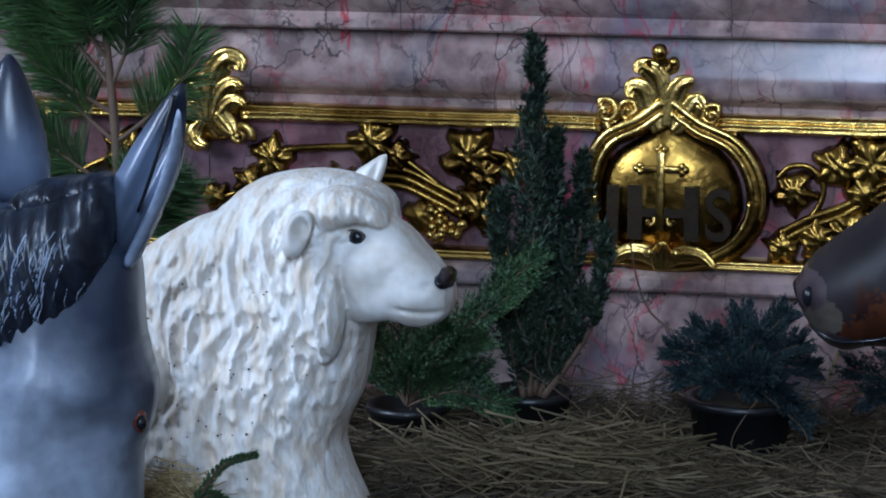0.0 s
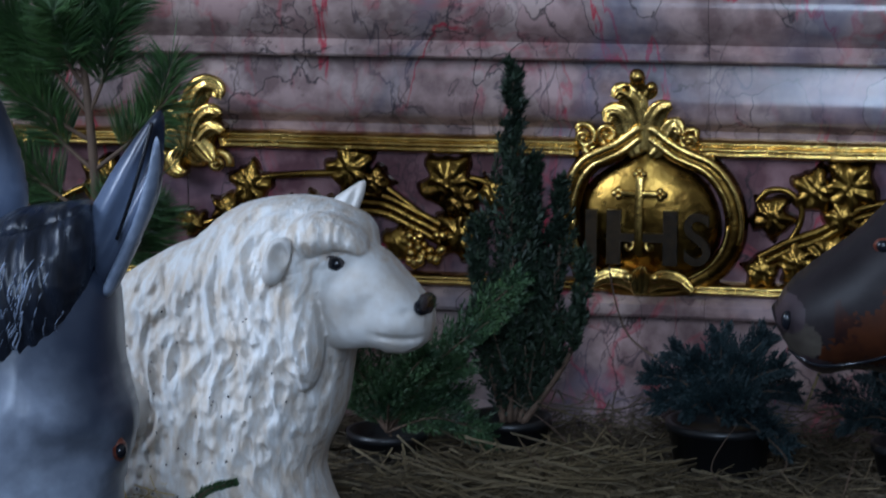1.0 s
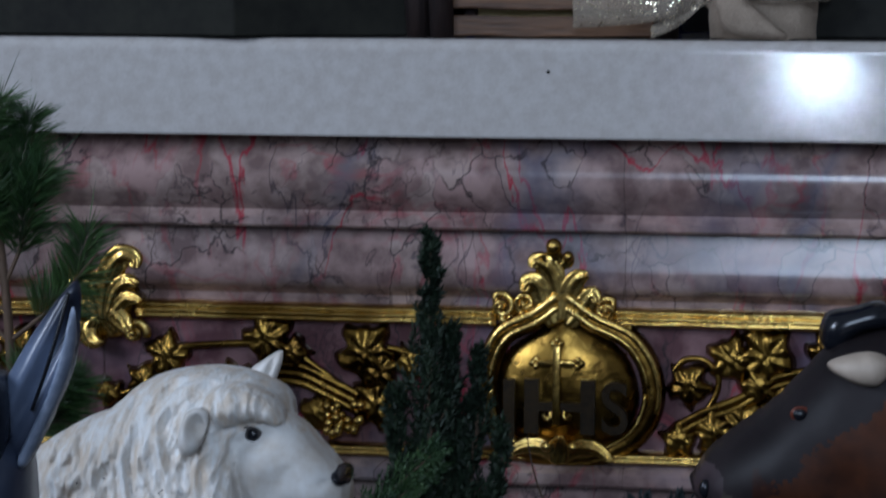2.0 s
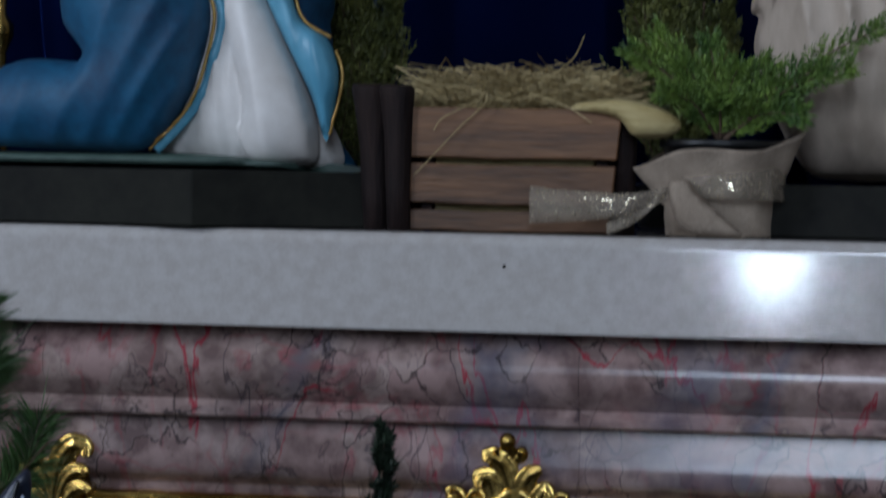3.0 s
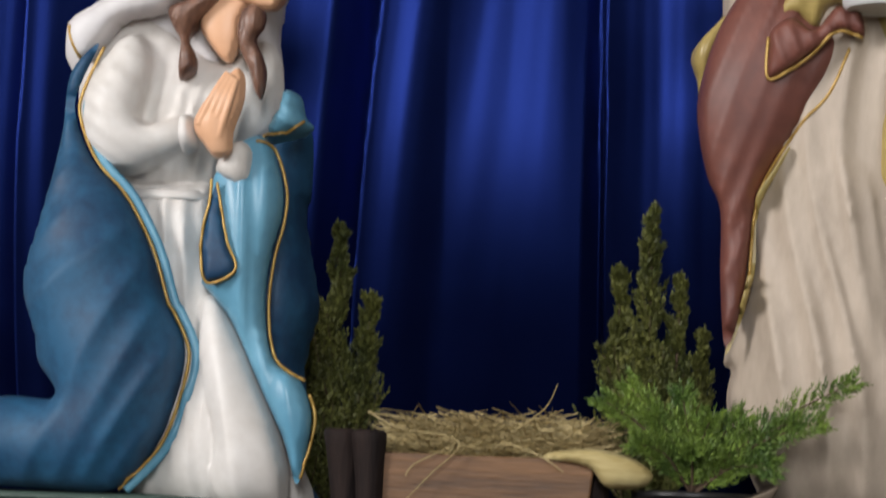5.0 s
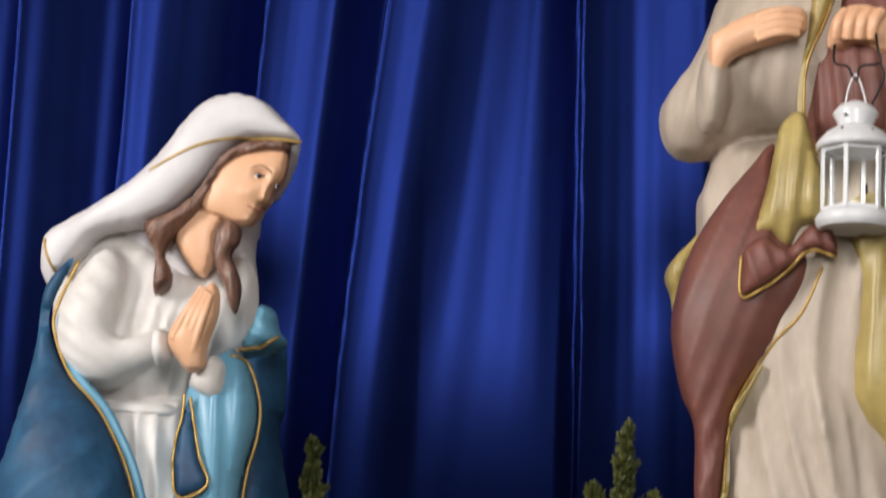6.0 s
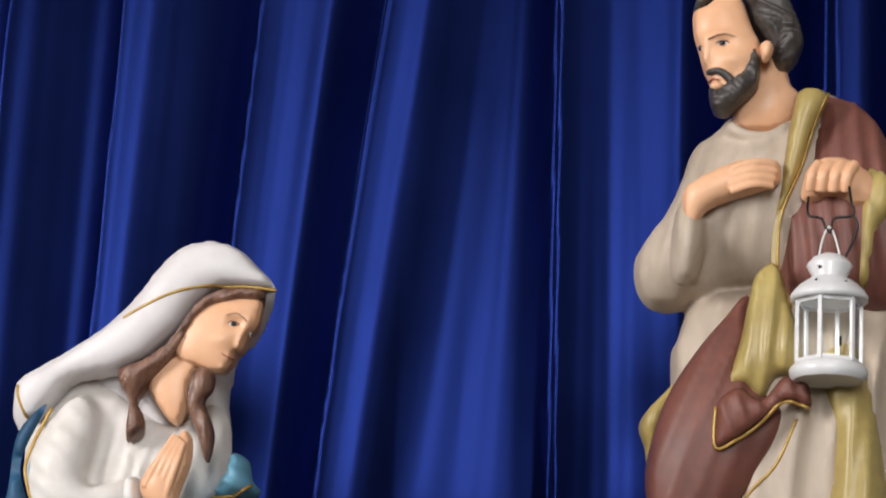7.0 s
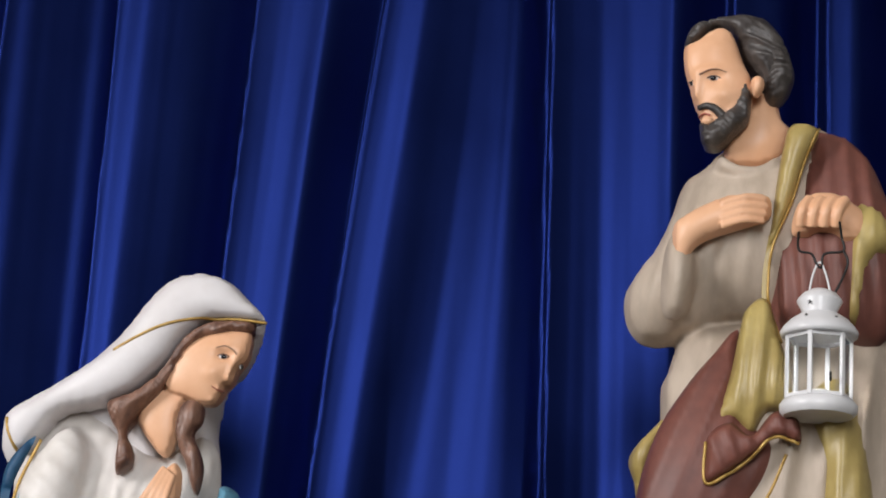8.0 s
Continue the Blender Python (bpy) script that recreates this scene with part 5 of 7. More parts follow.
    for x, z, w in ((EYES[0][0], EYES[0][1], 0.0105), (EYES[1][0] + 0.003, EYES[1][1], 0.005)):
        y = face(x, z) - 0.0030
        ball(bm, (x, y + 0.001, z), w * 0.8, 0.0022, 0.0034, 7, 10)
        ball(bm, (x - 0.0015, y - 0.0008, z), w * 0.5, 0.0024, 0.0042, 6, 10)
        tube(bm, [(x + (s - 0.5) * 2.2 * w, y - 0.001, z + 0.0046 * math.sin(math.pi * s)) for s in (0, 0.25, 0.5, 0.75, 1)], 0.0010, 5, 4)
    tube(bm, [(x, face(x, z) - 0.0012, z) for x, z in curve_points([(-0.2125, 1.491), (-0.199, 1.497), (-0.1845, 1.499), (-0.1675, 1.495)], 4)], 0.0013, 5, 9, (1.0, 0.4))
    tube(bm, [(x, face(x, z) - 0.003, z) for x, z in curve_points([(-0.211, 1.4245), (-0.202, 1.426), (-0.193, 1.422)], 4)], 0.0019, 6, 8)
    tube(bm, [(x, face(x, z) - 0.004, z) for x, z in curve_points([(-0.211, 1.437), (-0.198, 1.438), (-0.185, 1.432), (-0.172, 1.420)], 4)], 0.0062, 8, 4, (0.75, 1.3))
    ball(bm, (-0.197, face(-0.197, 1.413) - 0.004, 1.413), 0.011, 0.008, 0.007, 3, 12)
    trim(bm, [(-0.186, 0.861), (-0.185, 0.797), (-0.146, 0.814), (-0.114, 0.839), (-0.08, 0.871), (-0.041, 0.863)], [flap], 0.0028, 5)
    trim(bm, [(-0.06, 0.85), (-0.089, 0.781), (-0.136, 0.727), (-0.187, 0.645), (-0.201, 0.591), (-0.207, 0.493)], [diag, skirt, knee], 0.0028, 5)
    trim(bm, [(-0.015, 1.393), (-0.036, 1.341), (-0.059, 1.263), (-0.087, 1.192), (-0.093, 1.132), (-0.090, 1.092), (-0.070, 1.033)], [lapel, brown], 0.0022, 5)
    tube(bm, [(x, chest(x, 1.066) - 0.002, 1.062 + 0.03 * (x + 0.22)) for x in (-0.225, -0.19, -0.15, -0.125)], 0.013, 8, 0, None, 0.5)
    ob = finish("standing_statue", bm, JOSEPH_MATS)
    ob.location = (0.68, 0.0, 0.902)
    return tagged(ob, "painted standing bearded statue in beige tunic and russet cloak holding lantern", "statue", "painted statues")


standing_statue()

# ---------------------------------------------------------------- white lantern
lantern = thing("lantern", (0.667, -0.06, 1.803), "white enamelled metal lantern with glass panes hanging from a wire", "lantern")
bm = bmesh.new()
lathe(bm, [(0.030, 0.004), (0.054, 0.0), (0.060, 0.006), (0.061, 0.016), (0.056, 0.023), (0.052, 0.026)], seg=40)
base = part("base", bm, WHITE_METAL, lantern)
base.modifiers.new("edges", "EDGE_SPLIT").split_angle = radians(50)
bm = bmesh.new()
lathe(bm, [(0.054, 0.126), (0.060, 0.127), (0.061, 0.134), (0.056, 0.142), (0.046, 0.153), (0.034, 0.161), (0.029, 0.164)], seg=40)
part("roof", bm, WHITE_METAL, lantern)
bm = bmesh.new()
lathe(bm, [(0.028, 0.162), (0.027, 0.166), (0.036, 0.184), (0.034, 0.188), (0.026, 0.197), (0.012, 0.204), (0.004, 0.206)], seg=40)
part("chimney", bm, WHITE_METAL, lantern)
for k in range(6):
    a = 2 * math.pi * k / 6 + 0.22
    bm = bmesh.new()
    px, py = 0.051 * math.cos(a), 0.051 * math.sin(a)
    box(bm, -0.0035, 0.0035, -0.003, 0.003, 0.026, 0.127, 0.001)
    o = part("post", bm, WHITE_METAL, lantern, smooth=False)
    o.matrix_local = pose(px, py, 0, 0, 0, math.degrees(a) + 90)
    b = a + math.pi / 6
    bm = bmesh.new()
    box(bm, -0.0225, 0.0225, -0.0007, 0.0007, 0.028, 0.125)
    o = part("pane", bm, GLASS, lantern, "clear glass", smooth=False)
    o.matrix_local = pose(0.0445 * math.cos(b), 0.0445 * math.sin(b), 0, 0, 0, math.degrees(b) + 90)
    o.visible_shadow = False
    for z in (0.029, 0.124):
        bm = bmesh.new()
        box(bm, -0.0235, 0.0235, -0.002, 0.002, z - 0.003, z + 0.003)
        o = part("rail", bm, WHITE_METAL, lantern, smooth=False)
        o.matrix_local = pose(0.0448 * math.cos(b), 0.0448 * math.sin(b), 0, 0, 0, math.degrees(b) + 90)
bm = bmesh.new()
box(bm, -0.002, 0.002, -0.001, 0.001, 0.045, 0.060)
o = part("latch", bm, WIRE, lantern)
o.location = (0.016, -0.053, 0)
bm = bmesh.new()
lathe(bm, [(0.018, 0.026), (0.019, 0.030), (0.0185, 0.040), (0.017, 0.041)], seg=24)
part("tealight", bm, WAX, lantern, "white wax tealight")
for dx, z, r in ((-0.016, 0.176, 0.0045), (-0.022, 0.152, 0.003), (0.024, 0.150, 0.003)):
    bm = bmesh.new()
    for k in range(5):
        a = 2 * math.pi * k / 5 + math.pi / 2
        tube(bm, [(0, 0, 0), (r * math.cos(a), 0, r * math.sin(a))], r * 0.28, 5, 0, (1, 0.3))
    o = part("star_hole", bm, WIRE, lantern, "star-shaped dark cut-out")
    o.location = (dx, -math.sqrt((0.034 if z > 0.16 else 0.049) ** 2 - dx * dx), z)
bm = bmesh.new()
tube(bm, curve_points([(-0.017, 0, 0.196), (-0.012, 0, 0.225), (-0.004, 0, 0.246), (0.002, 0, 0.246), (0.010, 0, 0.226), (0.017, 0, 0.196)], 5), 0.0018, 6)
part("handle", bm, WHITE_METAL, lantern)
bm = bmesh.new()
tube(bm, curve_points([(-0.034, 0.01, 0.300), (-0.034, 0, 0.268), (-0.014, 0, 0.262), (-0.006, 0, 0.246), (0.002, 0, 0.240), (0.006, 0, 0.262), (0.036, 0, 0.268), (0.033, 0.0, 0.29), (0.030, 0.01, 0.318)], 5), 0.0022, 6)
tube(bm, curve_points([(0.036, 0, 0.268), (0.043, 0, 0.250), (0.036, 0, 0.226), (0.024, 0, 0.200)], 5), 0.0022, 6)
part("wire_hook", bm, WIRE, lantern, "bent black wire")


# ---------------------------------------------------------------- animal statues
def wool(x, z):
    """Combed locks that run round the face over the crown and hang down the neck."""
    cx, cz = -0.190, 0.365
    if z > cz:
        across, along = math.hypot(x - cx, z - cz), 0.12 * math.atan2(z - cz, cx - x)
    else:
        across, along = cx - x, z - cz
    bend = noise.noise((x * 9, z * 9, 1)) + 0.5 * noise.noise((x * 22, z * 22, 5))
    across += 0.016 * bend + 0.10 * max(0.0, cz - z) * noise.noise((x * 3, z * 4, 8))
    a = noise.noise((across * 46, along * 15, 0.4))
    b = noise.noise((across * 105, along * 34, 3.1))
    c = noise.noise((across * 190, along * 42, 6.2))
    calm = 0.45 + 0.55 * min(1.0, max(0.0, (z - 0.02) / 0.12))
    return calm * (0.0115 * (0.45 - min(1, abs(a) * 2.3)) + 0.009 * (0.5 - min(1, abs(b) * 2.3)) + 0.0035 * c)


def fringe(x, z):
    """Short curls combed down over the brow."""
    a = noise.noise((x * 75, z * 26 + x * 30, 2.2))
    return 0.009 * (0.5 - min(1, abs(a) * 2.3)) + 0.003 * noise.noise((x * 160, z * 90, 4))


def sheep_features(x, z):
    """Mouth line, jaw, eye socket, nostril and cheek of the sheep's face."""
    def dip(px, pz, sx, sz):
        return math.exp(-((x - px) / sx) ** 2 - ((z - pz) / sz) ** 2)
    lip = 0.3155 + 0.10 * (x + 0.135) ** 2 * 40 - 0.10 * (x + 0.135)
    mouth = math.exp(-((z - lip) / 0.0035) ** 2) * min(1.0, max(0.0, (x + 0.168) / 0.02))
    return (-0.007 * mouth - 0.010 * dip(-0.209, 0.408, 0.022, 0.012) + 0.006 * dip(-0.200, 0.424, 0.026, 0.008) + 0.008 * dip(-0.215, 0.365, 0.030, 0.022)
            - 0.006 * dip(-0.172, 0.352, 0.020, 0.022) + 0.005 * dip(-0.122, 0.331, 0.022, 0.012) - 0.006 * dip(-0.118, 0.350, 0.006, 0.004) + 0.0012 * noise.noise((x * 60, z * 60, 9)))


def sheep_statue():
    bm = bmesh.new()
    white = bmesh.new()
    swell(white, [(-0.538, 0.353), (-0.508, 0.382), (-0.456, 0.414), (-0.413, 0.431), (-0.389, 0.455), (-0.35, 0.477), (-0.288, 0.488), (-0.235, 0.483), (-0.189, 0.459), (-0.178, 0.422), (-0.189, 0.361), (-0.212, 0.28), (-0.218, 0.237), (-0.228, 0.191), (-0.255, 0.131), (-0.247, 0.088), (-0.222, 0.034), (-0.205, -0.052), (-0.54, -0.074), (-0.55, 0.022), (-0.537, 0.166), (-0.543, 0.275)], -0.75, 0.14, 0, 1.0, 0.0032, wool, lean=-0.1)
    face = swell(white, [(-0.253, 0.427), (-0.215, 0.438), (-0.17, 0.432), (-0.133, 0.396), (-0.101, 0.359), (-0.094, 0.333), (-0.104, 0.304), (-0.136, 0.290), (-0.17, 0.298), (-0.204, 0.294), (-0.231, 0.303), (-0.246, 0.36)], -0.80, 0.070, 1, 1.6, 0.0026, sheep_features, 0.40, lean=-0.1)
    swell(white, [(-0.285, 0.440), (-0.262, 0.472), (-0.225, 0.478), (-0.188, 0.462), (-0.170, 0.436), (-0.178, 0.425), (-0.205, 0.433), (-0.232, 0.424), (-0.258, 0.418)], -0.842, 0.048, 0, 2.0, 0.0026, fringe)
    # a thick lock behind the cheek
    swell(white, [(-0.255, 0.42), (-0.238, 0.415), (-0.228, 0.36), (-0.226, 0.30), (-0.238, 0.255), (-0.262, 0.25), (-0.275, 0.30), (-0.272, 0.37)], -0.85, 0.042, 0, 1.5, 0.0026, wool)
    smooth_face = np.array(curve_points([(-0.236, 0.405), (-0.215, 0.422), (-0.17, 0.427), (-0.10, 0.37), (-0.08, 0.33), (-0.10, 0.28), (-0.16, 0.285), (-0.205, 0.29), (-0.228, 0.31), (-0.232, 0.36)], 5, True))
    fuse(white, bm, 0.0026, 1, lambda c: 1 if c.y < -0.80 and c.x > -0.245 and 0.28 < c.z < 0.432 and inside(smooth_face, np.array([c.x]), np.array([c.z]))[0] else 0)
    swell(bm, [(-0.115, 0.364), (-0.106, 0.371), (-0.096, 0.364), (-0.093, 0.350), (-0.099, 0.345), (-0.112, 0.352)], -0.80, 0.050, 2, 1.0, 0.0026)
    ear = [(-0.296, 0.398), (-0.296, 0.425), (-0.282, 0.455), (-0.262, 0.462), (-0.251, 0.450), (-0.254, 0.425), (-0.266, 0.398), (-0.283, 0.388)]
    ear = [(-0.274 + 0.8 * (x + 0.274), 0.426 + 0.85 * (z - 0.426)) for x, z in ear]
    swell(bm, ear, -0.905, 0.026, 1, 1.5, 0.0026, lambda x, z: -0.030 * math.exp(-((x + 0.266) / 0.011) ** 2 - ((z - 0.434) / 0.017) ** 2))
    swell(bm, [(-0.244, 0.475), (-0.227, 0.491), (-0.201, 0.504), (-0.205, 0.476), (-0.219, 0.457)], -0.72, 0.02, 1, 1.0, 0.003, lambda x, z: -0.008 * math.exp(-((x + 0.213 - 0.4 * (z - 0.485)) / 0.005) ** 2))
    swell(bm, [(-0.508, 0.292), (-0.482, 0.271), (-0.45, 0.240), (-0.446, 0.205), (-0.465, 0.180), (-0.492, 0.183), (-0.503, 0.232)], -0.87, 0.030, 1, 1.0, 0.004, None, 0.3)
    x, z = -0.2115, 0.4095
    y = face(x, z) - 0.001
    z = z + 0.1 * (-0.80 - y)
    ball(bm, (x, y + 0.001, z - 0.001), 0.0165, 0.004, 0.0112, 3, 16)
    ball(bm, (x + 0.0012, y - 0.0015, z), 0.0125, 0.0050, 0.0102, 4, 16)
    ball(bm, (x + 0.0022, y - 0.0032, z), 0.0088, 0.0050, 0.0085, 2, 16)
    tube(bm, curve_points([(x - 0.019, y, z - 0.002), (x - 0.008, y - 0.004, z + 0.0095), (x + 0.008, y - 0.004, z + 0.0085), (x + 0.019, y + 0.001, z - 0.006)], 5), 0.0016, 6, 4, (0.6, 0.8))
    # chips in the white paint
    chip = random.Random(15)
    skin = [v.co.copy() for v in bm.verts if v.co.y < -0.82 and v.co.x < -0.27 and 0.08 < v.co.z < 0.36]
    for q in chip.sample(skin, 46):
        ball(bm, q, chip.uniform(0.0010, 0.0022), 0.0012, chip.uniform(0.0010, 0.0022), 4, 6)
    ob = finish("sheep_statue", bm, [WOOL, SHEEP_SKIN, BLACK_GLOSS, TUNIC, DARK_HAIR])
    return tagged(ob, "white painted lying sheep statue with curly carved wool on straw", "animal statue", "animal statues")


def donkey_mane(x, z):
    """Thick wavy locks falling from the crest."""
    across = x + 0.28 * (z - 0.45) + 0.010 * noise.noise((x * 14, z * 12, 3)) + 0.25 * max(0.0, 0.43 - z) * (x + 0.40)
    a = noise.noise((across * 34, z * 5, 2.0))
    b = noise.noise((across * 95, z * 9, 5.0))
    return 0.020 * (0.5 - min(1, abs(a) * 2.0)) + 0.008 * (0.5 - min(1, abs(b) * 2.0))


def donkey_face(x, z):
    """Brow ridge, eye socket and the bony front of the long head."""
    def dip(px, pz, sx, sz):
        return math.exp(-((x - px) / sx) ** 2 - ((z - pz) / sz) ** 2)
    return (0.016 * dip(-0.385, 0.315, 0.030, 0.022) - 0.014 * dip(-0.372, 0.270, 0.026, 0.020) + 0.016 * dip(-0.50, 0.20, 0.06, 0.12) - 0.012 * dip(-0.415, 0.19, 0.028, 0.09)
            + 0.010 * dip(-0.44, 0.33, 0.05, 0.03) + 0.004 * noise.noise((x * 16, z * 16, 5)) + 0.0015 * noise.noise((x * 55, z * 40, 2)))


def donkey_statue():
    bm = bmesh.new()
    skull = [(-0.594, 0.495), (-0.531, 0.511), (-0.47, 0.526), (-0.402, 0.542), (-0.393, 0.49), (-0.371, 0.459), (-0.369, 0.4), (-0.365, 0.354), (-0.351, 0.302), (-0.359, 0.255), (-0.37, 0.228), (-0.373, 0.16), (-0.376, 0.092), (-0.629, 0.074)]
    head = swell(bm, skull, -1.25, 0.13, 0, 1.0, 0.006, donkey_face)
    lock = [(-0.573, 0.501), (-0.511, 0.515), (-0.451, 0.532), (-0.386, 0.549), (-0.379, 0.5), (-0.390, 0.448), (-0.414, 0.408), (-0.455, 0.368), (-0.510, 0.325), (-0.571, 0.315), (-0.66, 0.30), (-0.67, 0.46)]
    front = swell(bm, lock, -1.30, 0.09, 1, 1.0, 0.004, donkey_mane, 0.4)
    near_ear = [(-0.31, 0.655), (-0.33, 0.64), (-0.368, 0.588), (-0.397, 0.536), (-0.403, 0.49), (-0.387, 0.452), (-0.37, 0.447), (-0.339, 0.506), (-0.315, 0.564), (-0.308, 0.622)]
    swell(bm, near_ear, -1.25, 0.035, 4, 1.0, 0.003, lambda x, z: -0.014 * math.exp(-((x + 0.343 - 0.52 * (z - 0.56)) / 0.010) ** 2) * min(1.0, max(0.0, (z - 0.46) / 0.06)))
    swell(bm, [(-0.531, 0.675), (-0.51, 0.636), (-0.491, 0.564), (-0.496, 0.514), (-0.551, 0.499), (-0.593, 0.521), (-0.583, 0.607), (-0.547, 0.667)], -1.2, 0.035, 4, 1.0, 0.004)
    # pale inside of the near ear, with the gloss-black rim beside it
    swell(bm, [(-0.312, 0.628), (-0.324, 0.580), (-0.341, 0.530), (-0.366, 0.480), (-0.378, 0.452), (-0.366, 0.449), (-0.338, 0.503), (-0.314, 0.560), (-0.307, 0.610)], -1.270, 0.016, 5, 1.5, 0.003)
    tube(bm, curve_points([(-0.311, -1.284, 0.646), (-0.322, -1.292, 0.600), (-0.336, -1.296, 0.555), (-0.352, -1.292, 0.515)], 6), 0.0042, 8, 3, (0.6, 0.5))
    # tousled crest between the ears
    swell(bm, [(-0.505, 0.520), (-0.470, 0.545), (-0.430, 0.552), (-0.392, 0.556), (-0.386, 0.530), (-0.430, 0.515), (-0.480, 0.505)], -1.29, 0.05, 1, 1.5, 0.0034, donkey_mane)
    # pale painted strokes in the mane
    brush = random.Random(77)
    for k in range(60):
        x = -0.575 + 0.180 * brush.random()
        top = 0.492 + 0.10 * (x + 0.55) - 0.075 * brush.random() ** 1.5
        drop = brush.uniform(0.025, 0.080)
        sway = brush.uniform(-0.003, 0.003)
        line = curve_points([(x, top), (x - 0.12 * drop + sway, top - 0.35 * drop), (x - 0.20 * drop - 0.3 * sway, top - 0.7 * drop), (x - 0.34 * drop, top - drop)], 6)
        tube(bm, [(q[0], front(q[0], q[1]) + 0.0002, q[1]) for q in line], brush.uniform(0.0008, 0.0022), 6, 5, (0.9, 0.2), 0.5)
    swell(bm, [(-0.56, 0.30), (-0.60, 0.40), (-0.80, 0.42), (-1.05, 0.40), (-1.18, 0.30), (-1.20, 0.12), (-1.15, 0.0), (-0.60, 0.0), (-0.45, 0.0), (-0.40, 0.1)], -1.22, 0.16, 0, 1.0, 0.012)
    ball(bm, (-0.358, head(-0.362, 0.270) + 0.006, 0.272), 0.009, 0.010, 0.014, 2, 14)
    ball(bm, (-0.354, head(-0.362, 0.270) + 0.000, 0.272), 0.006, 0.009, 0.009, 3, 14)
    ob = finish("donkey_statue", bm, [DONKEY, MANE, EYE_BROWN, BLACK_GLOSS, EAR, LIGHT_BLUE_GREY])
    return tagged(ob, "blue-grey painted donkey statue with black mane and tall ears", "animal statue", "animal statues")


def cow_statue():
    bm = bmesh.new()
    head = swell(bm, [(0.336, 0.344), (0.343, 0.363), (0.359, 0.389), (0.395, 0.42), (0.437, 0.452), (0.476, 0.492), (0.501, 0.519), (0.536, 0.541), (0.606, 0.551), (0.692, 0.502), (0.713, 0.254), (0.614, 0.228), (0.528, 0.262), (0.455, 0.28), (0.405, 0.27), (0.368, 0.289)], -0.70, 0.12, 0, 1.0, 0.003, lambda x, z: 0.005 * noise.noise((x * 14, z * 14, 4)))
    for f in bm.faces:
        c = f.calc_center_median()
        w = 0.02 * noise.noise((c.x * 25, c.z * 25, 1)) + 0.012 * noise.noise((c.x * 140, c.z * 140, 5))
        if c.z < 0.30 + w * 0.5 or math.hypot((c.x - 0.362) / 0.022, (c.z - 0.357) / 0.026) < 1 + 10 * w:
            f.material_index = 4
        elif math.hypot((c.x - 0.380) / 0.026, (c.z - 0.325) / 0.026) < 1 + 12 * w:
            f.material_index = 7
        elif c.x + w > 0.445 and c.z < 0.375 + 0.7 * (c.x - 0.45) + w or c.z < 0.325 + w and c.x > 0.40:
            f.material_index = 5
        elif c.z > 0.37 + w or c.x < 0.42:
            f.material_index = 6
    swell(bm, [(0.497, 0.541), (0.507, 0.57), (0.539, 0.578), (0.577, 0.586), (0.606, 0.558), (0.55, 0.542), (0.529, 0.519), (0.508, 0.519)], -0.70, 0.035, 1, 1.0, 0.004)
    swell(bm, [(0.51, 0.52), (0.56, 0.535), (0.59, 0.52), (0.57, 0.49), (0.53, 0.50)], -0.80, 0.03, 2, 1.0, 0.004)
    ex, ez = 0.478, 0.452
    ball(bm, (ex, head(ex, ez) + 0.002, ez), 0.014, 0.006, 0.010, 3, 12)
    ball(bm, (ex - 0.001, head(ex, ez) - 0.003, ez), 0.009, 0.006, 0.008, 1, 12)
    ball(bm, (0.359, head(0.36, 0.348) + 0.002, 0.348), 0.008, 0.008, 0.013, 1, 12)
    tube(bm, [(px, head(px, pz) - 0.001, pz) for px, pz in curve_points([(0.360, 0.305), (0.40, 0.292), (0.45, 0.300), (0.50, 0.32)], 5)], 0.0022, 6, 1)
    swell(bm, [(0.50, 0.30), (0.60, 0.30), (0.70, 0.26), (0.70, 0.0), (0.66, -0.005), (0.60, 0.0), (0.58, 0.20)], -0.66, 0.10, 0, 1.0, 0.008)
    swell(bm, [(0.64, 0.30), (0.70, 0.40), (0.90, 0.44), (1.15, 0.42), (1.30, 0.30), (1.30, 0.0), (0.66, 0.0)], -0.66, 0.17, 0, 1.0, 0.012)
    ob = finish("cow_statue", bm, [COW, BLACK_GLOSS, TUNIC, EYE_BROWN, MUZZLE, COW_CHEEK, COW_GREY, COW_PALE])
    return tagged(ob, "glossy brown painted cow statue with black horn", "animal statue", "animal statues")


sheep_statue()
donkey_statue()
cow_statue()


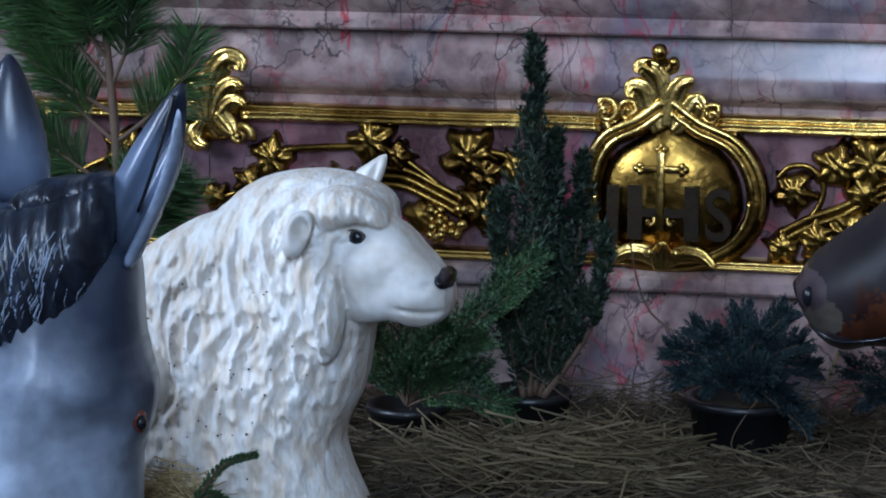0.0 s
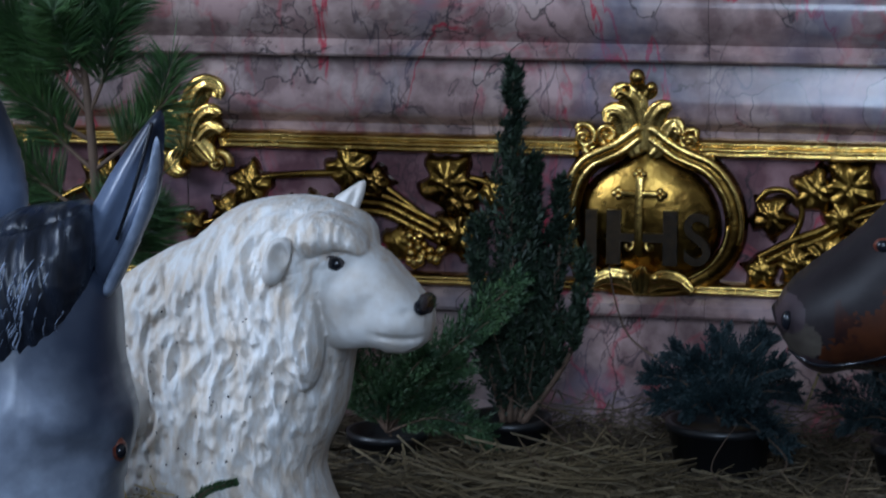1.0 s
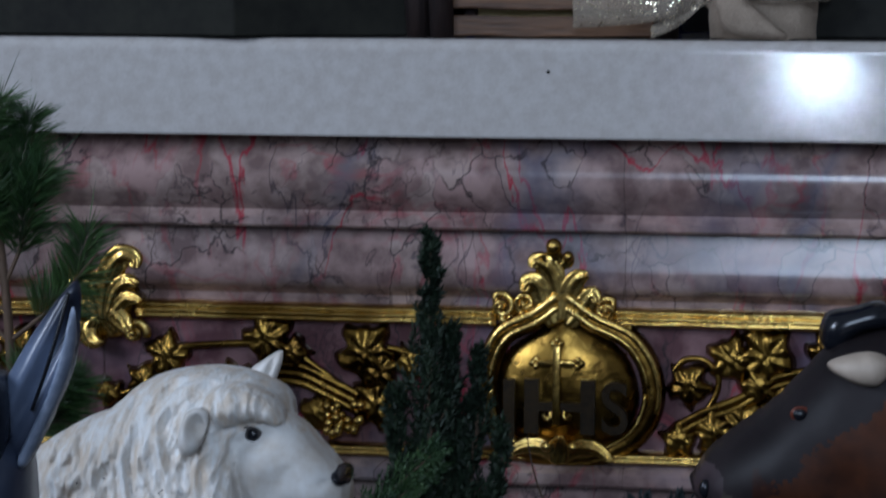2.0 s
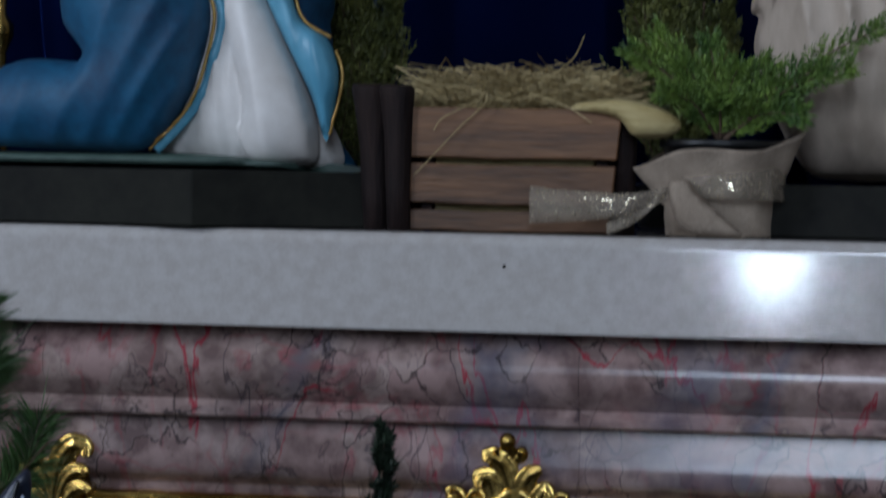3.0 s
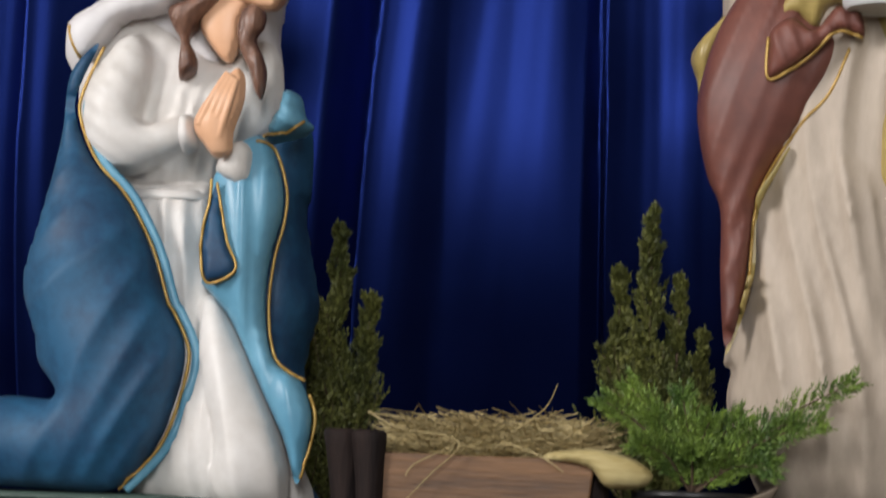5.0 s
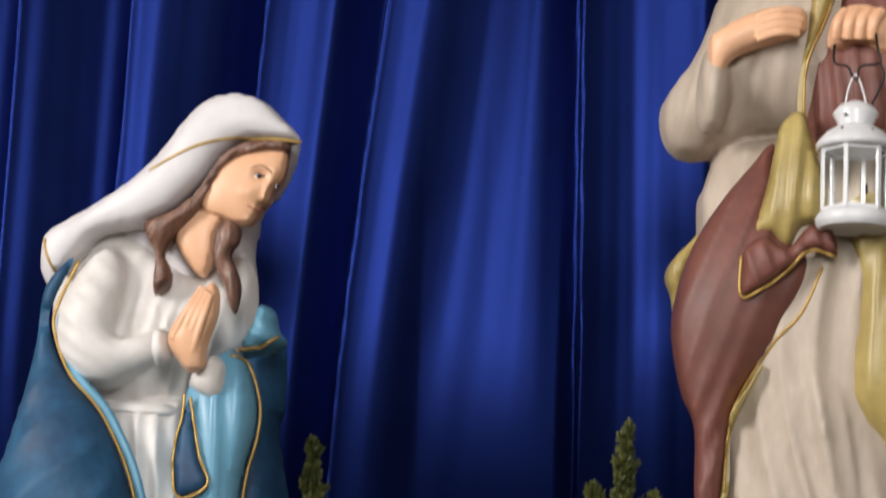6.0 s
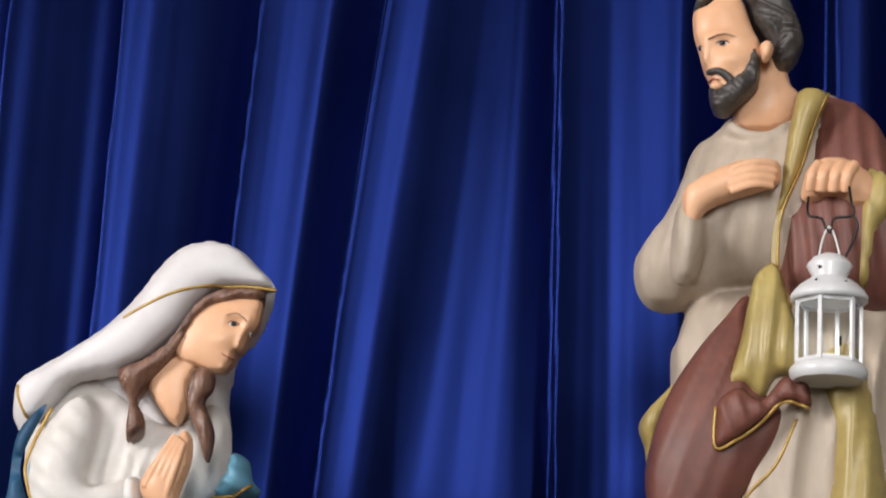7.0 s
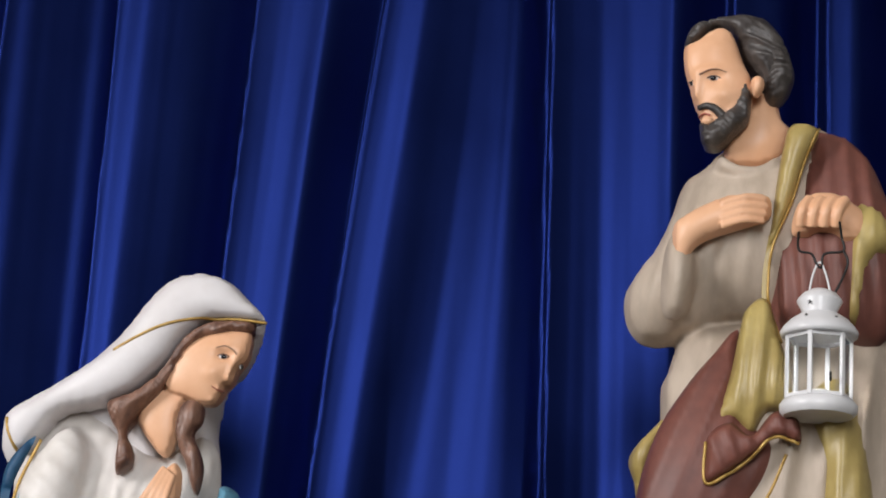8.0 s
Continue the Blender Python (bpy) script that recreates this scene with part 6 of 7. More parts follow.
# ---------------------------------------------------------------- plants
class Leaves:
    """Collects thin four-sided needles."""

    def __init__(self, seed):
        self.v, self.f, self.r = [], [], random.Random(seed)

    def needle(self, base, way, long, wide):
        r = self.r
        way = way.normalized()
        side = way.cross(Vector((r.uniform(-1, 1), r.uniform(-1, 1), r.uniform(-1, 1)))).normalized() * wide
        n = len(self.v)
        mid = base + way * (long * 0.45)
        self.v += [base, mid + side, base + way * long, mid - side]
        self.f.append((n, n + 1, n + 2, n + 3))

    def spray(self, base, way, long, count, needle, wide, spread=0.7, curve=0.0, tips=True):
        """A shoot clothed with needles; curve bends it up (+) or down (-). Returns its axis."""
        r = self.r
        axis = [base.copy()]
        way = way.normalized()
        steps = max(5, count // 6)
        for i in range(steps):
            way = (way + Vector((r.uniform(-0.06, 0.06), r.uniform(-0.06, 0.06), curve / steps))).normalized()
            axis.append(axis[-1] + way * (long / steps))
            for _ in range(max(1, count // steps)):
                rnd = Vector((r.uniform(-1, 1), r.uniform(-1, 1), r.uniform(-1, 1)))
                rnd = (rnd - way * rnd.dot(way)).normalized()
                d = way * (1.0 - spread * 0.5) + rnd * spread
                self.needle(axis[-1] - way * (r.random() * long / steps), d, needle * r.uniform(0.7, 1.15) * (1 - 0.35 * i / steps), wide)
        if tips:
            self.needle(axis[-1], way, needle, wide)
        return axis


def plant_pot(parent, r0, r1, high):
    bm = bmesh.new()
    lathe(bm, [(r0 * 0.9, 0), (r0, 0.003), (r1, high - 0.012), (r1 * 1.07, high - 0.012), (r1 * 1.07, high), (r1 * 0.95, high), (r1 * 0.9, high - 0.02)], seg=28)
    return part("pot", bm, PLASTIC, parent, "black plastic")


def conifer(place, high, wide, seed, leaf, label, leaders=((0.0, 0.0, 1.0),), pot=(0.05, 0.06, 0.08), needle=0.013, dense=1.0, bare=0.05):
    """A narrow potted conifer: trunk, rising limbs, each limb clothed with short needles."""
    tree = thing("potted_conifer", place, label, "potted conifer", "potted plants")
    plant_pot(tree, *pot)
    lv = Leaves(seed)
    wood = bmesh.new()
    for lx, ly, share in leaders:
        top = Vector((lx * 1.35, ly, pot[2] + (high - pot[2]) * share))
        foot = Vector((lx * 0.25, ly * 0.3, pot[2] - 0.01))
        mid = (foot + top) / 2 + Vector((lx * 0.35, 0, 0))
        axis = [Vector(q) for q in curve_points([foot, mid, top], 10)]
        tube(wood, axis, 0.006, 6, 0, (1.0, 0.2))
        n = int(46 * share * dense)
        for i in range(n):
            s = bare + (1 - bare) * (i + lv.r.random()) / n
            p = axis[min(int(s * (len(axis) - 1)), len(axis) - 1)]
            reach = wide * share * (1 - s) ** 0.9 * (0.45 + 0.55 * math.sin(math.pi * min(1, s + 0.25))) * lv.r.uniform(0.65, 1.15) + 0.018
            a = lv.r.uniform(0, 2 * math.pi)
            way = Vector((math.cos(a), math.sin(a), lv.r.uniform(0.9, 1.9)))
            limb = lv.spray(p, way, reach * 1.2, int(40 * dense), needle, 0.0021, 0.62, 0.9)
            if i % 3 == 0:
                tube(wood, limb[::2] if len(limb) > 4 else limb, 0.0022, 4, 0, (1, 0.3))
            for q in limb[1::2]:
                b = lv.r.uniform(0, 2 * math.pi)
                lv.spray(q, Vector((math.cos(b), math.sin(b), 1.0)), reach * 0.45, int(20 * dense), needle, 0.0021, 0.6, 0.6)
        lv.spray(axis[-3], Vector((0.02, 0, 1)), high * 0.07, int(50 * dense), needle, 0.0021, 0.5, 0.2)
    part("trunk", wood, TWIG, tree, "brown woody stems")
    soup("crown", lv.v, lv.f, leaf, tree)
    return tree


conifer((-0.085, -0.25, 0.0), 0.605, 0.115, 3, GREEN, "dark green columnar conifer in a black pot on straw", ((0.0, 0.0, 1.0), (0.055, 0.02, 0.66), (-0.035, -0.02, 0.55), (0.02, 0.03, 0.72), (0.085, -0.01, 0.45)), needle=0.017, dense=1.15)
conifer((-0.285, 0.52, 0.905), 0.60, 0.18, 5, GREEN_OLIVE, "olive green young conifer behind the kneeling statue", ((0.012, 0.0, 1.0), (-0.045, 0.0, 0.965), (0.055, 0.01, 0.76)), dense=1.5)
conifer((0.285, 0.52, 0.905), 0.65, 0.155, 6, GREEN_OLIVE, "olive green young conifer beside the standing statue", ((0.006, 0.0, 1.0), (-0.035, 0.0, 0.80), (0.045, 0.0, 0.78), (0.075, 0.01, 0.6)), dense=1.5)


def juniper(place, seed, leaf, label, arms, pot, needle=0.012, name="potted_juniper", dense=1.0, scale=1.0):
    """A spreading juniper: arching arms given by their tips, with feathery side sprays."""
    bush = thing(name, place, label, "potted juniper", "potted plants")
    if pot:
        plant_pot(bush, *pot)
    lv = Leaves(seed)
    foot = Vector((0, 0, pot[2] - 0.005 if pot else 0.0))
    for tip in arms:
        tip = Vector(tip)
        mid = foot.lerp(tip, 0.5) + Vector((0, 0, 0.022))
        axis = [Vector(q) for q in curve_points([foot, mid, tip], 9)]
        wood = bmesh.new()
        tube(wood, axis, 0.0028, 5, 0, (1, 0.3))
        part("stem", wood, TWIG, bush, "thin brown stem")
        for i, q in enumerate(axis[3:]):
            s = i / (len(axis) - 4)
            d = (axis[min(i + 4, len(axis) - 1)] - axis[i + 2]).normalized()
            for sign in (-1, 1):
                for k in range(2):
                    away = d.cross(Vector((lv.r.uniform(-0.6, 0.6), 1, lv.r.uniform(-0.6, 0.6)))).normalized() * sign
                    lv.spray(q, d * 1.1 + away * 0.75, scale * 0.062 * (1.05 - 0.62 * s) * lv.r.uniform(0.6, 1.2), int(34 * dense), needle, 0.0013, 0.55, 0.15)
        lv.spray(axis[-2], axis[-1] - axis[-3], 0.03 * scale, int(24 * dense), needle, 0.0013, 0.5)
    soup("foliage", lv.v, lv.f, leaf, bush)
    return bush


rnd = random.Random(8)
juniper((-0.265, -0.30, 0.0), 11, GREEN_DEEP, "green feathery juniper in a black pot on straw",
        [(0.20, -0.02, 0.298), (0.165, -0.05, 0.245), (0.19, 0.0, 0.27), (0.12, -0.03, 0.17), (0.05, 0.0, 0.24), (-0.03, 0.03, 0.27), (-0.06, -0.03, 0.18), (0.10, 0.05, 0.10), (0.02, -0.06, 0.13), (0.15, -0.02, 0.07), (-0.08, 0.02, 0.1), (0.07, -0.05, 0.19)], (0.05, 0.058, 0.062))
juniper((0.235, -0.25, 0.0), 12, GREEN_BLUE, "low blue-green juniper in a square-shouldered black pot on straw",
        [(-0.10, -0.03, 0.16), (-0.07, 0.02, 0.18), (-0.04, -0.03, 0.18), (-0.005, 0.03, 0.205), (0.025, -0.02, 0.185), (0.06, 0.02, 0.21), (0.085, -0.02, 0.175), (0.10, 0.02, 0.13), (0.07, -0.06, 0.10), (0.02, -0.07, 0.12),
         (-0.04, -0.07, 0.12), (-0.085, -0.03, 0.12), (0.04, -0.07, 0.14), (0.10, -0.06, 0.07)], (0.066, 0.078, 0.088), 0.010, dense=1.3, scale=0.85)
juniper((0.52, -0.22, 0.0), 14, GREEN_BLUE, "low blue-green juniper sprays lying beside the altar", [(-0.12, 0.0, 0.13), (-0.09, -0.04, 0.10), (-0.02, 0.02, 0.15), (0.05, 0.0, 0.13), (-0.06, 0.03, 0.15)], (0.05, 0.06, 0.06), 0.010)


# pine sapling with long needles
pine = thing("pine_sapling", (-0.675, -0.45, 0.0), "green pine sapling with long soft needles behind the statues", "pine tree", "potted plants")
plant_pot(pine, 0.06, 0.07, 0.09)
lv = Leaves(21)
wood = bmesh.new()
stem_axis = [Vector(q) for q in curve_points([(0, 0, 0.08), (0.012, 0, 0.25), (0.008, 0, 0.42), (0.0, 0, 0.55), (-0.012, 0, 0.66), (-0.03, 0, 0.76)], 6)]
tube(wood, stem_axis, 0.009, 8, 0, (1.2, 0.4))
for foot, tip in ((0.46, (0.145, -0.02, 0.60)), (0.46, (-0.13, 0.02, 0.60)), (0.50, (-0.20, -0.03, 0.66)), (0.54, (0.06, 0.0, 0.71)), (0.54, (-0.12, 0.0, 0.72)), (0.58, (-0.05, -0.05, 0.70)), (0.60, (0.04, 0.03, 0.78)),
                  (0.40, (-0.16, 0.0, 0.52)), (0.32, (-0.09, -0.02, 0.42)), (0.30, (0.10, 0.03, 0.40)), (0.26, (-0.12, 0.0, 0.33)), (0.36, (0.07, -0.03, 0.44)), (0.62, (-0.10, 0.02, 0.80)), (0.60, (-0.22, 0.0, 0.74))):
    a = min(stem_axis, key=lambda q: abs(q.z - foot))
    axis = [Vector(q) for q in curve_points([a, a.lerp(Vector(tip), 0.5) + Vector((0, 0, -0.012)), tip], 6)]
    tube(wood, axis, 0.004, 6, 0, (1, 0.5))
    lv.spray(axis[4], axis[-1] - axis[4], (axis[-1] - axis[4]).length * 1.1, 900, 0.085, 0.0010, 0.85, 0.1)
lv.spray(stem_axis[-8], Vector((-0.02, 0, 1)), 0.16, 420, 0.09, 0.0010, 0.8)
part("trunk", wood, TWIG, pine, "brown bark")
soup("needles", lv.v, lv.f, GREEN_PINE, pine)


# ---------------------------------------------------------------- straw
def straw_heap(name, count, place_fn, long, thick, mat, seed, label, flat=0.25):
    """Many bent three-sided stalks, scattered by place_fn, as one heap."""
    r = random.Random(seed)
    v, f = [], []
    for _ in range(count):
        c, lean = place_fn(r)
        a = r.uniform(0, 2 * math.pi)
        d = Vector((math.cos(a), math.sin(a), r.uniform(-flat, flat) + lean)).normalized()
        L = long * r.uniform(0.35, 1.0)
        bend = Vector((r.uniform(-1, 1), r.uniform(-1, 1), r.uniform(-0.6, 0.2))) * L * 0.16
        s = d.orthogonal().normalized()
        u = d.cross(s)
        w = thick * r.uniform(0.5, 1.2)
        n0 = len(v)
        for k in range(4):
            t = k / 3 - 0.5
            p = c + d * (L * t) + bend * (0.5 - 2 * t * t)
            for q in range(3):
                b = 2.094 * q
                v.append(p + s * (w * math.cos(b)) + u * (w * math.sin(b)))
        for k in range(3):
            for q in range(3):
                f.append((n0 + 3 * k + q, n0 + 3 * k + (q + 1) % 3, n0 + 3 * k + 3 + (q + 1) % 3, n0 + 3 * k + 3 + q))
    ob = soup(name, v, f, mat)
    return tagged(ob, label, "straw", kind="stuff")


def on_floor(r):
    x, y = r.uniform(-1.2, 1.0), -0.05 - 0.95 * r.random() ** 1.1
    return Vector((x, y, litter(x, y) + 0.004 + 0.030 * r.random() ** 2)), 0.0


def on_ridge(r):
    x = r.gauss(0.0, 0.22)
    y = r.gauss(-0.42, 0.10)
    return Vector((x, y, litter(x, y) + 0.01 + 0.05 * r.random() * math.exp(-((x + 0.02) / 0.2) ** 2))), 0.05


def by_sheep(r):
    x, y = r.gauss(-0.415, 0.045), r.gauss(-1.0, 0.03)
    return Vector((x, y, 0.005 + 0.130 * r.random() * math.exp(-((x + 0.42) / 0.06) ** 2))), 0.15


def at_wall(r):
    x, y = r.uniform(-0.1, 0.9), r.gauss(-0.10, 0.03)
    return Vector((x, y, 0.01 + 0.07 * r.random() ** 2)), 0.3


# Spread, ridge and drift have shade in their colour; the sheep's heap stays pale.
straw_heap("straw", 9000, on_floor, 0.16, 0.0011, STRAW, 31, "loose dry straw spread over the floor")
straw_heap("straw_ridge", 900, on_ridge, 0.26, 0.0017, STRAW_SHADED, 32, "paler long straw stalks heaped on the floor")
straw_heap("straw_heap", 1500, by_sheep, 0.085, 0.0010, STRAW_PALE, 33, "small heap of dry straw against the sheep statue")
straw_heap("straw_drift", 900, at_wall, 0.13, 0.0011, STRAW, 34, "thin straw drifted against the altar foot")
juniper((-0.385, -1.02, 0.085), 41, GREEN_DEEP, "small green juniper sprig lying on straw by the sheep", [(0.085, 0, 0.082), (0.060, 0.0, 0.012)], None, 0.006, "juniper_sprig", 0.6, 0.16)
# thin bare twigs
rt = random.Random(9)
for k in range(9):
    bm = bmesh.new()
    x, y = rt.uniform(-0.35, 0.5), rt.uniform(-0.45, -0.12)
    pts = [(x, y, 0.01), (x + rt.uniform(-0.06, 0.06), y, 0.05 + rt.uniform(0, 0.03)), (x + rt.uniform(-0.13, 0.13), y + rt.uniform(-0.04, 0.04), 0.07 + rt.uniform(0, 0.07))]
    tube(bm, curve_points(pts, 6), 0.0015, 5, 0, (1, 0.4))
    tagged(finish("twig", bm, TWIG), "thin bare brown twig standing in straw", "twig", "bare twigs")
bm = bmesh.new()
tube(bm, curve_points([(0.060, -0.22, 0.31), (0.072, -0.22, 0.25), (0.095, -0.22, 0.20), (0.15, -0.23, 0.165)], 6), 0.0022, 5, 0, (0.5, 1))
tagged(finish("twig", bm, TWIG), "thin drooping twig above the juniper", "twig", "bare twigs")
bm = bmesh.new()
tube(bm, [(0.355, -0.16, 0.09), (0.385, -0.15, 0.175)], 0.0022, 6)
tagged(finish("straw_stalk", bm, STRAW_PALE), "single pale straw stalk leaning on the altar", "straw stalk")

# ---------------------------------------------------------------- manger on the slab
crib = thing("manger", (0.08, 0.07, 0.9025), "brown wooden plank manger filled with straw", "manger")


def plank(x0, x1, x2, x3, z0, z1, y0, y1, parent):
    """A worn board, its top edge from x0 to x1 and its lower edge from x2 to x3."""
    bm = bmesh.new()
    n = 12
    for i in range(n + 1):
        s = i / n
        dz = 0.0025 * noise.noise((s * 4, z0 * 30, y0))
        for x, z in ((x2 + (x3 - x2) * s, z0 + dz), (x0 + (x1 - x0) * s, z1 + 0.6 * dz)):
            bm.verts.new((x, y0 + 0.001 * noise.noise((s * 6, z * 20, 1)), z))
            bm.verts.new((x, y1, z))
    bm.verts.ensure_lookup_table()
    V = bm.verts
    for i in range(n):
        a, b = 4 * i, 4 * i + 4
        for p, q, r, s in ((0, 0, 2, 2), (3, 3, 1, 1), (2, 2, 3, 3), (1, 1, 0, 0)):
            bm.faces.new((V[a + p], V[b + q], V[b + r], V[a + s]))
    bm.faces.new((V[0], V[2], V[3], V[1]))
    e = 4 * n
    bm.faces.new((V[e], V[e + 1], V[e + 3], V[e + 2]))
    bmesh.ops.recalc_face_normals(bm, faces=list(bm.faces))
    bmesh.ops.bevel(bm, geom=[g for g in bm.edges if g.is_boundary is False and g.calc_face_angle(0) > 1.0], offset=0.003, segments=2, profile=0.5, affect="EDGES")
    return part("plank", bm, WOOD, parent, smooth=False)


for z0, z1, xr0, xr1 in ((0.116, 0.194, 0.158, 0.166), (0.044, 0.106, 0.151, 0.157), (0.002, 0.034, 0.146, 0.150)):
    plank(-0.165, xr1, -0.165, xr0, z0, z1, -0.110, -0.090, crib)
    plank(-0.165, xr1, -0.165, xr0, z0, z1, 0.120, 0.138, crib)
for x in (-0.150, 0.125):
    bm = bmesh.new()
    box(bm, x, x + 0.018, -0.089, 0.119, 0.004, 0.185, 0.003)
    part("end_board", bm, BARK, crib, smooth=False)
bm = bmesh.new()
lathe(bm, [(0.020, 0.0), (0.021, 0.06), (0.024, 0.13), (0.029, 0.20), (0.031, 0.222), (0.028, 0.229), (0.018, 0.225), (0.004, 0.222)], (-0.226, -0.085, 0.0), 18)
for v in bm.verts:
    v.co.x += 0.05 * (0.10 - v.co.z) + 0.003 * noise.noise(v.co * 20)
    v.co.y += 0.003 * noise.noise(v.co * 23)
part("post", bm, BARK, crib, "dark round log post")
bm = bmesh.new()
lathe(bm, [(0.019, 0.0), (0.020, 0.07), (0.023, 0.15), (0.027, 0.208), (0.028, 0.222), (0.024, 0.228), (0.014, 0.225), (0.004, 0.223)], (-0.184, -0.108, 0.0), 18)
for v in bm.verts:
    v.co.x += 0.03 * (0.10 - v.co.z) + 0.003 * noise.noise(v.co * 24)
    v.co.y += 0.003 * noise.noise(v.co * 21)
part("post", bm, BARK, crib, "dark round log post")
for x, y in ((-0.20, 0.13), (0.150, 0.13), (0.168, -0.06)):
    bm = bmesh.new()
    lathe(bm, [(0.016, 0.0), (0.017, 0.1), (0.019, 0.17), (0.014, 0.178), (0.004, 0.180)], (x, y, 0.0), 14)
    part("post", bm, BARK, crib, "dark round log post")
bm = bmesh.new()
box(bm, -0.13, 0.12, -0.070, 0.116, 0.004, 0.165)
part("bedding", bm, HUSK, crib, "packed straw filling", smooth=False)


def in_manger(r):
    x, y = r.uniform(-0.09, 0.235), r.uniform(0.035, 0.20)
    edge = max(0.0, (y - 0.035) / 0.165)
    return Vector((x, y, 1.072 + 0.062 * edge + 0.040 * r.random() ** 1.5)), r.uniform(-0.15, 0.25)


straw_heap("manger_straw", 2600, in_manger, 0.145, 0.0010, STRAW_PALE, 51, "pale dry straw heaped in the wooden manger")
for pts in ([(-0.113, -0.02, 1.160), (-0.06, -0.04, 1.135), (0.036, -0.055, 1.116), (-0.01, -0.062, 1.06), (-0.074, -0.066, 0.99)], [(-0.02, -0.02, 1.12), (0.03, -0.05, 1.115), (-0.03, -0.062, 1.08), (-0.045, -0.064, 1.06)],
            [(0.10, -0.02, 1.12), (0.16, -0.05, 1.10), (0.20, -0.06, 1.075)], [(0.10, 0.10, 1.14), (0.15, 0.12, 1.18), (0.17, 0.12, 1.22)]):
    bm = bmesh.new()
    tube(bm, curve_points(pts, 8), 0.0016, 5, 0, (1, 0.5))
    tagged(finish("straw_stalk", bm, STRAW_PALE), "long pale straw stalk hanging over the manger", "straw stalk", "hanging stalks")
bm = bmesh.new()
swell(bm, [(0.165, 1.098), (0.205, 1.110), (0.26, 1.112), (0.31, 1.098), (0.337, 1.076), (0.325, 1.058), (0.29, 1.052), (0.262, 1.058), (0.235, 1.085)], -0.05, 0.028, 0, 1.0, 0.005, creases(0.004, 0.014, 70, 3))
tagged(finish("husk_cushion", bm, HUSK), "cream dried husk cushion lying on the manger rim", "cushion")

# ---------------------------------------------------------------- wrapped pot with ribbon
gift = juniper((0.395, 0.01, 0.9025), 61, GREEN_FRESH, "bright green juniper in a burlap-wrapped pot with glitter ribbon",
               [(-0.135, -0.03, 0.285), (-0.10, 0.0, 0.31), (-0.06, -0.03, 0.265), (-0.02, 0.02, 0.30), (0.025, -0.03, 0.26), (0.07, 0.0, 0.265), (0.10, -0.03, 0.225), (0.15, -0.07, 0.26), (0.235, -0.10, 0.32),
                (-0.08, -0.06, 0.22), (0.0, -0.07, 0.21), (0.12, -0.06, 0.19), (0.19, -0.09, 0.26)], (0.062, 0.088, 0.15), 0.012, "wrapped_juniper", 0.75, 0.85)
bm = bmesh.new()
seg, levels = 96, 26
rings = []
for j in range(levels + 1):
    s = j / levels
    ring = []
    for i in range(seg):
        a = 2 * math.pi * i / seg
        flare = 0.082 + 0.030 * s ** 1.6
        lobe = 0.5 + 0.5 * math.cos(2 * (a - 0.35))
        rad = flare + 0.020 * s ** 2 * lobe + 0.0045 * math.sin(7 * a + 3 * s) * (0.3 + s) + 0.003 * noise.noise((math.cos(a) * 4, math.sin(a) * 4, s * 5))
        waist = 1 - 0.07 * math.exp(-((s - 0.42) / 0.12) ** 2)
        top = 0.135 + 0.022 * math.cos(a - 0.25) + 0.010 * math.sin(3 * a + 1.1)
        ring.append(bm.verts.new((rad * waist * math.cos(a), rad * waist * math.sin(a), 0.001 + top * s)))
    rings.append(ring)
for a, b in zip(rings, rings[1:]):
    for i in range(seg):
        bm.faces.new((a[i], a[(i + 1) % seg], b[(i + 1) % seg], b[i]))
cloth = part("burlap_wrap", bm, BURLAP, gift, "rough beige burlap with a frayed edge")
cloth.modifiers.new("cloth_thickness", "SOLIDIFY").thickness = 0.003


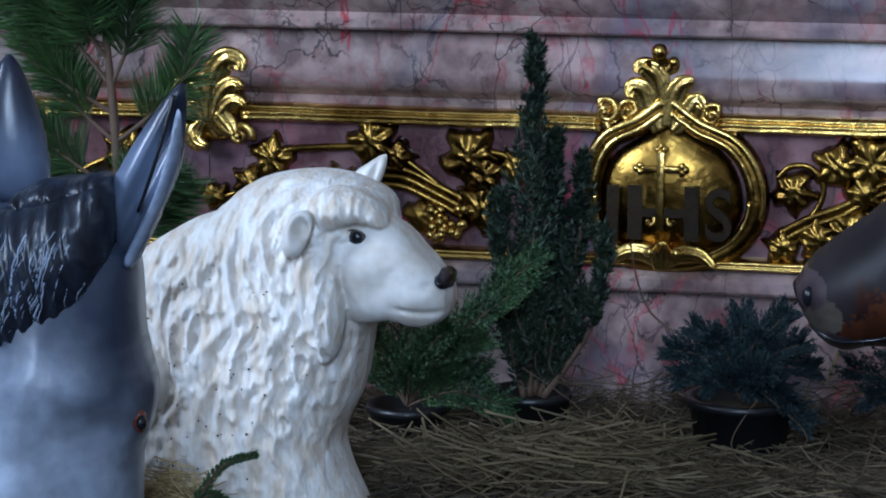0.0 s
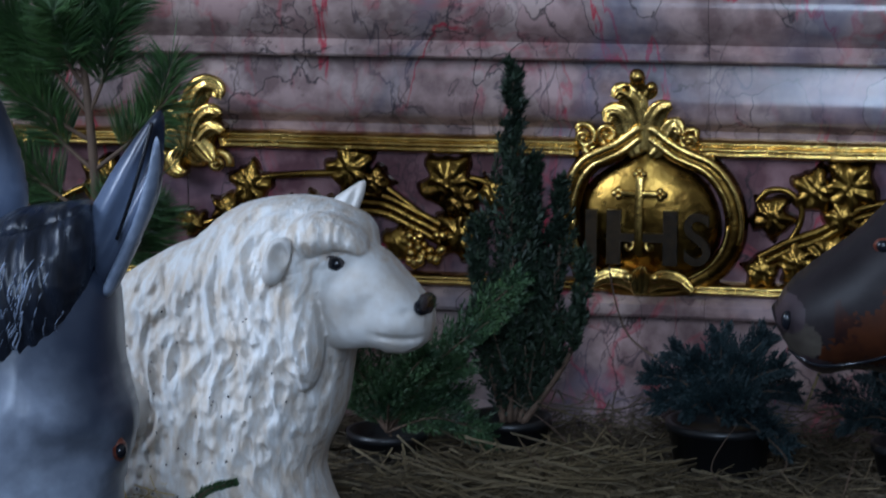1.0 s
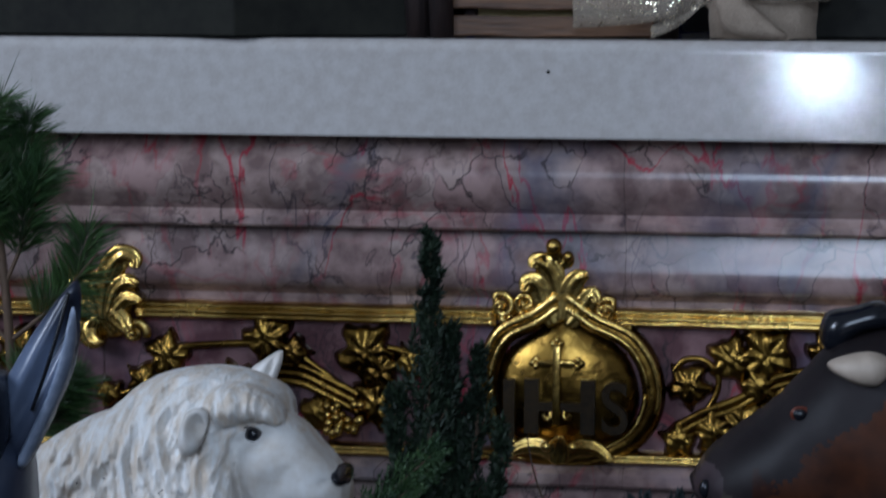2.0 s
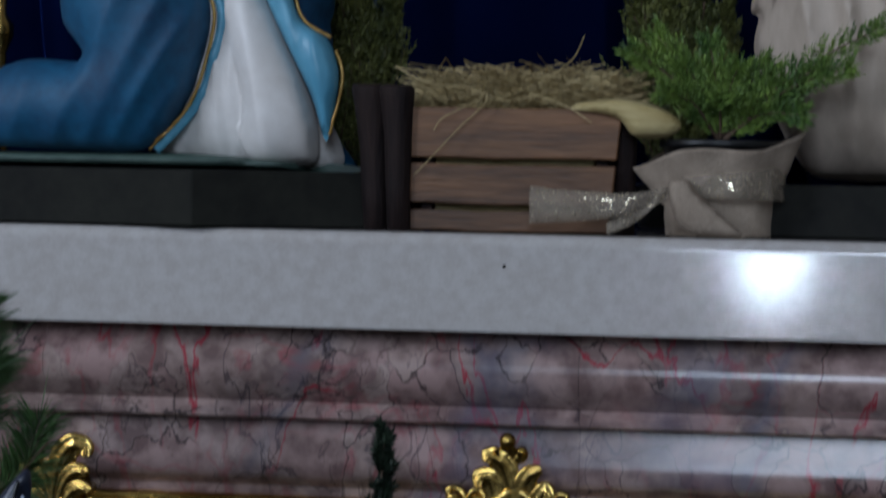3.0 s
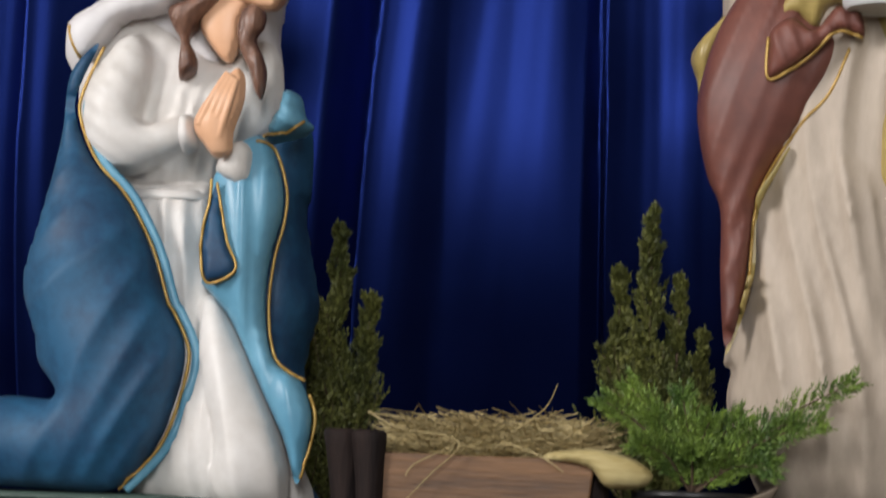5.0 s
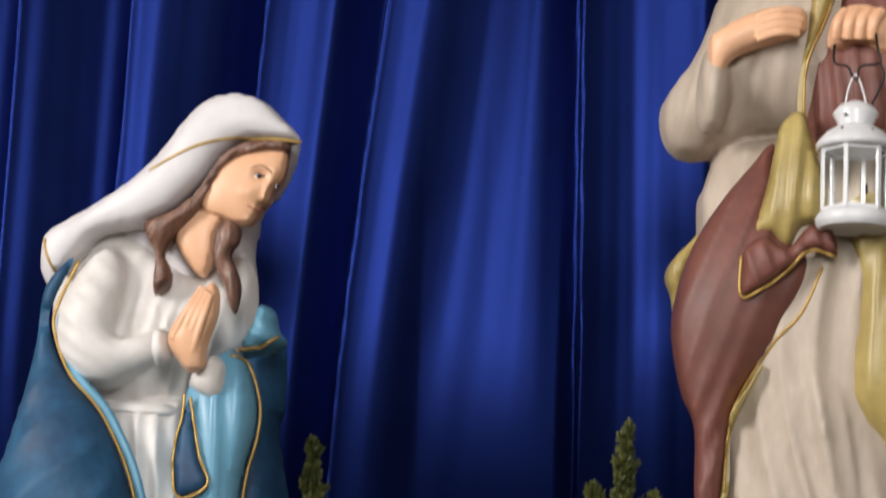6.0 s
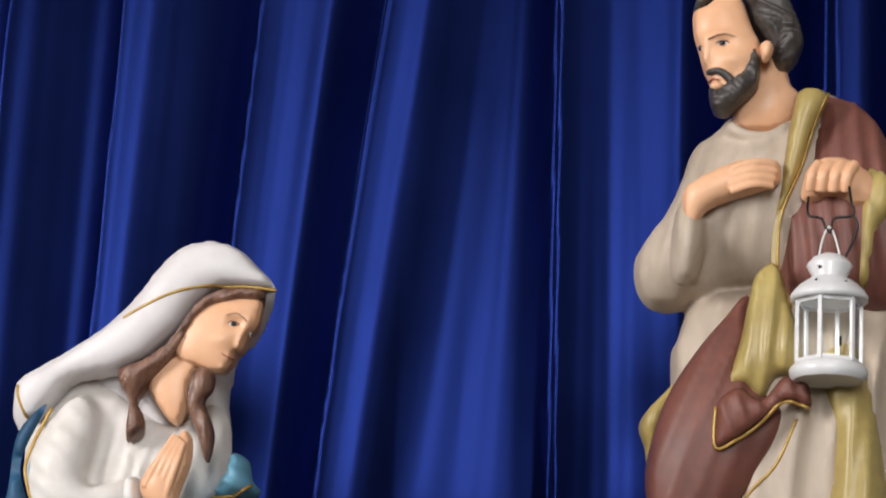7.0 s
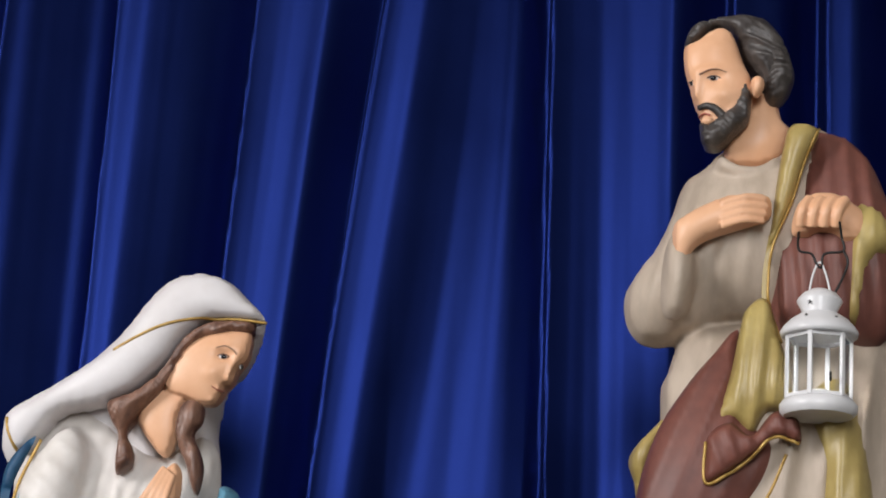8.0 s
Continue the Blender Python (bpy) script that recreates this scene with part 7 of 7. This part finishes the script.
def ribbon(pts, wide, name="ribbon", turn=None):
    """A flat band of ribbon along (x, y, z) points, standing on edge."""
    bm = bmesh.new()
    line = curve_points(pts, 8)
    a = []
    for i, q in enumerate(line):
        s = i / (len(line) - 1)
        w = wide[0] * (1 - s) + wide[1] * s
        rip = 0.004 * math.sin(s * 14)
        a.append([bm.verts.new((q[0] + 0.003 * math.sin(9 * k + s * 7), q[1] + rip * (k - 0.5), q[2] + w * (k - 0.5))) for k in (0, 0.33, 0.66, 1)])
    for p, q in zip(a, a[1:]):
        for k in range(3):
            bm.faces.new((p[k], q[k], q[k + 1], p[k + 1]))
    ob = part(name, bm, RIBBON, gift, "sheer glittering pale gold ribbon")
    ob.modifiers.new("cloth_thickness", "SOLIDIFY").thickness = 0.0008
    return ob


ribbon([(-0.283, -0.125, 0.046), (-0.20, -0.130, 0.045), (-0.13, -0.128, 0.050), (-0.075, -0.115, 0.066)], (0.058, 0.020))
ribbon([(-0.165, -0.118, 0.012), (-0.125, -0.122, 0.030), (-0.09, -0.12, 0.055), (-0.07, -0.112, 0.072)], (0.020, 0.018))
ribbon([(-0.055, -0.100, 0.075), (-0.01, -0.108, 0.078), (0.04, -0.105, 0.080), (0.082, -0.075, 0.083)], (0.030, 0.050))
ribbon([(0.082, -0.075, 0.083), (0.10, -0.02, 0.084), (0.09, 0.05, 0.084), (0.0, 0.1, 0.084)], (0.050, 0.050))
bm = bmesh.new()
swell(bm, [(-0.072, 0.082), (-0.045, 0.088), (-0.030, 0.070), (-0.010, 0.052), (0.020, 0.025), (0.045, 0.002), (0.010, 0.001), (-0.020, 0.002), (-0.050, 0.012), (-0.066, 0.040)], -0.112, 0.022, 0, 0.8, 0.005, creases(0.006, 0.022, -35, 4))
part("burlap_knot", bm, BURLAP, gift, "gathered burlap knot")

# gilded candlestick standing at the altar's far end
bm = bmesh.new()
lathe(bm, [(0.06, 0), (0.062, 0.012), (0.04, 0.03), (0.018, 0.05), (0.016, 0.12), (0.028, 0.14), (0.030, 0.16), (0.014, 0.18), (0.013, 0.30), (0.026, 0.33), (0.026, 0.35), (0.013, 0.37), (0.014, 0.46), (0.032, 0.49), (0.034, 0.50), (0.008, 0.502)], seg=28)
stick = finish("candlestick", bm, GOLD)
stick.location = (-0.940, 0.52, 0.902)
tagged(stick, "turned gilded candlestick at the end of the altar", "candlestick")
